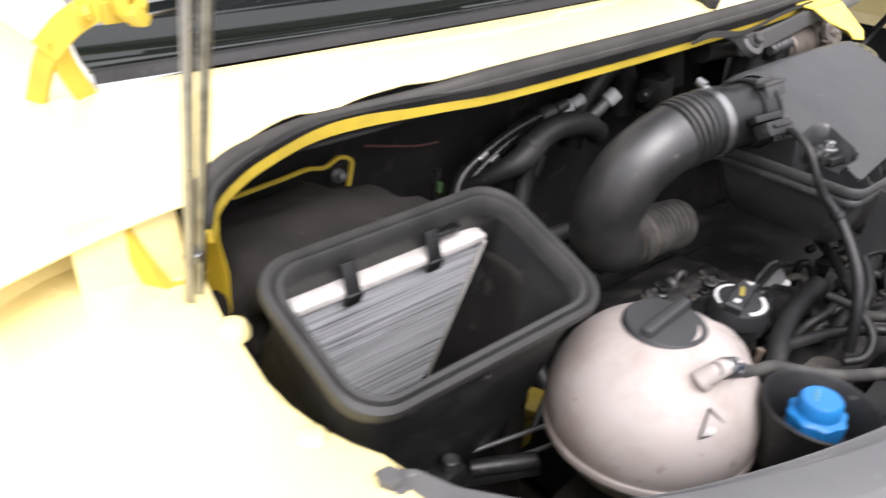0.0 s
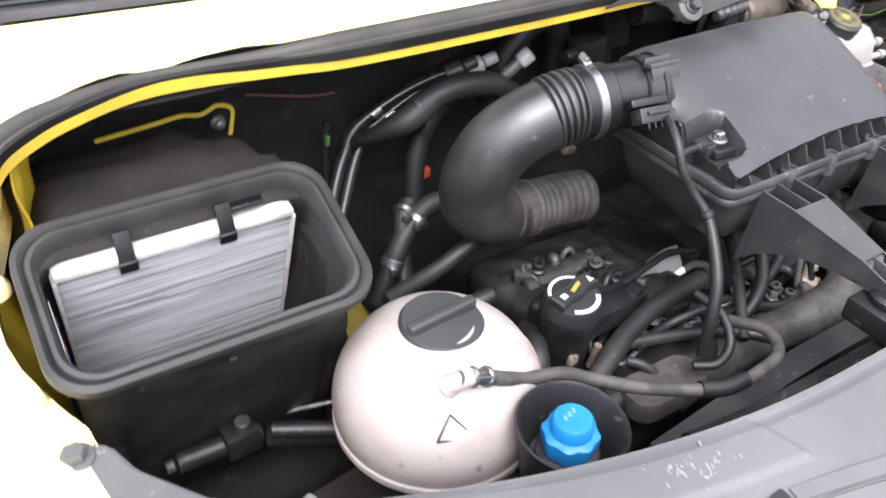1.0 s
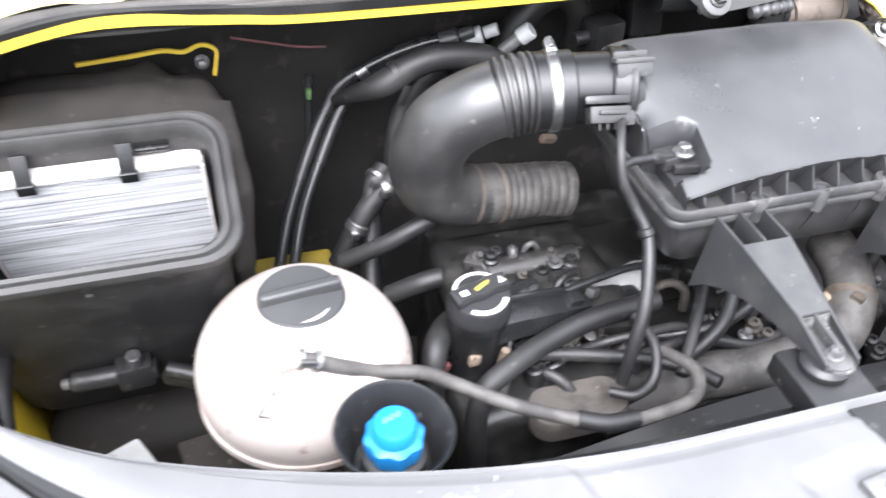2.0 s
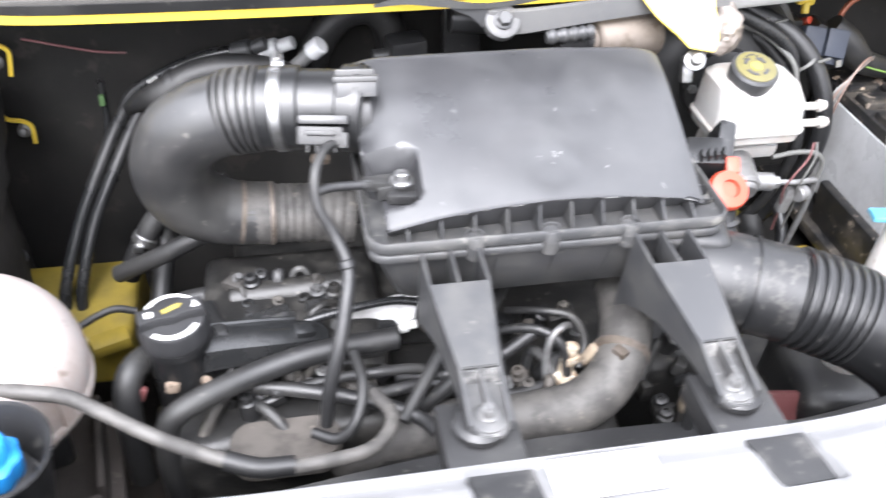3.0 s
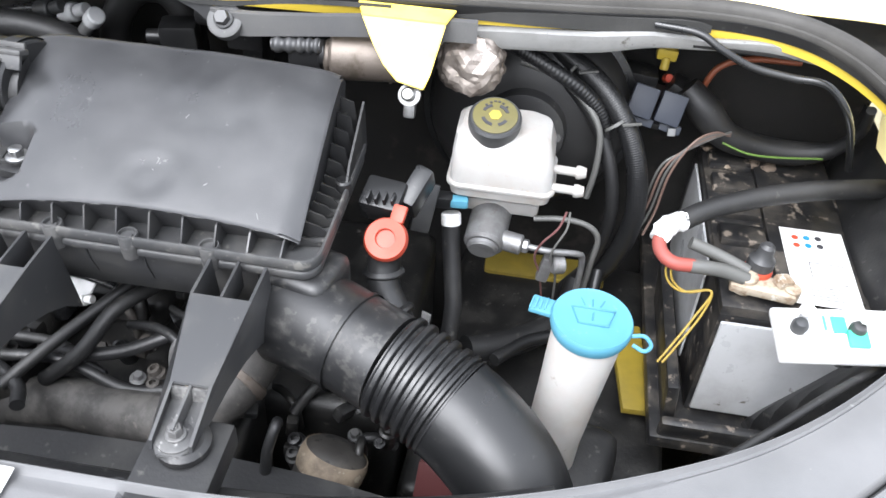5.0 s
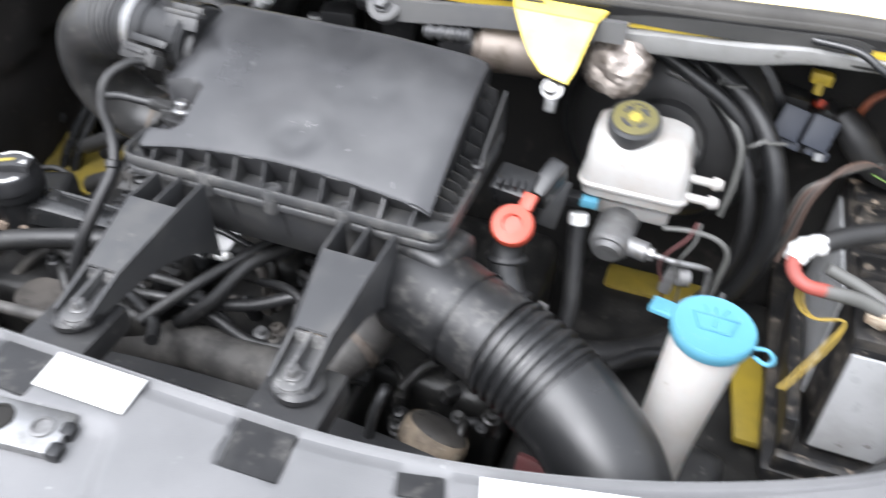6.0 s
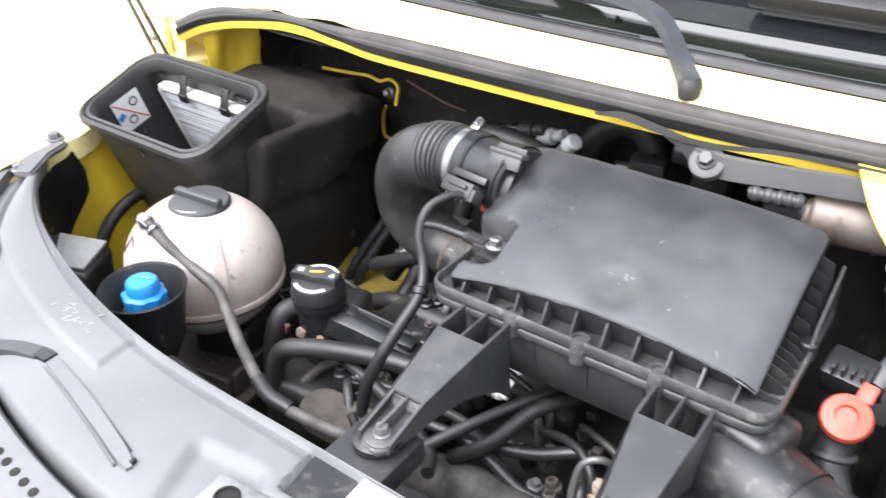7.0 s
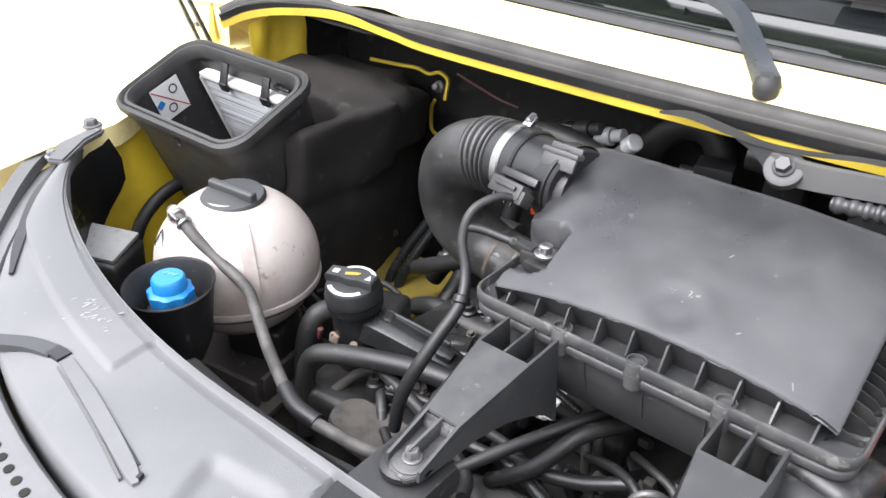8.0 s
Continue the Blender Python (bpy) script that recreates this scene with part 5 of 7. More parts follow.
pipes = [
    ("water_pipe", [(-0.410, 0.300, 0.80), (-0.412, 0.305, 0.87), (-0.404, 0.312, 0.915), (-0.375, 0.325, 0.930), (-0.316, 0.352, 0.932), (-0.25, 0.370, 0.935), (-0.16, 0.385, 0.93)], 0.0128, "rubber", "black rubber water hose bent over the engine"),
    ("water_pipe", [(-0.452, 0.335, 0.80), (-0.452, 0.345, 0.89), (-0.445, 0.365, 0.935), (-0.425, 0.40, 0.93), (-0.40, 0.44, 0.90)], 0.0145, "rubber", "black rubber hose beside the oil filler"),
    ("charge_pipe", [(-0.24, 0.33, 0.80), (-0.12, 0.325, 0.838), (-0.03, 0.305, 0.860), (0.04, 0.300, 0.880), (0.085, 0.325, 0.905), (0.11, 0.375, 0.925), (0.12, 0.43, 0.93)], 0.030, "hose_dusty", "dusty brown thick rubber charge pipe"),
    ("fuel_line", [(-0.16, 0.37, 0.88), (-0.10, 0.35, 0.90), (-0.05, 0.36, 0.905), (0.0, 0.38, 0.92)], 0.008, "black_dusty", "thin dusty fuel line"),
    ("fuel_line", [(-0.20, 0.33, 0.90), (-0.12, 0.345, 0.892), (-0.04, 0.33, 0.875), (0.02, 0.345, 0.87)], 0.007, "black_dusty", "thin dusty fuel line"),
    ("fuel_line", [(-0.14, 0.33, 0.87), (-0.09, 0.34, 0.915), (-0.06, 0.38, 0.95), (-0.03, 0.43, 0.95)], 0.009, "rubber", "thin black fuel hose"),
    ("wiring_loom", [(-0.34, 0.36, 0.91), (-0.27, 0.345, 0.905), (-0.20, 0.325, 0.90), (-0.15, 0.30, 0.895), (-0.13, 0.27, 0.90)], 0.008, "black_dusty", "black taped wiring loom"),
    ("wiring_loom", [(-0.26, 0.29, 0.90), (-0.235, 0.275, 0.905), (-0.215, 0.28, 0.925), (-0.205, 0.31, 0.945), (-0.21, 0.35, 0.95)], 0.006, "rubber", "thin black cable loop"),
    ("wiring_loom", [(-0.06, 0.40, 0.905), (-0.02, 0.385, 0.925), (0.01, 0.37, 0.93), (0.03, 0.355, 0.915), (0.035, 0.345, 0.88)], 0.0055, "black_dusty", "dusty black cable to the injector"),
    ("wiring_loom", [(-0.02, 0.43, 0.91), (0.01, 0.40, 0.935), (0.045, 0.385, 0.935), (0.06, 0.37, 0.91), (0.05, 0.35, 0.885)], 0.0045, "black_dusty", "thin dusty cable loop over the engine"),
    ("fuel_line", [(-0.26, 0.43, 0.925), (-0.20, 0.44, 0.93), (-0.15, 0.45, 0.925), (-0.10, 0.45, 0.91)], 0.005, "trim", "thin glossy black fuel line"),
    ("fuel_line", [(-0.30, 0.345, 0.905), (-0.24, 0.36, 0.90), (-0.19, 0.35, 0.915), (-0.13, 0.36, 0.90), (-0.07, 0.34, 0.88)], 0.006, "black_dusty", "thin dusty fuel line along the rail"),
    ("drain_hose", [(0.15, 0.30, 0.90), (0.155, 0.285, 0.92), (0.15, 0.265, 0.90), (0.145, 0.25, 0.86), (0.12, 0.23, 0.85)], 0.006, "black_dusty", "thin bent vacuum hose"),
    ("breather_hose", [(-0.50, 0.62, 0.86), (-0.44, 0.60, 0.90), (-0.38, 0.60, 0.93), (-0.33, 0.62, 0.93)], 0.012, "rubber", "black rubber breather hose"),
    ("breather_hose", [(-0.45, 0.56, 0.84), (-0.40, 0.545, 0.87), (-0.34, 0.55, 0.87), (-0.28, 0.57, 0.86)], 0.014, "rubber", "black rubber breather hose low on the engine"),
    ("dipstick_tube", [(-0.055, 0.445, 0.945), (-0.085, 0.40, 0.935), (-0.125, 0.345, 0.918), (-0.165, 0.295, 0.895)], 0.0075, "rubber", "thin black dipstick tube"),
]
for nm, pts, r, mt, lb in pipes:
    solo(nm, tube(pts, r, 16, 6), mt, lb, "hose" if "hose" in nm or "pipe" in nm else "cable")
solo("hose_clamp", join(rod((0.092, 0.335, 0.908), (0.100, 0.350, 0.914), 0.033, 24), box((0.083, 0.322, 0.935), (0.012, 0.016, 0.010), (0, 0, 30), 0.002)), "motor", "bright worm clamp on the charge pipe", "clamp")

# ---- radiator side behind the beam ----
shroud = thing("fan_shroud", (0.0, 0.20, 0.42), "black dusty radiator fan shroud", "fan shroud")
part("panel", box((-0.08, 0.205, 0.66), (1.20, 0.03, 0.44), (0, 0, 0), 0.008), "black_dusty", shroud)
part("rim", sweep([(-0.35, 0.235, 0.84), (-0.1, 0.245, 0.865), (0.15, 0.245, 0.865), (0.35, 0.235, 0.84)], [(-0.02, -0.012), (0.02, -0.012), (0.018, 0.010), (-0.018, 0.010)], 6), "black_dusty", shroud)

# ---- airbox ----
air = thing("airbox", (0.0, 0.44, 0.96), "dusty black plastic airbox with a domed lid on two legs", "airbox")
CX, CY = -0.001, 0.4665


def case_ring(w, d, r, z):
    return rounded(w, d, r, z, cx=CX, cy=CY)


part("lower_case", loft([case_ring(0.296, 0.150, 0.02, 0.985), case_ring(0.320, 0.172, 0.022, 0.996), case_ring(0.350, 0.198, 0.022, 1.040), case_ring(0.362, 0.208, 0.022, 1.070)]), "leg", air)
for rx in (-0.060, 0.002, 0.064):
    part("case_rib", plate([(rx, 0.3635, 1.066), (rx, 0.3640, 1.046), (rx, 0.3720, 1.020), (rx, 0.3900, 1.000), (rx, 0.3900, 1.066)], 0.0022), "leg", air)
# two lips clamped on one another; the upper one has a raised rim round a sunken ledge
FLANGE = [(0.010, 1.064), (0.0035, 1.066), (0.0025, 1.068), (0.0025, 1.0735), (0.004, 1.0755), (0.0065, 1.0762), (0.0065, 1.0785), (0.001, 1.080), (0.0, 1.083), (0.0, 1.0895), (0.0015, 1.0925), (0.0035, 1.0925), (0.0048, 1.090), (0.0055, 1.083), (0.012, 1.0805), (0.03, 1.0805)]
part("clamp_flange", loft([case_ring(0.384 - 2 * d, 0.228 - 2 * d, 0.022 - min(d, 0.015), z) for d, z in FLANGE]), "leg_worn", air, "dusty double flange between lid and case")


def lid_front(x):
    """Where the lid's front edge runs: bowed a little to the back in its middle."""
    return 0.366 + 0.010 * (x + 0.17) / 0.335 + 0.001 * (1 - ((x + 0.003) / 0.170) ** 2)


def lid_top(x, y):
    """Height of the lid's top plate: rises to the back, domed across its front."""
    y0 = lid_front(x)
    s = min(1, max(0, (y - y0) / (0.577 - y0)))
    front_z = 1.0975 + 0.0195 * (1 - ((x + 0.003) / 0.172) ** 2)
    back_z = 1.189 - 0.007 * max(0, x / 0.165) ** 2
    z = front_z + (back_z - front_z) * (s ** 0.95 - 0.34 * max(0, s - 0.6) ** 2 / 0.4) / 0.864
    z += 0.0010 * noise.noise(V(x * 13, y * 13, 3.1)) + 0.0005 * noise.noise(V(x * 34, y * 34, 7.7))
    z -= 0.013 * max(0, (s - 0.90) / 0.10) ** 2 + 0.004 * max(0, (x - 0.142) / 0.024) ** 2 + 0.007 * max(0, (-0.098 - x) / 0.088) ** 2 * (1 - s) * s * 4
    return z - 0.0013 * (1 - soft_step(math.hypot(x - 0.004, (y - 0.405) * 1.15), 0.012, 0.036))


NX, NY = 100, 64
LX0, LX1 = -0.171, 0.166


def notch(x, y):
    """How far a place lies inside the rounded cut-out at the lid's left side (0 to 1)."""
    qx, qy = max(0, x + 0.146), max(0, abs(y - 0.4195) - 0.016)
    return 1 - soft_step(math.hypot(qx, qy), 0.008, 0.0155)


bm = bmesh.new()
grid = []
for j in range(NY + 1):
    row = []
    for i in range(NX + 1):
        a = i / NX
        guess = LX0 + (LX1 - LX0) * a
        y = lid_front(guess) + (0.577 - lid_front(guess)) * j / NY
        left = LX0 - 0.016 * soft_step(y, 0.438, 0.452)
        x = left + (LX1 - left) * a
        z = lid_top(x, y)
        z -= 0.006 * max(0, (-0.152 - x) / 0.034) ** 2 * soft_step(y, 0.445, 0.475)
        z += (1.099 - z) * notch(x, y)
        row.append(bm.verts.new((x, y, z)))
    grid.append(row)
for j in range(NY):
    for i in range(NX):
        bm.faces.new((grid[j][i], grid[j][i + 1], grid[j + 1][i + 1], grid[j + 1][i]))
edge = [grid[0][i] for i in range(NX + 1)] + [grid[j][NX] for j in range(1, NY + 1)] + [grid[NY][i] for i in range(NX - 1, -1, -1)] + [grid[j][0] for j in range(NY - 1, 0, -1)]
fronts = set(grid[0])
low = [bm.verts.new((v.co.x - (0.010 if v.co.x > CX else -0.004) * (abs(v.co.x - CX) > 0.155), v.co.y + (0.018 if v in fronts else 0.006 if v.co.y > 0.57 else 0), 1.080)) for v in edge]
for i in range(len(edge)):
    k = (i + 1) % len(edge)
    bm.faces.new((edge[i], low[i], low[k], edge[k]))
bm.faces.new(low)
bmesh.ops.bevel(bm, geom=[e for e in bm.edges if all(v in edge for v in e.verts) and e.is_valid], offset=0.0028, segments=2, affect='EDGES')
lid = part("lid", bm, "lid", air, "domed satin black lid")
# ribs along the lid's front and right side
for k in range(10):
    x = -0.150 + 0.0335 * k
    y0 = lid_front(x)
    part("front_rib", plate([(x, y0 + 0.006, lid_top(x, y0) - 0.004), (x, y0 + 0.018, 1.082), (x, 0.3575, 1.082), (x, 0.3575, 1.087), (x, y0 - 0.001, lid_top(x, y0) - 0.004)], 0.0018), "leg", air)
for k in range(12):
    y = 0.386 + 0.0155 * k
    h = min(lid_top(0.16, y) - 0.014, 1.098 + 0.05 * max(0, k - 6) / 5)
    part("side_rib", plate([(0.164, y, h + 0.006), (0.178, y + 0.004, h - 0.002), (0.185, y + 0.004, 1.088), (0.185, y + 0.004, 1.083), (0.160, y, 1.083)], 0.0020), "black_dusty", air)
part("side_lattice", join(plate([(0.187, 0.482, 1.084), (0.187, 0.572, 1.084), (0.185, 0.572, 1.142), (0.185, 0.500, 1.106), (0.186, 0.482, 1.094)], 0.0025), lathe([(0.009, 0), (0.009, 0.017), (0.007, 0.019), (0.006, 0.012), (0.0, 0.012)], (0.184, 0.482, 1.080), n=18)), "black_dusty", air)
for bx in (-0.084, -0.005, 0.079):
    part("flange_boss", lathe([(0.0104, -0.003), (0.0104, 0.0112), (0.0096, 0.0126), (0.0086, 0.0124), (0.0080, 0.0085), (0.0048, 0.0080), (0.0044, 0.0100), (0.0, 0.0102)], (bx, 0.3600, 1.080), (0, 0, 1), 22), "leg_worn", air)
    part("boss_foot", lathe([(0.0085, -0.016), (0.0095, -0.004), (0.0095, 0.0)], (bx, 0.3585, 1.080), (0, 0, 1), 18), "leg_worn", air)
rw = random.Random(21)
# Pale runs of wear, with the lid edge's highlight in their colour.
xs = -0.10
while xs < 0.155:
    ln = rw.uniform(0.008, 0.030)
    run = [(x, lid_front(x) + 0.0012, lid_top(x, lid_front(x)) - 0.0011) for x in (xs, xs + ln / 2, xs + ln)]
    part("worn_edge", sweep(run, [(-0.0011, -0.0006), (0.0011, -0.0006), (0.0009, 0.0008), (-0.0009, 0.0008)], 4, [0.3, rw.uniform(0.6, 1.1), 0.3]), "scuffed", air)
    xs += ln + rw.uniform(0.001, 0.012)
for k in range(12):
    sx, sy = rw.gauss(0.03, 0.045), rw.gauss(0.455, 0.045)
    if k < 8:
        sx, sy = rw.gauss(0.006, 0.012), rw.gauss(0.420, 0.004)
    if abs(sx) < 0.15 and 0.38 < sy < 0.55:
        a, ln = rw.gauss(0.2, 0.5), rw.uniform(0.001, 0.0035)
        run = [(sx + ln * q * math.cos(a), sy + ln * q * math.sin(a), lid_top(sx + ln * q * math.cos(a), sy + ln * q * math.sin(a)) + 0.0001) for q in (-1, 0, 1)]
        part("scuff", sweep(run, [(-0.0008, -0.0004), (0.0008, -0.0004), (0.0006, 0.0001), (-0.0006, 0.0001)], 3, [0.3, 1, 0.3]), "scuffed", air)
# the left mouth of the lid, with its clip collar and air meter
def mouth_ring(x, f):
    """From the lid's own hood (f = 0) to a round pipe end (f = 1)."""
    ring = []
    for i in range(40):
        a = 2 * math.pi * i / 40
        cy, cz = 0.524, 1.142
        yy, zz = cy + 0.041 * math.cos(a), cz + 0.036 * math.sin(a)
        hy = 0.520 + 0.046 * math.cos(a)
        hz = min(lid_top(x, hy) - 0.0015, cz + 0.052 * math.sin(a)) if math.sin(a) > 0 else 1.142 + 0.045 * math.sin(a)
        ring.append((x, hy + (yy - hy) * f, hz + (zz - hz) * f))
    return ring


part("mouth", loft([mouth_ring(-0.172, 1.0), mouth_ring(-0.184, 1.0), mouth_ring(-0.196, 1.0)]), "black_dusty", air)
part("collar", join(rod((-0.172, 0.520, 1.146), (-0.200, 0.5285, 1.1455), 0.0470, 40, 0.05), rod((-0.178, 0.522, 1.146), (-0.184, 0.5235, 1.146), 0.0490, 40, 0.1)), "black", air)
part("collar_clip", join(box((-0.186, 0.506, 1.192), (0.046, 0.016, 0.006), (-22, 0, -3), 0.002), box((-0.186, 0.498, 1.184), (0.042, 0.005, 0.016), (-28, 0, -3), 0.0015), box((-0.186, 0.514, 1.193), (0.040, 0.004, 0.010), (-22, 0, -3), 0.0015)), "leg", air, "ribbed grey clip over the collar")
meter = part("air_meter", join(rod((-0.198, 0.528, 1.1455), (-0.250, 0.5385, 1.1437), 0.0415, 40, 0.04), box((-0.222, 0.484, 1.158), (0.052, 0.016, 0.010), (-38, 0, -8), 0.003)), "black", air)
plug_bm = join(box((-0.226, 0.468, 1.149), (0.046, 0.024, 0.019), (-36, 0, -9), 0.003), box((-0.204, 0.462, 1.146), (0.010, 0.020, 0.016), (-36, 0, -9), 0.002), box((-0.226, 0.461, 1.157), (0.030, 0.012, 0.005), (-36, 0, -9), 0.0015))
for k in range(4):
    plug_bm = join(plug_bm, box((-0.240 + 0.009 * k, 0.4585 - 0.0014 * k, 1.146), (0.0022, 0.004, 0.015), (-36, 0, -9), 0.0006))
part("meter_plug", plug_bm, "black_dusty", meter)
part("red_tab", box((-0.176, 0.470, 1.108), (0.006, 0.006, 0.008), (0, 0, 10), 0.0015), "red", air)
part("latch_block", join(box((-0.154, 0.430, 1.108), (0.044, 0.026, 0.016), (0, 0, 6), 0.003), box((-0.176, 0.424, 1.116), (0.026, 0.013, 0.011), (0, 12, 6), 0.002), box((-0.150, 0.412, 1.106), (0.030, 0.012, 0.010), (0, 0, -8), 0.002), rod((-0.190, 0.421, 1.118), (-0.182, 0.423, 1.118), 0.0065, 12)), "black_dusty", air)
part("latch_bolt", join(bolt((-0.149, 0.425, 1.116), (0, 0, 1), 0.0080, 0.008), lathe([(0.0072, 0), (0.0072, 0.005), (0.005, 0.0065)], (-0.149, 0.425, 1.122), n=18)), "steel", air)


def leg(x_top, x_tip):
    lg = part("leg", join(
        plate([(x_top - 0.030, 0.304, 1.079), (x_tip - 0.019, 0.212, 1.062), (x_tip + 0.019, 0.212, 1.062), (x_top + 0.030, 0.304, 1.079)], 0.004, 0.001),
        plate([(x_top - 0.030, 0.350, 1.083), (x_top - 0.030, 0.304, 1.083), (x_tip - 0.019, 0.212, 1.066), (x_tip - 0.019, 0.16, 1.052), (x_tip - 0.019, 0.158, 1.042), (x_tip - 0.019, 0.19, 1.037), (x_tip - 0.021, 0.235, 1.035), (x_tip * 0.5 + x_top * 0.5 - 0.026, 0.275, 1.029), (x_top - 0.030, 0.308, 1.016), (x_top - 0.030, 0.335, 0.998), (x_top - 0.030, 0.360, 0.972)], 0.003),
        plate([(x_top + 0.030, 0.350, 1.083), (x_top + 0.030, 0.304, 1.083), (x_tip + 0.019, 0.212, 1.066), (x_tip + 0.019, 0.16, 1.052), (x_tip + 0.019, 0.158, 1.042), (x_tip + 0.019, 0.19, 1.037), (x_tip + 0.021, 0.235, 1.035), (x_tip * 0.5 + x_top * 0.5 + 0.026, 0.275, 1.029), (x_top + 0.030, 0.308, 1.016), (x_top + 0.030, 0.335, 0.998), (x_top + 0.030, 0.360, 0.972)], -0.003),
        box((x_top, 0.328, 1.066), (0.0028, 0.05, 0.034), (0, 0, 0), 0.0008)), "leg", air, "grey ribbed support leg")
    part("tip", join(plate([(x_tip - 0.019, 0.212, 1.044), (x_tip - 0.019, 0.165, 1.040), (x_tip - 0.010, 0.152, 1.039), (x_tip + 0.010, 0.152, 1.039), (x_tip + 0.019, 0.165, 1.040), (x_tip + 0.019, 0.212, 1.044)], 0.006, 0.001),
                     box((x_tip, 0.190, 1.055), (0.003, 0.044, 0.018), (6, 0, 0), 0.0008), plate([(x_tip - 0.018, 0.212, 1.062), (x_tip - 0.018, 0.208, 1.044), (x_tip + 0.018, 0.208, 1.044), (x_tip + 0.018, 0.212, 1.062)], 0.003), lathe([(0.017, 0), (0.017, 0.003), (0.014, 0.004)], (x_tip, 0.171, 1.044), n=22)), "leg_tip", lg, "scuffed pale leg tip")
    part("bolt", join(bolt((x_tip, 0.172, 1.047), (0, 0, 1), 0.0068, 0.009, 1.35), lathe([(0.0035, 0), (0.0035, 0.004), (0.0028, 0.005)], (x_tip, 0.172, 1.055), n=12)), "alu", lg)


leg(-0.111, -0.110)
leg(0.111, 0.115)

# ---- intake elbow from the turbo ----
elbow = thing("intake_hose", (-0.33, 0.55, 0.93), "thick black rubber intake elbow with bellows", "intake hose")
part("sleeve", rod((-0.24, 0.5365, 1.144), (-0.285, 0.545, 1.141), 0.0455, 36, 0.05), "black", elbow)
part("bellows", bellows([(-0.283, 0.5437, 1.1415), (-0.302, 0.5465, 1.1395), (-0.323, 0.550, 1.1345)], 0.0470, 5, 0.13, 36, 40, 1.6), "elbow", elbow)
part("elbow", tube([(-0.320, 0.5495, 1.1355), (-0.352, 0.556, 1.122), (-0.381, 0.566, 1.096), (-0.397, 0.578, 1.052), (-0.392, 0.588, 1.008), (-0.368, 0.596, 0.977), (-0.338, 0.600, 0.962), (-0.305, 0.602, 0.955)], 0.0445, 36, 6, [1.0, 1.0, 1.02, 1.03, 1.02, 0.98, 0.93, 0.89]), "elbow", elbow)
part("lower_pipe", bellows([(-0.292, 0.603, 0.954), (-0.262, 0.604, 0.951), (-0.225, 0.604, 0.948), (-0.186, 0.602, 0.943)], 0.0385, 9, 0.025, 32, 30, 2.0), "hose_dusty", elbow, "dusty brown ribbed lower pipe")
part("lower_sleeve", tube([(-0.336, 0.600, 0.962), (-0.315, 0.602, 0.957), (-0.288, 0.603, 0.954)], 0.0405, 32, 5), "hose_dusty", elbow, "stained brown rubber sleeve")
part("lower_clamp", join(rod((-0.296, 0.6025, 0.9547), (-0.288, 0.603, 0.954), 0.0412, 32, 0.05), rod((-0.330, 0.6005, 0.9606), (-0.327, 0.6007, 0.960), 0.0412, 32, 0.1)), "motor", elbow)
cl = part("hose_clamp", rod((-0.258, 0.54, 1.143), (-0.27, 0.542, 1.142), 0.0475, 40, 0.03), "steel", elbow, "bright steel worm clamp")
part("screw_housing", join(box((-0.264, 0.557, 1.19), (0.012, 0.018, 0.007), (25, 0, 0), 0.002), rod((-0.264, 0.552, 1.192), (-0.264, 0.565, 1.196), 0.0045, 12)), "steel", cl)
solo("metal_tab", box((-0.225, 0.605, 1.030), (0.024, 0.010, 0.012), (20, 15, 10), 0.004), "rusty", "small brown metal bracket behind the intake elbow", "bracket")
solo("sensor_cable", tube([(-0.210, 0.460, 1.146), (-0.224, 0.440, 1.152), (-0.236, 0.412, 1.142), (-0.236, 0.396, 1.115), (-0.222, 0.385, 1.086), (-0.211, 0.364, 1.060), (-0.218, 0.335, 1.028), (-0.228, 0.312, 0.995), (-0.240, 0.298, 0.955), (-0.246, 0.292, 0.91)], 0.0062, 12, 6, [0.7, 0.75, 0.8, 0.85, 0.95, 1.1, 1.2, 1.25, 1.25, 1.2]), "black_dusty", "dusty black sensor cable looping off the air meter", "cable")
solo("sensor_cable", tube([(-0.237, 0.404, 1.126), (-0.220, 0.413, 1.124), (-0.200, 0.419, 1.120), (-0.184, 0.422, 1.118)], 0.005, 10, 6), "black_dusty", "short black cable to the latch sensor", "cable")
solo("cable_tie", rod((-0.213, 0.369, 1.066), (-0.211, 0.363, 1.059), 0.0092, 14), "black", "black cable tie round the sensor cable", "cable tie")

# ---- cold air snorkel ----
snork = thing("air_snorkel", (0.30, 0.30, 0.90), "wide black corrugated air snorkel from the airbox", "air duct")
SN = [(0.150, 0.372, 1.000), (0.195, 0.355, 1.002), (0.232, 0.340, 1.000), (0.268, 0.325, 0.996), (0.318, 0.304, 0.985), (0.362, 0.280, 0.970), (0.398, 0.252, 0.950), (0.418, 0.222, 0.920), (0.424, 0.200, 0.875), (0.424, 0.19, 0.80)]
part("throat", tube(SN[:4], 0.0565, 36, 6, [1.0, 0.98, 0.95, 0.95]), "throat", snork)
part("throat_ring", rod((0.222, 0.3435, 1.0005), (0.228, 0.341, 1.0), 0.0565, 36, 0.1), "black", snork)
part("bellows", bellows([SN[3], (0.293, 0.315, 0.991), SN[4], (0.336, 0.295, 0.980)], 0.0570, 6.5, 0.085, 40, 40, 2.2), "black", snork)
part("bend", tube([(0.334, 0.296, 0.9805)] + SN[5:], 0.0555, 36, 6, [1, 1, 1, 1, 0.95, 0.9]), "black", snork, "smooth glossy black bend")
part("mouth_box", box((0.165, 0.385, 1.030), (0.08, 0.07, 0.07), (0, 0, -15), 0.016, 3), "throat", snork)

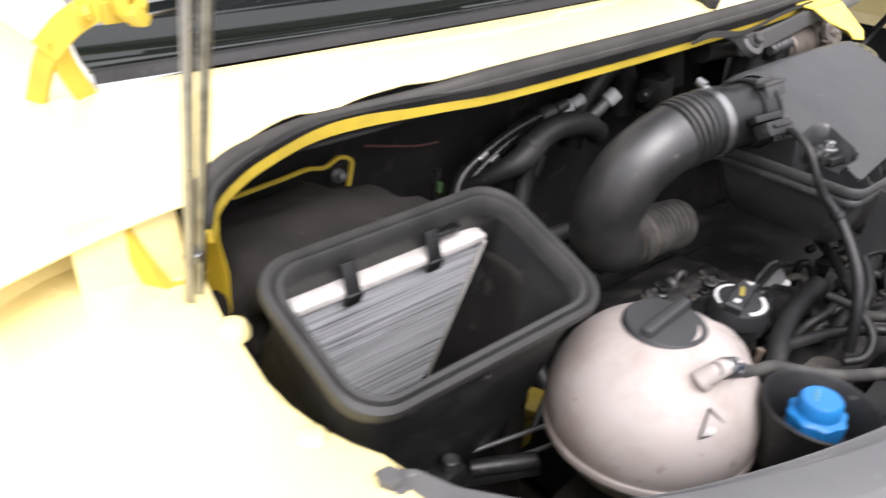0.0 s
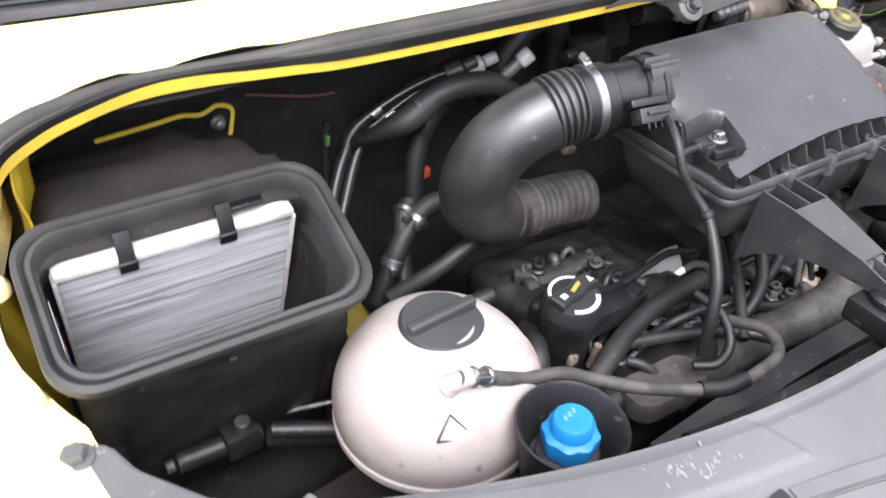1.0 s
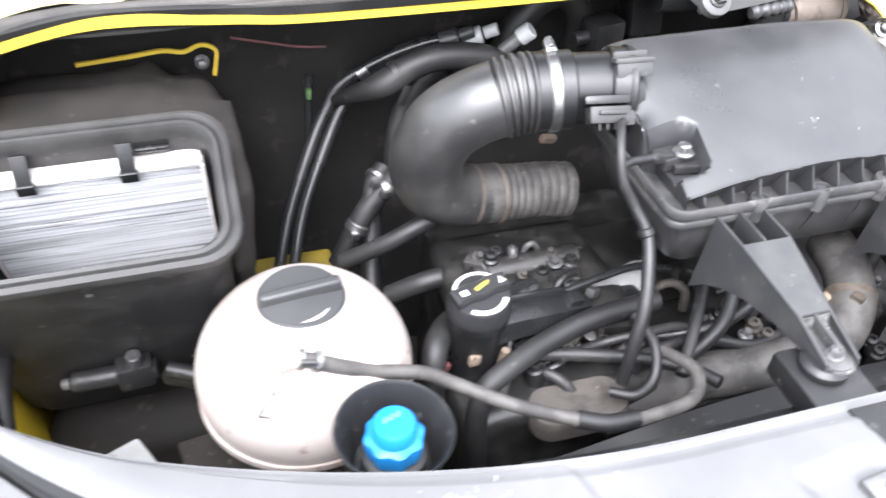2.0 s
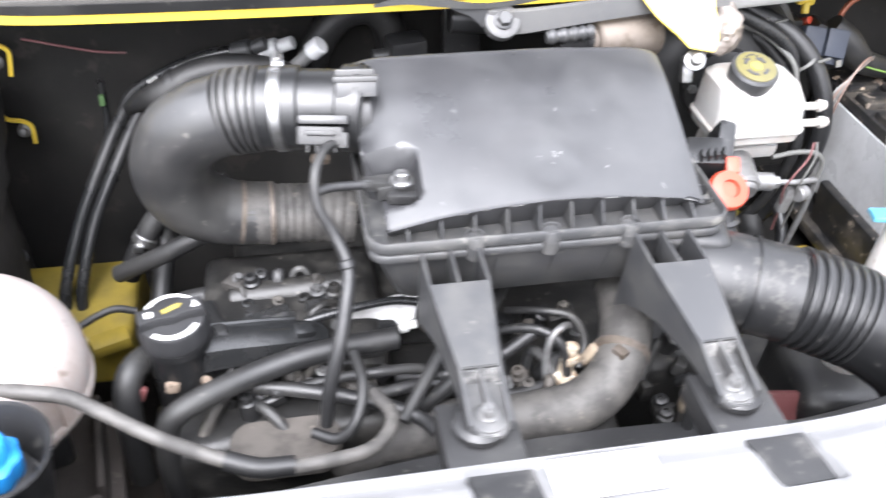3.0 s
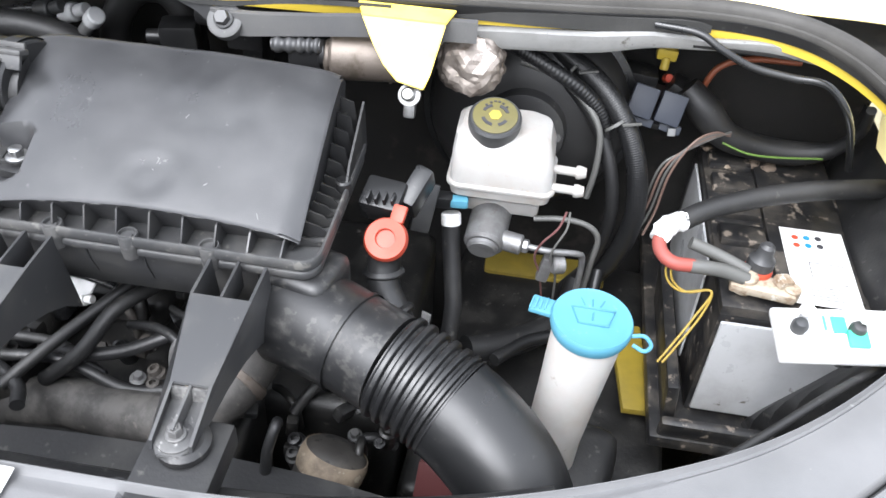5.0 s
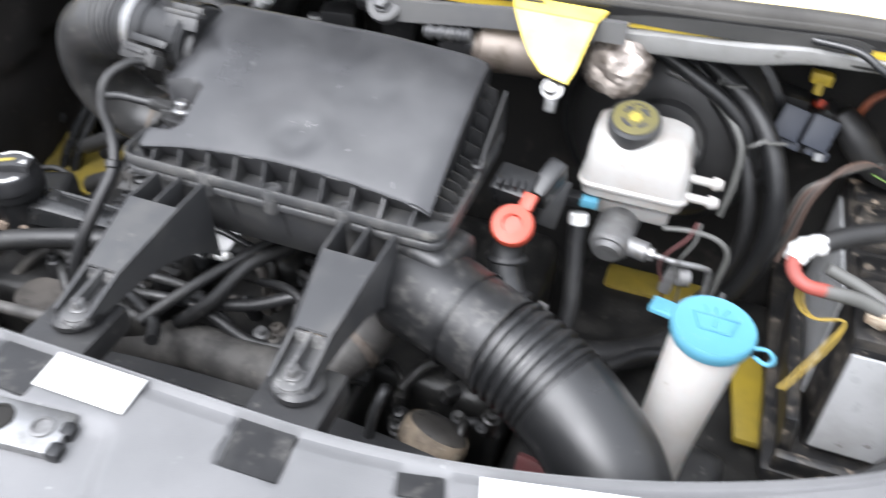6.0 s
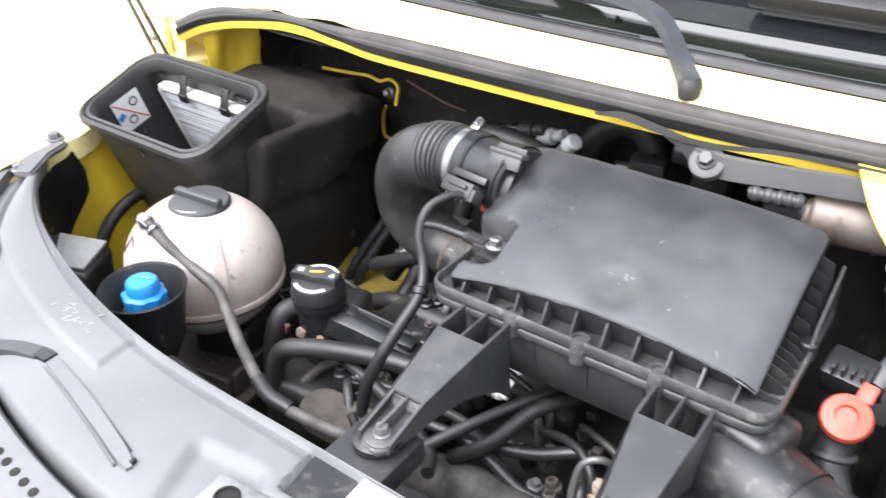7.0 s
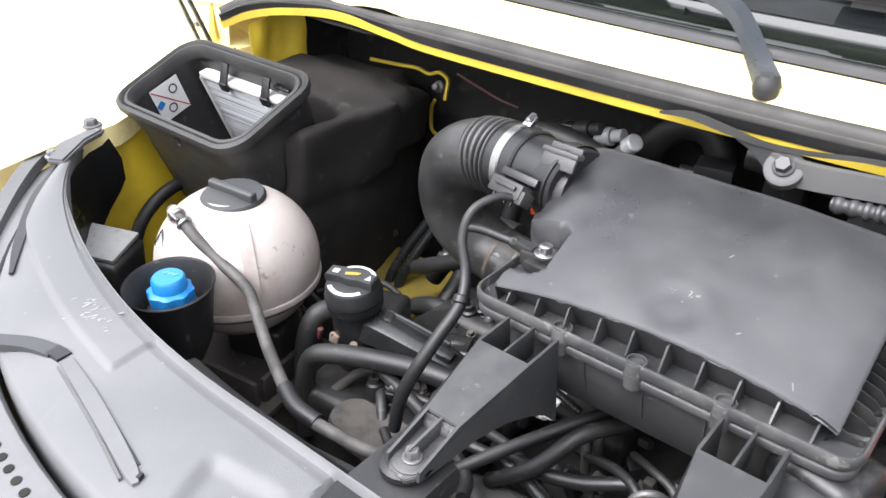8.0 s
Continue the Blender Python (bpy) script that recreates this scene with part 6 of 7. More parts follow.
# ---- pipes and hoses on the bulkhead ----
def solo_tube(name, pts, r, mat, label, cat, n=14, scale=None):
    return solo(name, tube(pts, r, n, 6, scale), mat, label, cat)


for k, off in enumerate((0.0, 0.022)):
    ac = thing("air_con_pipe", (-0.53 + off, 0.76, 0.82), "slim black air conditioning pipe on the bulkhead", "pipe", "air conditioning pipes")
    part("pipe", tube([(-0.590 + off, 0.635, 0.74), (-0.588 + off, 0.660, 0.80), (-0.558 + 0.9 * off, 0.715, 0.880), (-0.510 + off, 0.765, 0.965), (-0.484 + off, 0.783, 1.005), (-0.462 + off, 0.790, 1.036 - 0.4 * off), (-0.405 + off, 0.785, 1.070 - 0.3 * off), (-0.345 + off, 0.778, 1.092), (-0.29 + off, 0.772, 1.10)], 0.0085, 14, 6), "trim", ac)
    part("band", tube([(-0.438 + off, 0.788, 1.050 - 0.4 * off), (-0.425 + off, 0.787, 1.058 - 0.4 * off)], 0.0095, 12, 3), "steel", ac)
    part("end_fitting", join(rod((-0.325 + 0.035 * k, 0.777, 1.092), (-0.300 + 0.035 * k, 0.772, 1.100), 0.0135), rod((-0.298 + 0.035 * k, 0.770, 1.102), (-0.280 + 0.035 * k, 0.765, 1.110), 0.009)), "batbox" if k else "cap_grey", ac)
port = thing("service_port", (-0.225, 0.74, 1.10), "grey capped air conditioning service port", "valve")
part("stem", rod((-0.245, 0.745, 1.085), (-0.222, 0.735, 1.110), 0.009), "alu", port)
part("cap", rod((-0.224, 0.736, 1.108), (-0.210, 0.730, 1.122), 0.0125, 18), "batbox", port)
solo_tube("heater_hose", [(-0.472, 0.780, 1.018), (-0.448, 0.745, 1.045), (-0.415, 0.725, 1.067), (-0.375, 0.728, 1.088), (-0.33, 0.730, 1.095), (-0.275, 0.733, 1.085), (-0.235, 0.738, 1.06)], 0.0185, "rubber", "thick black rubber heater hose on the bulkhead", "hose", scale=[0.45, 0.7, 1, 1, 1, 1, 1])
solo("hose_clip", join(rod((-0.404, 0.7265, 1.076), (-0.392, 0.727, 1.082), 0.0197), box((-0.392, 0.712, 1.055), (0.010, 0.008, 0.030), (0, 20, 0), 0.002)), "rubber", "black clip round the heater hose", "clip")
solo_tube("heater_hose", [(-0.235, 0.79, 1.02), (-0.215, 0.785, 1.09), (-0.18, 0.785, 1.135), (-0.14, 0.79, 1.14), (-0.115, 0.79, 1.11), (-0.11, 0.79, 1.05)], 0.021, "rubber", "looped black rubber hose behind the airbox", "hose")
solo_tube("heater_hose", [(-0.405, 0.72, 0.90), (-0.398, 0.735, 0.96), (-0.385, 0.745, 1.01), (-0.36, 0.75, 1.05), (-0.33, 0.75, 1.07)], 0.0145, "rubber", "thin black rubber heater hose", "hose")
tee = thing("hose_tee", (-0.44, 0.69, 0.90), "bright metal clamps on a black hose tee", "hose tee")
part("branch", tube([(-0.50, 0.66, 0.82), (-0.462, 0.675, 0.885), (-0.435, 0.685, 0.915), (-0.40, 0.69, 0.94), (-0.35, 0.68, 0.95)], 0.0155, 14, 6), "rubber", tee)
part("stub", tube([(-0.445, 0.682, 0.905), (-0.435, 0.70, 0.93), (-0.42, 0.712, 0.94)], 0.0145, 14, 5), "rubber", tee)
for a, b in (((-0.472, 0.671, 0.868), (-0.464, 0.674, 0.881)), ((-0.425, 0.6865, 0.922), (-0.415, 0.6885, 0.930)), ((-0.435, 0.700, 0.930), (-0.428, 0.706, 0.935))):
    part("clamp", join(rod(a, b, 0.0175, 18), box(V(*a) + V(-0.004, -0.018, 0.006), (0.014, 0.010, 0.010), (0, 20, 20), 0.002)), "steel", tee)
solo_tube("drain_hose", [(-0.438, 0.700, 0.895), (-0.444, 0.690, 0.865), (-0.455, 0.650, 0.812), (-0.462, 0.600, 0.77), (-0.462, 0.56, 0.72)], 0.0150, "rubber", "black rubber hose hanging beside the strut tower", "hose")
solo("red_clip", box((-0.370, 0.752, 0.955), (0.014, 0.012, 0.016), (0, 0, 10), 0.003), "red", "small bright red plastic clip behind the hoses", "clip")
solo_tube("thin_wire", [(-0.60, 0.84, 1.096), (-0.555, 0.84, 1.084), (-0.51, 0.838, 1.074), (-0.472, 0.838, 1.070)], 0.0018, "maroon", "thin red-brown wire on the bulkhead felt", "wire", 8)
solo_tube("thin_wire", [(-0.505, 0.80, 1.05), (-0.508, 0.80, 1.0), (-0.512, 0.79, 0.95), (-0.515, 0.78, 0.90)], 0.0055, "trim", "slim black brake pipe on the bulkhead", "pipe", 10)
solo("green_tag", box((-0.507, 0.792, 1.025), (0.007, 0.007, 0.016), (0, 3, 0), 0.002), "green_tag", "small green tag on a bulkhead pipe", "tag")
solo_tube("ground_wire", [(-0.60, 0.50, 0.83), (-0.55, 0.52, 0.855), (-0.50, 0.54, 0.87), (-0.47, 0.545, 0.86)], 0.005, "rubber", "thin black wire over the yellow panel", "wire", 10)
plug = thing("solenoid_valve", (-0.10, 0.72, 1.04), "black vacuum valve on the bulkhead", "valve")
part("body", join(box((-0.10, 0.735, 1.10), (0.05, 0.04, 0.05), (0, 0, 12), 0.008), rod((-0.145, 0.73, 1.10), (-0.12, 0.735, 1.10), 0.010)), "black", plug)
part("post", join(box((-0.02, 0.80, 1.10), (0.03, 0.05, 0.14), (0, 0, 0), 0.006), box((-0.02, 0.77, 1.13), (0.05, 0.02, 0.10), (-10, 0, 0), 0.004)), "black_dusty", plug)

# ---- wiper linkage below the cowl ----
link = thing("wiper_linkage", (0.15, 0.66, 1.14), "grey cast wiper linkage bar with its motor", "wiper linkage")
part("bar", sweep([(-0.012, 0.653, 1.178), (0.030, 0.648, 1.180), (0.10, 0.646, 1.188), (0.20, 0.650, 1.197), (0.30, 0.658, 1.198)], [(-0.005, -0.014), (0.005, -0.014), (0.005, 0.014), (-0.005, 0.014)], 6, [1.15, 1.0, 0.9, 0.9, 0.9]), "bracket_grey", link)
part("pivot_eye", lathe([(0.021, -0.006), (0.021, 0.006), (0.018, 0.008)], (0.004, 0.648, 1.179), (0, -0.72, 0.69), 28), "bracket_grey", link)
part("pivot_bolt", bolt((0.004, 0.642, 1.185), (0, -0.72, 0.69), 0.0095, 0.009, 1.25), "leg", link)
part("foot", plate([(-0.078, 0.656, 1.204), (-0.020, 0.652, 1.197), (0.004, 0.650, 1.192), (-0.018, 0.650, 1.172), (-0.034, 0.652, 1.186)], 0.004, 0.001), "leg", link)
part("drain_strip", sweep([(-0.150, 0.655, 1.203), (-0.111, 0.652, 1.210), (-0.066, 0.651, 1.205), (-0.024, 0.651, 1.200), (0.022, 0.651, 1.203), (0.075, 0.652, 1.211), (0.132, 0.654, 1.215), (0.20, 0.658, 1.216)], [(-0.004, -0.006), (0.004, -0.006), (0.003, 0.006), (-0.003, 0.006)], 6, [0.25, 0.7, 0.7, 0.5, 0.42, 0.42, 0.42, 0.4]), "seal", link, "dark grey rubber drain strip")
part("spring", bellows([(0.06, 0.642, 1.160), (0.095, 0.642, 1.163), (0.12, 0.642, 1.165)], 0.010, 5, 0.25, 18, 18), "leg", link)
part("motor", join(rod((0.128, 0.656, 1.146), (0.214, 0.664, 1.149), 0.028, 30), rod((0.120, 0.655, 1.146), (0.129, 0.656, 1.146), 0.020, 24), rod((0.196, 0.662, 1.148), (0.201, 0.663, 1.148), 0.0295, 30)), "motor", link, "dull brown motor can")
part("motor_plug", join(box((0.098, 0.652, 1.148), (0.040, 0.026, 0.026), (0, 3, 5), 0.005), rod((0.112, 0.652, 1.150), (0.122, 0.654, 1.150), 0.016, 16)), "black_dusty", link, "dusty plug on the motor")
dome = bmesh.new()
bmesh.ops.create_icosphere(dome, subdivisions=4, radius=0.037)
for v in dome.verts:
    v.co *= 1.0 + 0.22 * noise.noise(v.co * 46) + 0.10 * noise.noise(v.co * 120)
    v.co.x *= 1.12
    v.co.y *= 0.6
part("gear_dome", move(dome, Matrix.Translation((0.298, 0.670, 1.152)) @ turn(-35, 0, 10)), "foil", link, "dull crumpled metal dome").data.shade_flat()
part("frame_tube", sweep([(0.25, 0.684, 1.176), (0.33, 0.686, 1.183), (0.43, 0.690, 1.188), (0.50, 0.700, 1.194), (0.56, 0.706, 1.192), (0.64, 0.706, 1.196), (0.72, 0.69, 1.19)], [(-0.008, -0.013), (0.006, -0.014), (0.010, -0.008), (0.010, 0.010), (0.004, 0.014), (-0.007, 0.013)], 6, [1, 1, 0.95, 0.7, 0.5, 0.45, 0.4]), "frame_pale", link, "pale grey cast frame arm")
part("dark_duct", tube([(-0.05, 0.70, 1.165), (0.06, 0.70, 1.16), (0.2, 0.71, 1.165)], 0.02, 14, 5), "black", link)
brk = thing("yellow_bracket", (0.225, 0.64, 1.19), "bright yellow painted sheet bracket under the cowl lip", "bracket")
part("plate", join(plate([(0.170, 0.640, 1.210), (0.188, 0.615, 1.190), (0.205, 0.590, 1.180), (0.221, 0.584, 1.165), (0.252, 0.580, 1.160), (0.258, 0.588, 1.174), (0.262, 0.615, 1.192), (0.266, 0.640, 1.210)], 0.003, 0.0008),
                   plate([(0.170, 0.640, 1.210), (0.266, 0.640, 1.210), (0.274, 0.668, 1.214), (0.160, 0.666, 1.214)], 0.003, 0.0008)), "bracket_yellow", brk)
part("tip_clip", join(lathe([(0.013, -0.004), (0.013, 0.0), (0.008, 0.001), (0.008, 0.007), (0.006, 0.009)], (0.235, 0.588, 1.148), (-0.1, -0.8, 0.6), 18), box((0.234, 0.602, 1.128), (0.014, 0.012, 0.034), (-20, 0, 0), 0.004)), "steel", brk)
solo("yellow_tab", join(box((0.546, 0.853, 1.100), (0.028, 0.016, 0.016), (0, 4, 0), 0.003), rod((0.546, 0.848, 1.096), (0.545, 0.842, 1.080), 0.006)), "yellow_shaded", "small yellow painted stud on the bulkhead", "stud")

# ---- brakes: booster, cylinder, reservoir ----
boost = thing("brake_booster", (0.365, 0.80, 0.88), "large round black brake booster on the bulkhead", "brake booster")
BA = V(-0.05, -1, 0.12).normalized()
part("drum", lathe([(0.142, 0.0), (0.145, 0.02), (0.143, 0.05), (0.140, 0.068), (0.128, 0.09), (0.095, 0.112), (0.06, 0.118), (0.0, 0.119)], (0.372, 0.858, 1.010), BA, 56), "booster", boost)
part("crimp_band", lathe([(0.143, 0.050), (0.150, 0.053), (0.1505, 0.062), (0.141, 0.066)], (0.372, 0.858, 1.010), BA, 56, False), "black", boost)
part("hub", lathe([(0.058, 0.116), (0.055, 0.135), (0.040, 0.138), (0.0, 0.139)], (0.372, 0.858, 1.010), BA, 32), "black_dusty", boost)
for sx in (-0.046, 0.046):
    part("stud", bolt((0.372 + sx - 0.006, 0.735, 1.026), BA, 0.007, 0.012), "alu", boost)
mc = thing("master_cylinder", (0.345, 0.62, 0.95), "pale grey cast brake master cylinder with pipes", "brake cylinder")
part("barrel", join(rod((0.352, 0.73, 1.012), (0.337, 0.560, 0.963), 0.0255, 28), rod((0.337, 0.562, 0.964), (0.3365, 0.553, 0.961), 0.0195, 24)), "alu", mc)
part("side_port", join(rod((0.343, 0.575, 0.968), (0.385, 0.568, 0.966), 0.013, 12), rod((0.385, 0.568, 0.966), (0.393, 0.567, 0.966), 0.009, 6)), "alu", mc)
part("saddle", box((0.349, 0.625, 0.998), (0.10, 0.05, 0.022), (10, 0, 0), 0.006), "white_plastic", mc)
part("brake_pipe", tube([(0.392, 0.567, 0.966), (0.42, 0.566, 0.964), (0.452, 0.575, 0.958), (0.462, 0.582, 0.945), (0.463, 0.584, 0.90), (0.46, 0.59, 0.82)], 0.0042, 10, 6), "alu", mc)
part("brake_pipe", tube([(0.395, 0.60, 0.985), (0.43, 0.60, 0.99), (0.462, 0.60, 0.985), (0.478, 0.60, 0.965), (0.476, 0.60, 0.92), (0.470, 0.60, 0.82)], 0.0038, 10, 6), "wire_grey", mc)
part("pipe_nut", join(rod((0.425, 0.563, 0.945), (0.440, 0.568, 0.944), 0.012, 12), box((0.418, 0.572, 0.93), (0.016, 0.014, 0.04), (0, 10, 0), 0.004)), "alu", mc)
def slim(rows):
    return [[(0.347 + (x - 0.347) * 0.9, 0.620 + (y - 0.620) * 0.92, z) for x, y, z in row] for row in rows]


res = thing("brake_reservoir", (0.347, 0.62, 1.0), "white brake fluid reservoir with a dark printed cap", "brake reservoir")
part("body", loft(slim([rounded(0.115, 0.080, 0.012, 1.018, cx=0.349, cy=0.622), rounded(0.134, 0.092, 0.014, 1.024, cx=0.349, cy=0.620), rounded(0.138, 0.095, 0.014, 1.036, cx=0.349, cy=0.620)])), "white_plastic", res)
part("weld_flange", loft(slim([rounded(0.142, 0.099, 0.016, 1.036, cx=0.349, cy=0.620), rounded(0.146, 0.103, 0.018, 1.038, cx=0.349, cy=0.620), rounded(0.146, 0.103, 0.018, 1.041, cx=0.349, cy=0.620), rounded(0.142, 0.099, 0.016, 1.043, cx=0.349, cy=0.620)])), "white_plastic", res)
part("upper_body", loft(slim([rounded(0.138, 0.095, 0.016, 1.043, cx=0.349, cy=0.620), rounded(0.134, 0.092, 0.018, 1.078, cx=0.348, cy=0.622), rounded(0.124, 0.080, 0.020, 1.097, cx=0.345, cy=0.628), rounded(0.104, 0.060, 0.018, 1.103, cx=0.342, cy=0.632)])), "white_plastic", res)
rc, ra = V(0.333, 0.612, 1.108), V(0, -0.32, 1).normalized()
rcap = part("cap", lathe([(0.0285, -0.022), (0.0295, -0.004), (0.031, 0.002), (0.031, 0.012), (0.0285, 0.015), (0.0, 0.0155)], rc, ra, 36), "cap_grey", res, "dark cap with a yellow printed ring")
rq = Matrix.Translation(rc) @ V(0, 0, 1).rotation_difference(ra).to_matrix().to_4x4()
part("printed_disc", move(lathe([(0.0262, 0.0150), (0.0262, 0.0162), (0.025, 0.0164), (0.0, 0.0164)], (0, 0, 0), (0, 0, 1), 36), rq), "olive_print", rcap, "olive-yellow printed disc")
for a0, a1 in ((20, 75), (110, 160), (200, 262), (290, 335)):
    part("printed_arc", move(loft([[(r * math.cos(a), r * math.sin(a), z) for r, z in ((0.0125, 0.0162), (0.0125, 0.0170), (0.0165, 0.0170), (0.0165, 0.0162))] for a in [radians(a0 + (a1 - a0) * i / 8) for i in range(9)]]), rq), "dark_mark", rcap)
part("hex_centre", move(lathe([(0.0078, 0.0162), (0.0078, 0.0172), (0.0, 0.0173)], (0, 0, 0), (0, 0, 1), 6), rq), "yellow_mark", rcap)
for k in range(6):
    part("tiny_print", move(box((-0.012 + 0.0048 * k, 0.0205 - 0.0011 * (k - 2.5) ** 2, 0.0168), (0.003, 0.0022, 0.0008), (0, 0, 20 - 8 * k), 0), rq), "dark_mark", rcap)
for yy, zz in ((0.606, 1.060), (0.592, 1.043)):
    part("spigot", join(rod((0.405, yy, zz), (0.438, yy - 0.004, zz + 0.002), 0.0055), lathe([(0.008, 0), (0.0085, 0.004), (0.006, 0.012)], (0.436, yy - 0.004, zz + 0.002), (1, -0.1, 0.1), 14)), "white_plastic", res)
sens = thing("level_sensor", (0.29, 0.58, 0.98), "small black plug with a bright blue lock", "plug")
part("plug", box((0.281, 0.578, 1.013), (0.026, 0.018, 0.016), (0, 0, 5), 0.003), "black", sens)
part("blue_lock", box((0.302, 0.577, 1.014), (0.022, 0.014, 0.012), (0, 0, 5), 0.003), "cyan", sens)
vac = thing("vacuum_hose", (0.305, 0.52, 0.90), "black rubber vacuum hose with a white end collar", "hose")
part("hose", tube([(0.293, 0.577, 0.985), (0.297, 0.565, 0.955), (0.304, 0.545, 0.915), (0.309, 0.525, 0.88), (0.305, 0.50, 0.84), (0.28, 0.48, 0.80)], 0.0115, 16, 6), "black_dusty", vac)
part("collar", rod((0.2925, 0.580, 0.993), (0.2945, 0.574, 0.978), 0.0125, 18), "label", vac)
solo("sensor_paddle", box((0.263, 0.556, 1.015), (0.024, 0.008, 0.062), (-25, 14, 10), 0.003), "black_dusty", "flat grey plastic tag beside the brake cylinder", "tag")

for k in range(2):
    solo_tube("sensor_wire", [(0.432 + 0.004 * k, 0.575, 1.022), (0.425 + 0.010 * k, 0.566, 1.002), (0.408 + 0.016 * k, 0.560, 0.980 - 0.004 * k), (0.402 + 0.020 * k, 0.562, 0.955), (0.412 + 0.02 * k, 0.57, 0.92), (0.42 + 0.015 * k, 0.58, 0.87)], 0.0015, ("maroon", "wire_grey", "wire_brown")[k], "thin sensor wire hanging by the brake cylinder", "wire", 7)
# ---- red capped dipstick filler ----
redf = thing("red_filler", (0.245, 0.42, 0.94), "red plastic cap on a black ribbed filler pipe", "filler cap")
ka = V(0.0, -0.62, 0.78).normalized()
part("cap", join(lathe([(0.019, -0.010), (0.0235, -0.006), (0.0245, 0.0), (0.022, 0.006), (0.011, 0.008), (0.010, 0.003), (0.0, 0.003)], (0.238, 0.447, 1.053), ka, 28),
                 box((0.248, 0.468, 1.073), (0.016, 0.020, 0.008), (38, 0, -12), 0.003)), "red", redf)
part("pipe", tube([(0.238, 0.452, 1.046), (0.236, 0.447, 1.022), (0.240, 0.430, 0.995), (0.258, 0.412, 0.97), (0.272, 0.40, 0.94), (0.27, 0.395, 0.88)], 0.0185, 20, 6), "black", redf)
for a, b in (((0.236, 0.444, 1.014), (0.237, 0.441, 1.006)), ((0.252, 0.417, 0.978), (0.258, 0.412, 0.971)), ((0.268, 0.403, 0.952), (0.271, 0.401, 0.943))):
    part("ring", rod(a, b, 0.0235, 22, 0.15), "black", redf)
part("metal_tab", plate([(0.285, 0.415, 0.985), (0.296, 0.41, 0.985), (0.292, 0.398, 0.95), (0.284, 0.398, 0.95)], 0.003, 0.0008), "alu", redf)
conn = thing("connector_block", (0.235, 0.50, 1.04), "black ribbed connector block behind the airbox", "connector")
part("body", box((0.226, 0.497, 1.066), (0.046, 0.040, 0.034), (20, 0, -10), 0.005), "black", conn)
for k in range(4):
    part("rib", box((0.213 + 0.009 * k, 0.482, 1.076), (0.003, 0.012, 0.026), (20, 0, -10), 0.0008), "black", conn)
part("cover", box((0.258, 0.520, 1.066), (0.022, 0.050, 0.044), (30, 10, -18), 0.006), "black", conn)

# ---- washer reservoir neck ----
wash = thing("washer_reservoir", (0.45, 0.39, 0.72), "tall white washer filler neck with a blue lid", "washer reservoir")
wc = V(0.463, 0.386, 1.036)
wn_rows = []
for f, r in ((0.0, 0.0365), (0.04, 0.037), (0.15, 0.0365), (0.5, 0.0335), (0.8, 0.032), (1.0, 0.034), (1.02, 0.06)):
    c = wc.lerp(V(0.447, 0.385, 0.79), f)
    wn_rows.append([(c.x + r * math.cos(a), c.y + r * 0.92 * math.sin(a), c.z) for a in [2 * math.pi * i / 36 for i in range(36)]])
part("neck", loft(wn_rows), "neck_white", wash)
part("body", box((0.45, 0.38, 0.70), (0.16, 0.16, 0.20), (0, 0, -10), 0.03, 3), "black_dusty", wash)
wa = V(0.03, -0.02, 1).normalized()
wcap = part("lid", lathe([(0.0365, -0.012), (0.040, -0.010), (0.0418, -0.004), (0.0422, 0.003), (0.0405, 0.0065), (0.0378, 0.0055), (0.0, 0.0058)], wc, wa, 48), "cyan", wash, "bright blue flip lid")
part("pull_tab", join(box(wc + V(-0.050, 0.012, 0.0), (0.026, 0.022, 0.006), (0, 0, -12), 0.002), *[box(wc + V(-0.047 - 0.005 * k, 0.012, 0.004), (0.0018, 0.017, 0.002), (0, 0, -12), 0.0005) for k in range(4)]), "cyan", wcap)
part("hinge_ring", sweep([wc + V(0.040, -0.012, 0), wc + V(0.053, -0.010, 0), wc + V(0.059, -0.021, 0), wc + V(0.052, -0.030, 0), wc + V(0.041, -0.024, 0)], disc_outline(0.0022, 8), 5), "cyan", wcap)
icon = [(-0.022, 0.012), (0.022, 0.012), (0.015, -0.010), (-0.015, -0.010), (-0.022, 0.012)]
part("screen_icon", sweep([wc + V(x + 0.001, y, 0.0065) for x, y in icon], disc_outline(0.0011, 6), smooth=False), "cyan_dark", wcap)
part("spray_icon", join(*[rod(wc + V(-0.008 + 0.008 * k, 0.016, 0.006), wc + V(-0.012 + 0.012 * k, 0.026, 0.006), 0.001, 6) for k in range(3)], rod(wc + V(0.0, -0.004, 0.006), wc + V(0.001, 0.007, 0.006), 0.001, 6)), "cyan_dark", wcap)

# ---- battery ----
bat = thing("battery", (0.712, 0.687, 0.77), "black starter battery with dirty terminals and grey front", "battery")
part("case", box((0.712, 0.687, 0.862), (0.174, 0.350, 0.185), (0, 0, 0), 0.006), "battery", bat)
part("lid", join(box((0.712, 0.687, 0.958), (0.176, 0.352, 0.016), (0, 0, 0), 0.004), box((0.742, 0.69, 0.968), (0.100, 0.30, 0.010), (0, 0, 0), 0.003)), "battery", bat)
for k in range(4):
    part("cell_rib", box((0.660, 0.64 + 0.055 * k, 0.970), (0.058, 0.036, 0.012), (0, 0, 0), 0.004), "battery", bat)
part("front_sheet", plate([(0.628, 0.508, 0.945), (0.630, 0.506, 0.785), (0.797, 0.506, 0.785), (0.797, 0.508, 0.945)], 0.004, 0.001), "batbox", bat, "plain grey front face")
part("side_sheet", plate([(0.622, 0.600, 0.95), (0.622, 0.585, 0.79), (0.622, 0.82, 0.79), (0.622, 0.82, 0.95)], -0.003, 0.001), "batbox", bat)
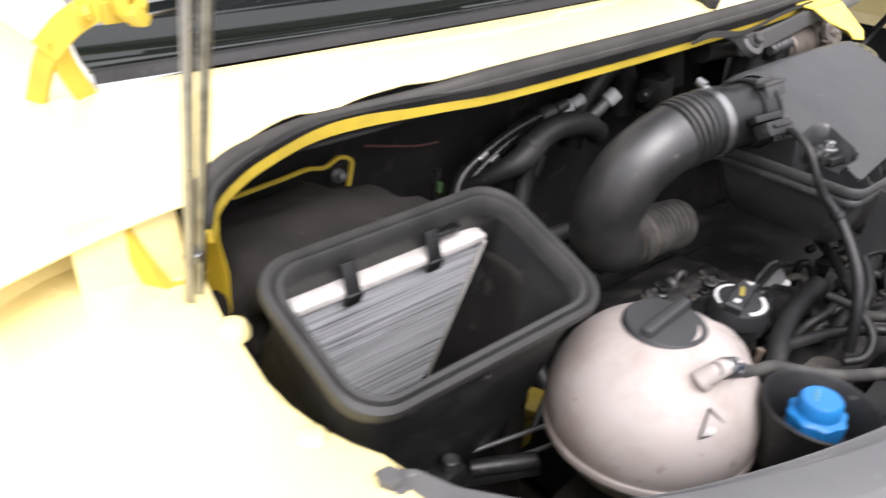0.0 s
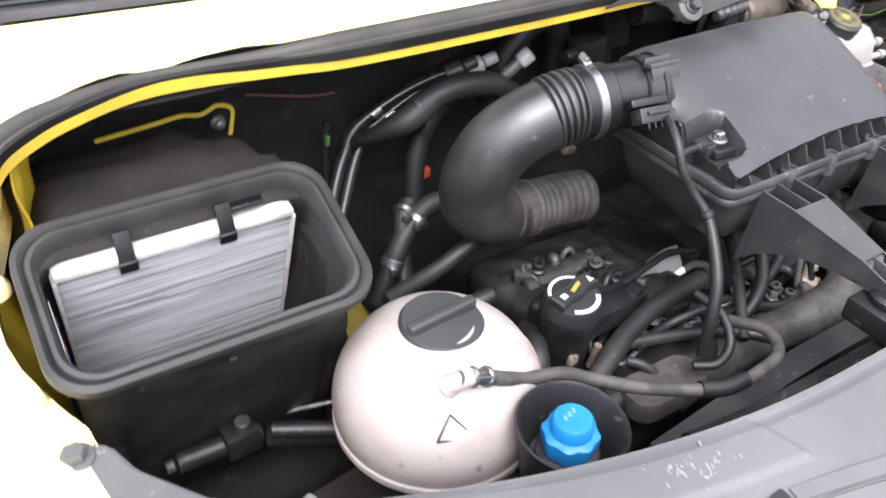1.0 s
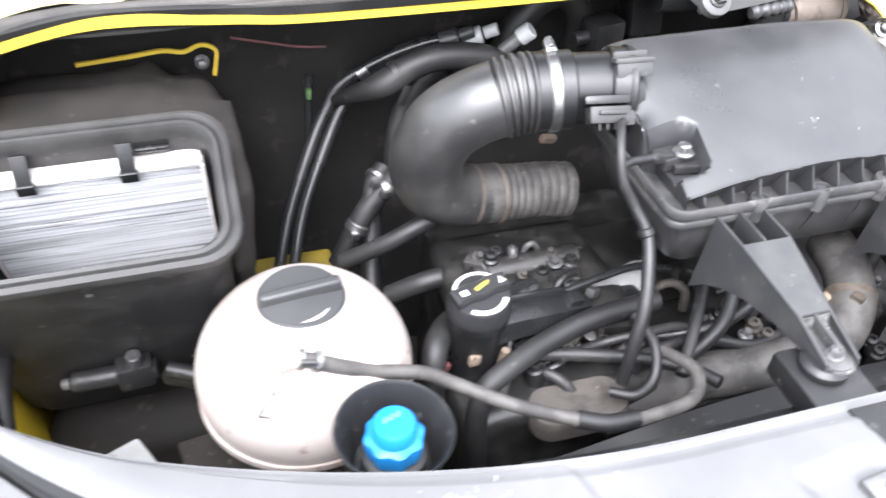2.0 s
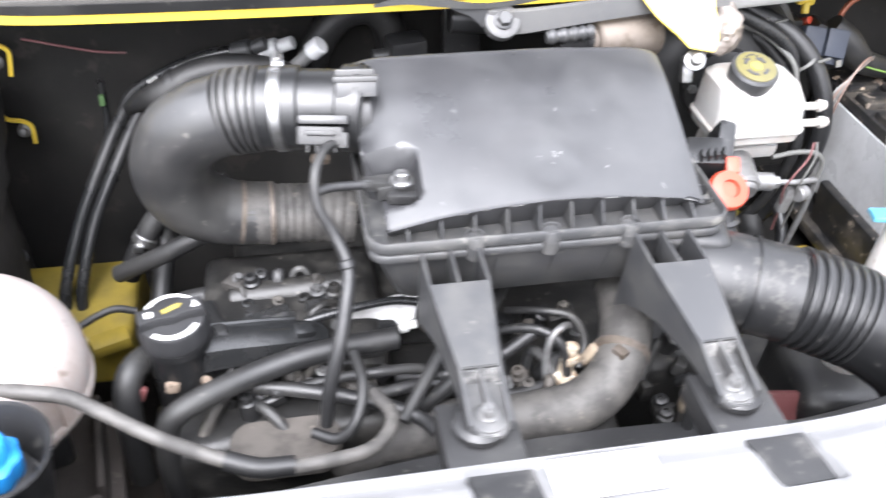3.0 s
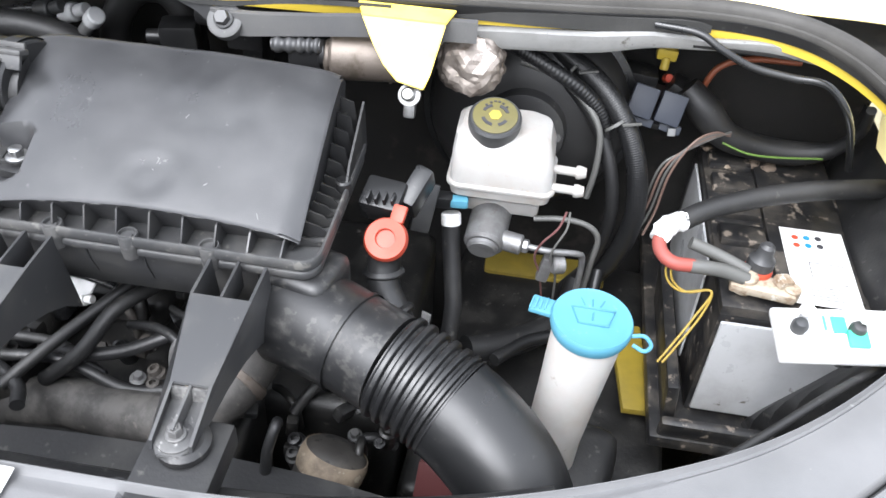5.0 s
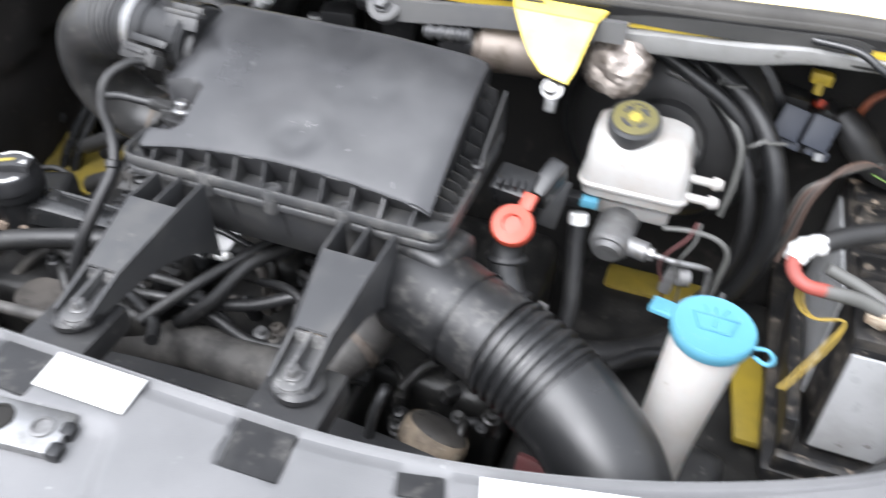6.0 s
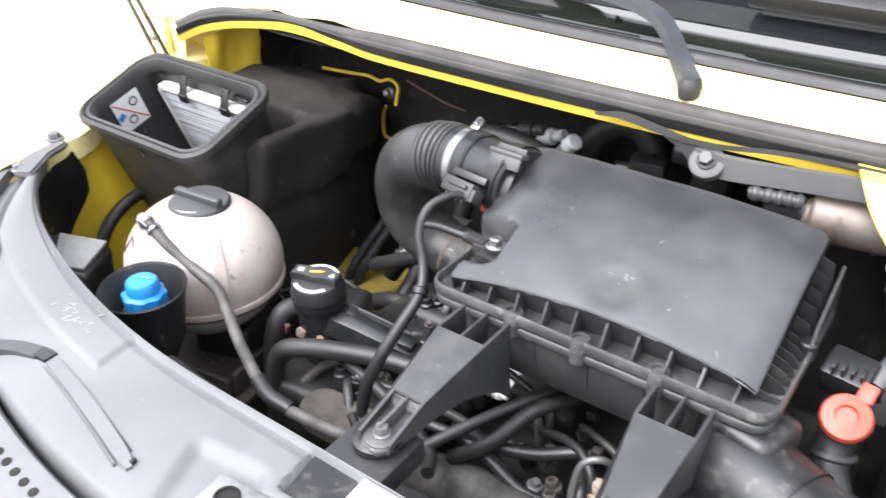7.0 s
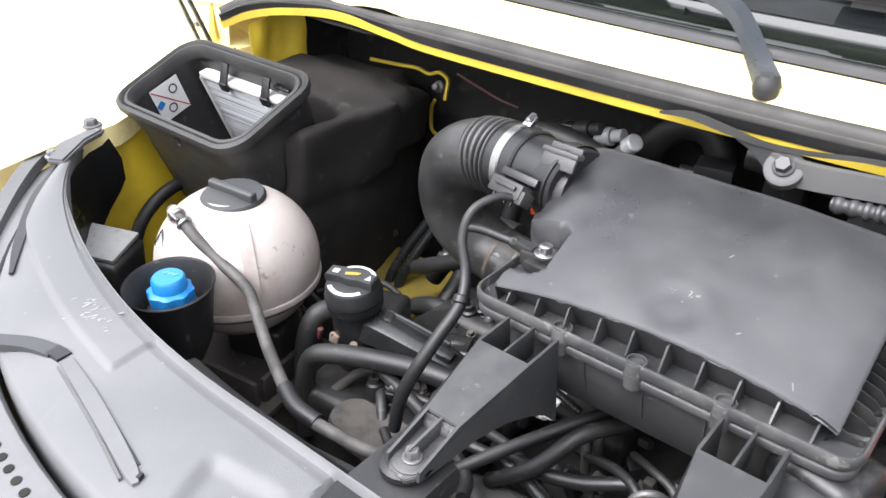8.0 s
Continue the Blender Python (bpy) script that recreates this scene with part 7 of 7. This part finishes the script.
lab = part("top_label", plate([(0.708, 0.664, 0.9738), (0.708, 0.525, 0.9738), (0.786, 0.525, 0.9738), (0.786, 0.664, 0.9738)], 0.0006), "label", bat, "white printed battery label")
for k in range(3):
    part("warning_icon", lathe([(0.0042, 0), (0.0042, 0.0006), (0.0, 0.0006)], (0.742 - 0.0145 * k + 0.012, 0.648 - 0.001 * k, 0.9744), n=14), ("dark_mark", "blue", "red")[k], lab)
    part("warning_icon", lathe([(0.0042, 0), (0.0042, 0.0006), (0.0, 0.0006)], (0.742 - 0.0145 * k + 0.012, 0.633 - 0.001 * k, 0.9744), n=14), ("dark_mark", "blue", "red")[k], lab)
part("print_frame", sweep([(0.735, 0.60, 0.9746), (0.775, 0.60, 0.9746), (0.775, 0.565, 0.9746), (0.735, 0.565, 0.9746), (0.735, 0.60, 0.9746)], disc_outline(0.0006, 5), smooth=False), "dark_mark", lab)
for k in range(5):
    part("print_bar", box((0.745 + 0.003 * (k % 2), 0.556 - 0.005 * k, 0.9746), (0.05 - 0.008 * (k % 3), 0.0009, 0.0005), (0, 0, 0), 0), "dark_mark", lab)
part("terminal", join(box((0.668, 0.535, 0.982), (0.075, 0.030, 0.012), (0, 0, -8), 0.004), rod((0.648, 0.540, 0.97), (0.648, 0.540, 0.995), 0.014), rod((0.70, 0.530, 0.975), (0.70, 0.530, 0.992), 0.010), box((0.690, 0.538, 0.992), (0.02, 0.018, 0.012), (0, 10, 25), 0.004)), "corroded", bat, "corroded pale battery clamp")
part("post_cap", join(lathe([(0.016, 0), (0.0155, 0.012), (0.010, 0.018), (0.009, 0.030), (0.005, 0.034)], (0.664, 0.558, 0.993), (0.05, 0.05, 1), 20)), "cap_grey", bat)
part("red_ring", lathe([(0.017, 0), (0.0175, 0.006), (0.016, 0.010)], (0.663, 0.556, 0.984), n=20), "red", bat)
rnd = random.Random(11)
for k in range(9):
    bm2 = bmesh.new()
    bmesh.ops.create_icosphere(bm2, subdivisions=2, radius=1.0)
    sx = rnd.uniform(0.006, 0.017)
    for v in bm2.verts:
        v.co *= 1 + 0.35 * noise.noise(v.co * 1.7 + V(k * 3.1, 0, 0))
    x, y = (rnd.uniform(0.632, 0.735), rnd.uniform(0.79, 0.86)) if k < 9 else (rnd.uniform(0.606, 0.620), rnd.uniform(0.50, 0.60))
    z = 0.972 if k < 9 else rnd.uniform(0.79, 0.93)
    part("corrosion_crust", move(bm2, Matrix.Translation((x, y, z)) @ turn(0, 0, rnd.uniform(0, 90)) @ Matrix.Diagonal((sx, sx * 0.8, sx * 0.45, 1)) if k < 9 else Matrix.Translation((x, y, z)) @ Matrix.Diagonal((sx * 0.4, sx, sx, 1))), "rusty" if k % 3 else "corroded", bat)
tray = thing("battery_tray", (0.70, 0.66, 0.74), "dirty black battery tray with brown crust", "battery tray")
part("floor", box((0.70, 0.67, 0.757), (0.24, 0.42, 0.022), (0, 0, 0), 0.006), "battery", tray)
part("lip", join(box((0.600, 0.60, 0.80), (0.016, 0.24, 0.09), (0, -6, 0), 0.005), box((0.70, 0.470, 0.775), (0.22, 0.014, 0.045), (8, 0, 0), 0.005)), "battery", tray)
clampbar = thing("fuse_carrier", (0.71, 0.40, 1.03), "white fuse carrier plate with dark knobs and a green fuse", "fuse carrier")
part("plate", box((0.715, 0.405, 1.047), (0.145, 0.060, 0.010), (14, -3, 6), 0.004), "label", clampbar)
part("base_block", box((0.683, 0.408, 1.053), (0.030, 0.026, 0.006), (14, -3, 6), 0.002), "batbox", clampbar)
part("support", box((0.735, 0.43, 1.015), (0.02, 0.02, 0.06), (0, 0, 6), 0.004), "black", clampbar)
for kx in (0.665, 0.722):
    part("knob", lathe([(0.008, 0), (0.0085, 0.008), (0.006, 0.013), (0.003, 0.014)], (kx, 0.404 + 0.1 * (kx - 0.665), 1.050), (0, -0.2, 1), 18), "cap_grey", clampbar)
    part("nut", rod((kx + 0.004, 0.413, 1.066), (kx + 0.005, 0.412, 1.074), 0.008, 6), "label", clampbar)
part("green_fuse", join(box((0.700, 0.412, 1.054), (0.024, 0.018, 0.006), (14, 0, 6), 0.001), box((0.722, 0.398, 1.053), (0.020, 0.018, 0.005), (14, 0, 6), 0.001)), "green", clampbar)

pos = thing("battery_cable", (0.56, 0.55, 0.99), "battery cables with red sleeve and white tape", "cable")
part("grey_lead", tube([(0.648, 0.535, 0.990), (0.622, 0.535, 0.998), (0.600, 0.53, 1.004), (0.578, 0.527, 1.006)], 0.0085, 14, 6), "wire_grey", pos)
part("grey_lead", tube([(0.650, 0.548, 0.992), (0.622, 0.556, 1.000), (0.600, 0.560, 1.006), (0.580, 0.562, 1.012)], 0.0075, 14, 6), "wire_grey", pos)
part("red_sleeve", tube([(0.582, 0.528, 1.006), (0.560, 0.526, 1.008), (0.546, 0.534, 1.012), (0.541, 0.548, 1.018), (0.545, 0.560, 1.022)], 0.0082, 16, 6), "red_faded", pos)
tape = tube([(0.540, 0.552, 1.018), (0.548, 0.565, 1.026), (0.560, 0.574, 1.030), (0.568, 0.578, 1.030)], 0.0115, 12, 6, [0.9, 1.15, 1.0, 1.1])
for v in tape.verts:
    v.co += V(*noise.noise_vector(v.co * 160)) * 0.0022
part("white_tape", tape, "label", pos)
part("black_lead", tube([(0.566, 0.577, 1.030), (0.60, 0.60, 1.036), (0.66, 0.63, 1.040), (0.74, 0.662, 1.040), (0.84, 0.70, 1.03)], 0.0125, 16, 6), "rubber", pos)
for off, mt in ((0.0, "wire_yellow"), (-0.006, "wire_yellow")):
    solo_tube("thin_wire", [(0.56 + off, 0.545, 1.0), (0.565 + off, 0.535, 0.975), (0.585 + off, 0.53, 0.962), (0.612, 0.528, 0.97), (0.606 + off, 0.515, 0.94), (0.582 + off, 0.49, 0.905), (0.570 + off, 0.478, 0.89)], 0.0015, mt, "thin yellow wire beside the battery", "wire", 8)
solo_tube("release_cable", [(0.56, 0.225, 1.035), (0.62, 0.275, 1.038), (0.69, 0.335, 1.040), (0.76, 0.40, 1.02)], 0.0045, "rubber", "thin black bonnet release cable", "cable", 10)

# ---- looms on the bulkhead beside the booster ----
cond = thing("cable_conduit", (0.50, 0.70, 0.76), "thick black corrugated cable conduit in an arc", "conduit")
CP = [(0.375, 0.79, 1.125), (0.412, 0.765, 1.112), (0.452, 0.740, 1.090), (0.490, 0.715, 1.048), (0.513, 0.695, 0.99), (0.520, 0.690, 0.92), (0.508, 0.70, 0.84), (0.478, 0.715, 0.77)]
part("conduit", bellows([(x + 0.010 * min(1, k / 2), y, z + 0.008) for k, (x, y, z) in enumerate(CP)], 0.0138, 150, 0.02, 16, 110), "black", cond)
part("conduit", bellows([(0.335, 0.735, 1.150), (0.381, 0.725, 1.132), (0.436, 0.722, 1.100), (0.468, 0.722, 1.060), (0.478, 0.725, 1.0)], 0.0095, 44, 0.05, 12, 60), "black", cond)
part("inner_cable", tube([(x - 0.020, y + 0.006, z - 0.010) for x, y, z in CP[1:]], 0.009, 12, 6), "rubber", cond)
part("thin_lead", tube([(0.352, 0.742, 1.122), (0.395, 0.735, 1.112), (0.435, 0.722, 1.090), (0.462, 0.705, 1.060), (0.467, 0.695, 1.01), (0.462, 0.690, 0.96)], 0.0042, 10, 6), "wire_grey", cond)
for c, ax in (((0.42, 0.755, 1.108), (0.8, -0.5, -0.4)), ((0.483, 0.718, 1.062), (0.6, -0.4, -0.7))):
    part("tie", join(lathe([(0.0165, -0.002), (0.017, 0.002), (0.0155, 0.002), (0.015, -0.002)], c, ax, 20, False), box(V(*c) + V(0.018, -0.016, 0.012), (0.026, 0.004, 0.003), (0, 0, 20), 0.0008)), "wire_grey", cond)
solo_tube("loom_loop", [(0.478, 0.715, 0.78), (0.47, 0.68, 0.765), (0.44, 0.63, 0.765), (0.40, 0.585, 0.775), (0.36, 0.55, 0.79), (0.33, 0.53, 0.80)], 0.020, "rubber", "thick black hose curving below the brake cylinder", "hose")
solo_tube("loom_loop", [(0.50, 0.69, 0.83), (0.49, 0.64, 0.80), (0.455, 0.60, 0.785), (0.41, 0.57, 0.79), (0.37, 0.52, 0.80)], 0.009, "black", "thin black cable curving below the brake cylinder", "cable")
rel = thing("relay_pair", (0.532, 0.80, 1.02), "pair of dusty blue-grey relays on the bulkhead", "relay")
for kx, ky, kz in ((0.517, 0.770, 1.070), (0.554, 0.766, 1.066)):
    part("relay", join(box((kx, ky, kz), (0.033, 0.028, 0.042), (-28, 9, -8), 0.003), box((kx + 0.004, ky - 0.004, kz - 0.027), (0.029, 0.023, 0.012), (-28, 9, -8), 0.002)), "relay", rel)
part("bracket", join(box((0.508, 0.845, 1.060), (0.062, 0.036, 0.036), (0, 6, 0), 0.005), box((0.528, 0.80, 1.050), (0.05, 0.08, 0.010), (12, 6, -10), 0.003), box((0.572, 0.830, 1.055), (0.040, 0.04, 0.034), (0, 25, -10), 0.008)), "black_dusty", rel)
part("red_tip", rod((0.552, 0.848, 1.064), (0.555, 0.836, 1.072), 0.0062), "red", rel)
part("foil_flake", box((0.559, 0.744, 1.044), (0.010, 0.003, 0.010), (-20, 0, 10), 0), "steel", rel)
loom = thing("taped_loom", (0.66, 0.80, 0.97), "thick black taped wiring loom above the battery", "wiring loom")
part("trunk", tube([(0.575, 0.81, 1.075), (0.605, 0.80, 1.050), (0.640, 0.795, 1.018), (0.690, 0.800, 1.002), (0.745, 0.800, 1.000), (0.785, 0.790, 1.020), (0.800, 0.77, 1.065), (0.790, 0.745, 1.11)], 0.021, 16, 6, [0.9, 1.05, 0.95, 0.85, 0.8, 0.5, 0.35, 0.3]), "rubber", loom)
part("earth_wire", tube([(0.635, 0.775, 1.018), (0.67, 0.765, 1.012), (0.71, 0.768, 1.010), (0.77, 0.775, 1.012)], 0.0015, 8, 6), "wire_green", loom)
for k in range(4):
    solo_tube("thin_wire", [(0.642, 0.775, 1.030 + 0.002 * k), (0.615, 0.752, 1.046 - 0.003 * k), (0.588 - 0.003 * k, 0.735, 1.036 - 0.005 * k), (0.568 - 0.005 * k, 0.725, 0.99 + 0.003 * k), (0.562 - 0.007 * k, 0.72, 0.93), (0.55 - 0.012 * k, 0.70, 0.90 - 0.01 * k)], 0.0017, ("wire_brown", "wire_grey")[k % 2], "thin brown wire hanging from the loom", "wire", 8)
solo_tube("orange_cable", [(0.600, 0.835, 1.045), (0.606, 0.838, 1.075), (0.620, 0.84, 1.098), (0.654, 0.84, 1.112), (0.72, 0.842, 1.114)], 0.0045, "orange", "orange-brown cable on the bulkhead", "cable", 10)
solo_tube("drip_hose", [(0.50, 0.700, 1.212), (0.548, 0.690, 1.212), (0.577, 0.680, 1.200), (0.615, 0.676, 1.185), (0.659, 0.672, 1.180), (0.70, 0.665, 1.178), (0.735, 0.66, 1.14), (0.775, 0.70, 1.05)], 0.0045, "trim", "thin black hose looping below the seal", "hose", 12)
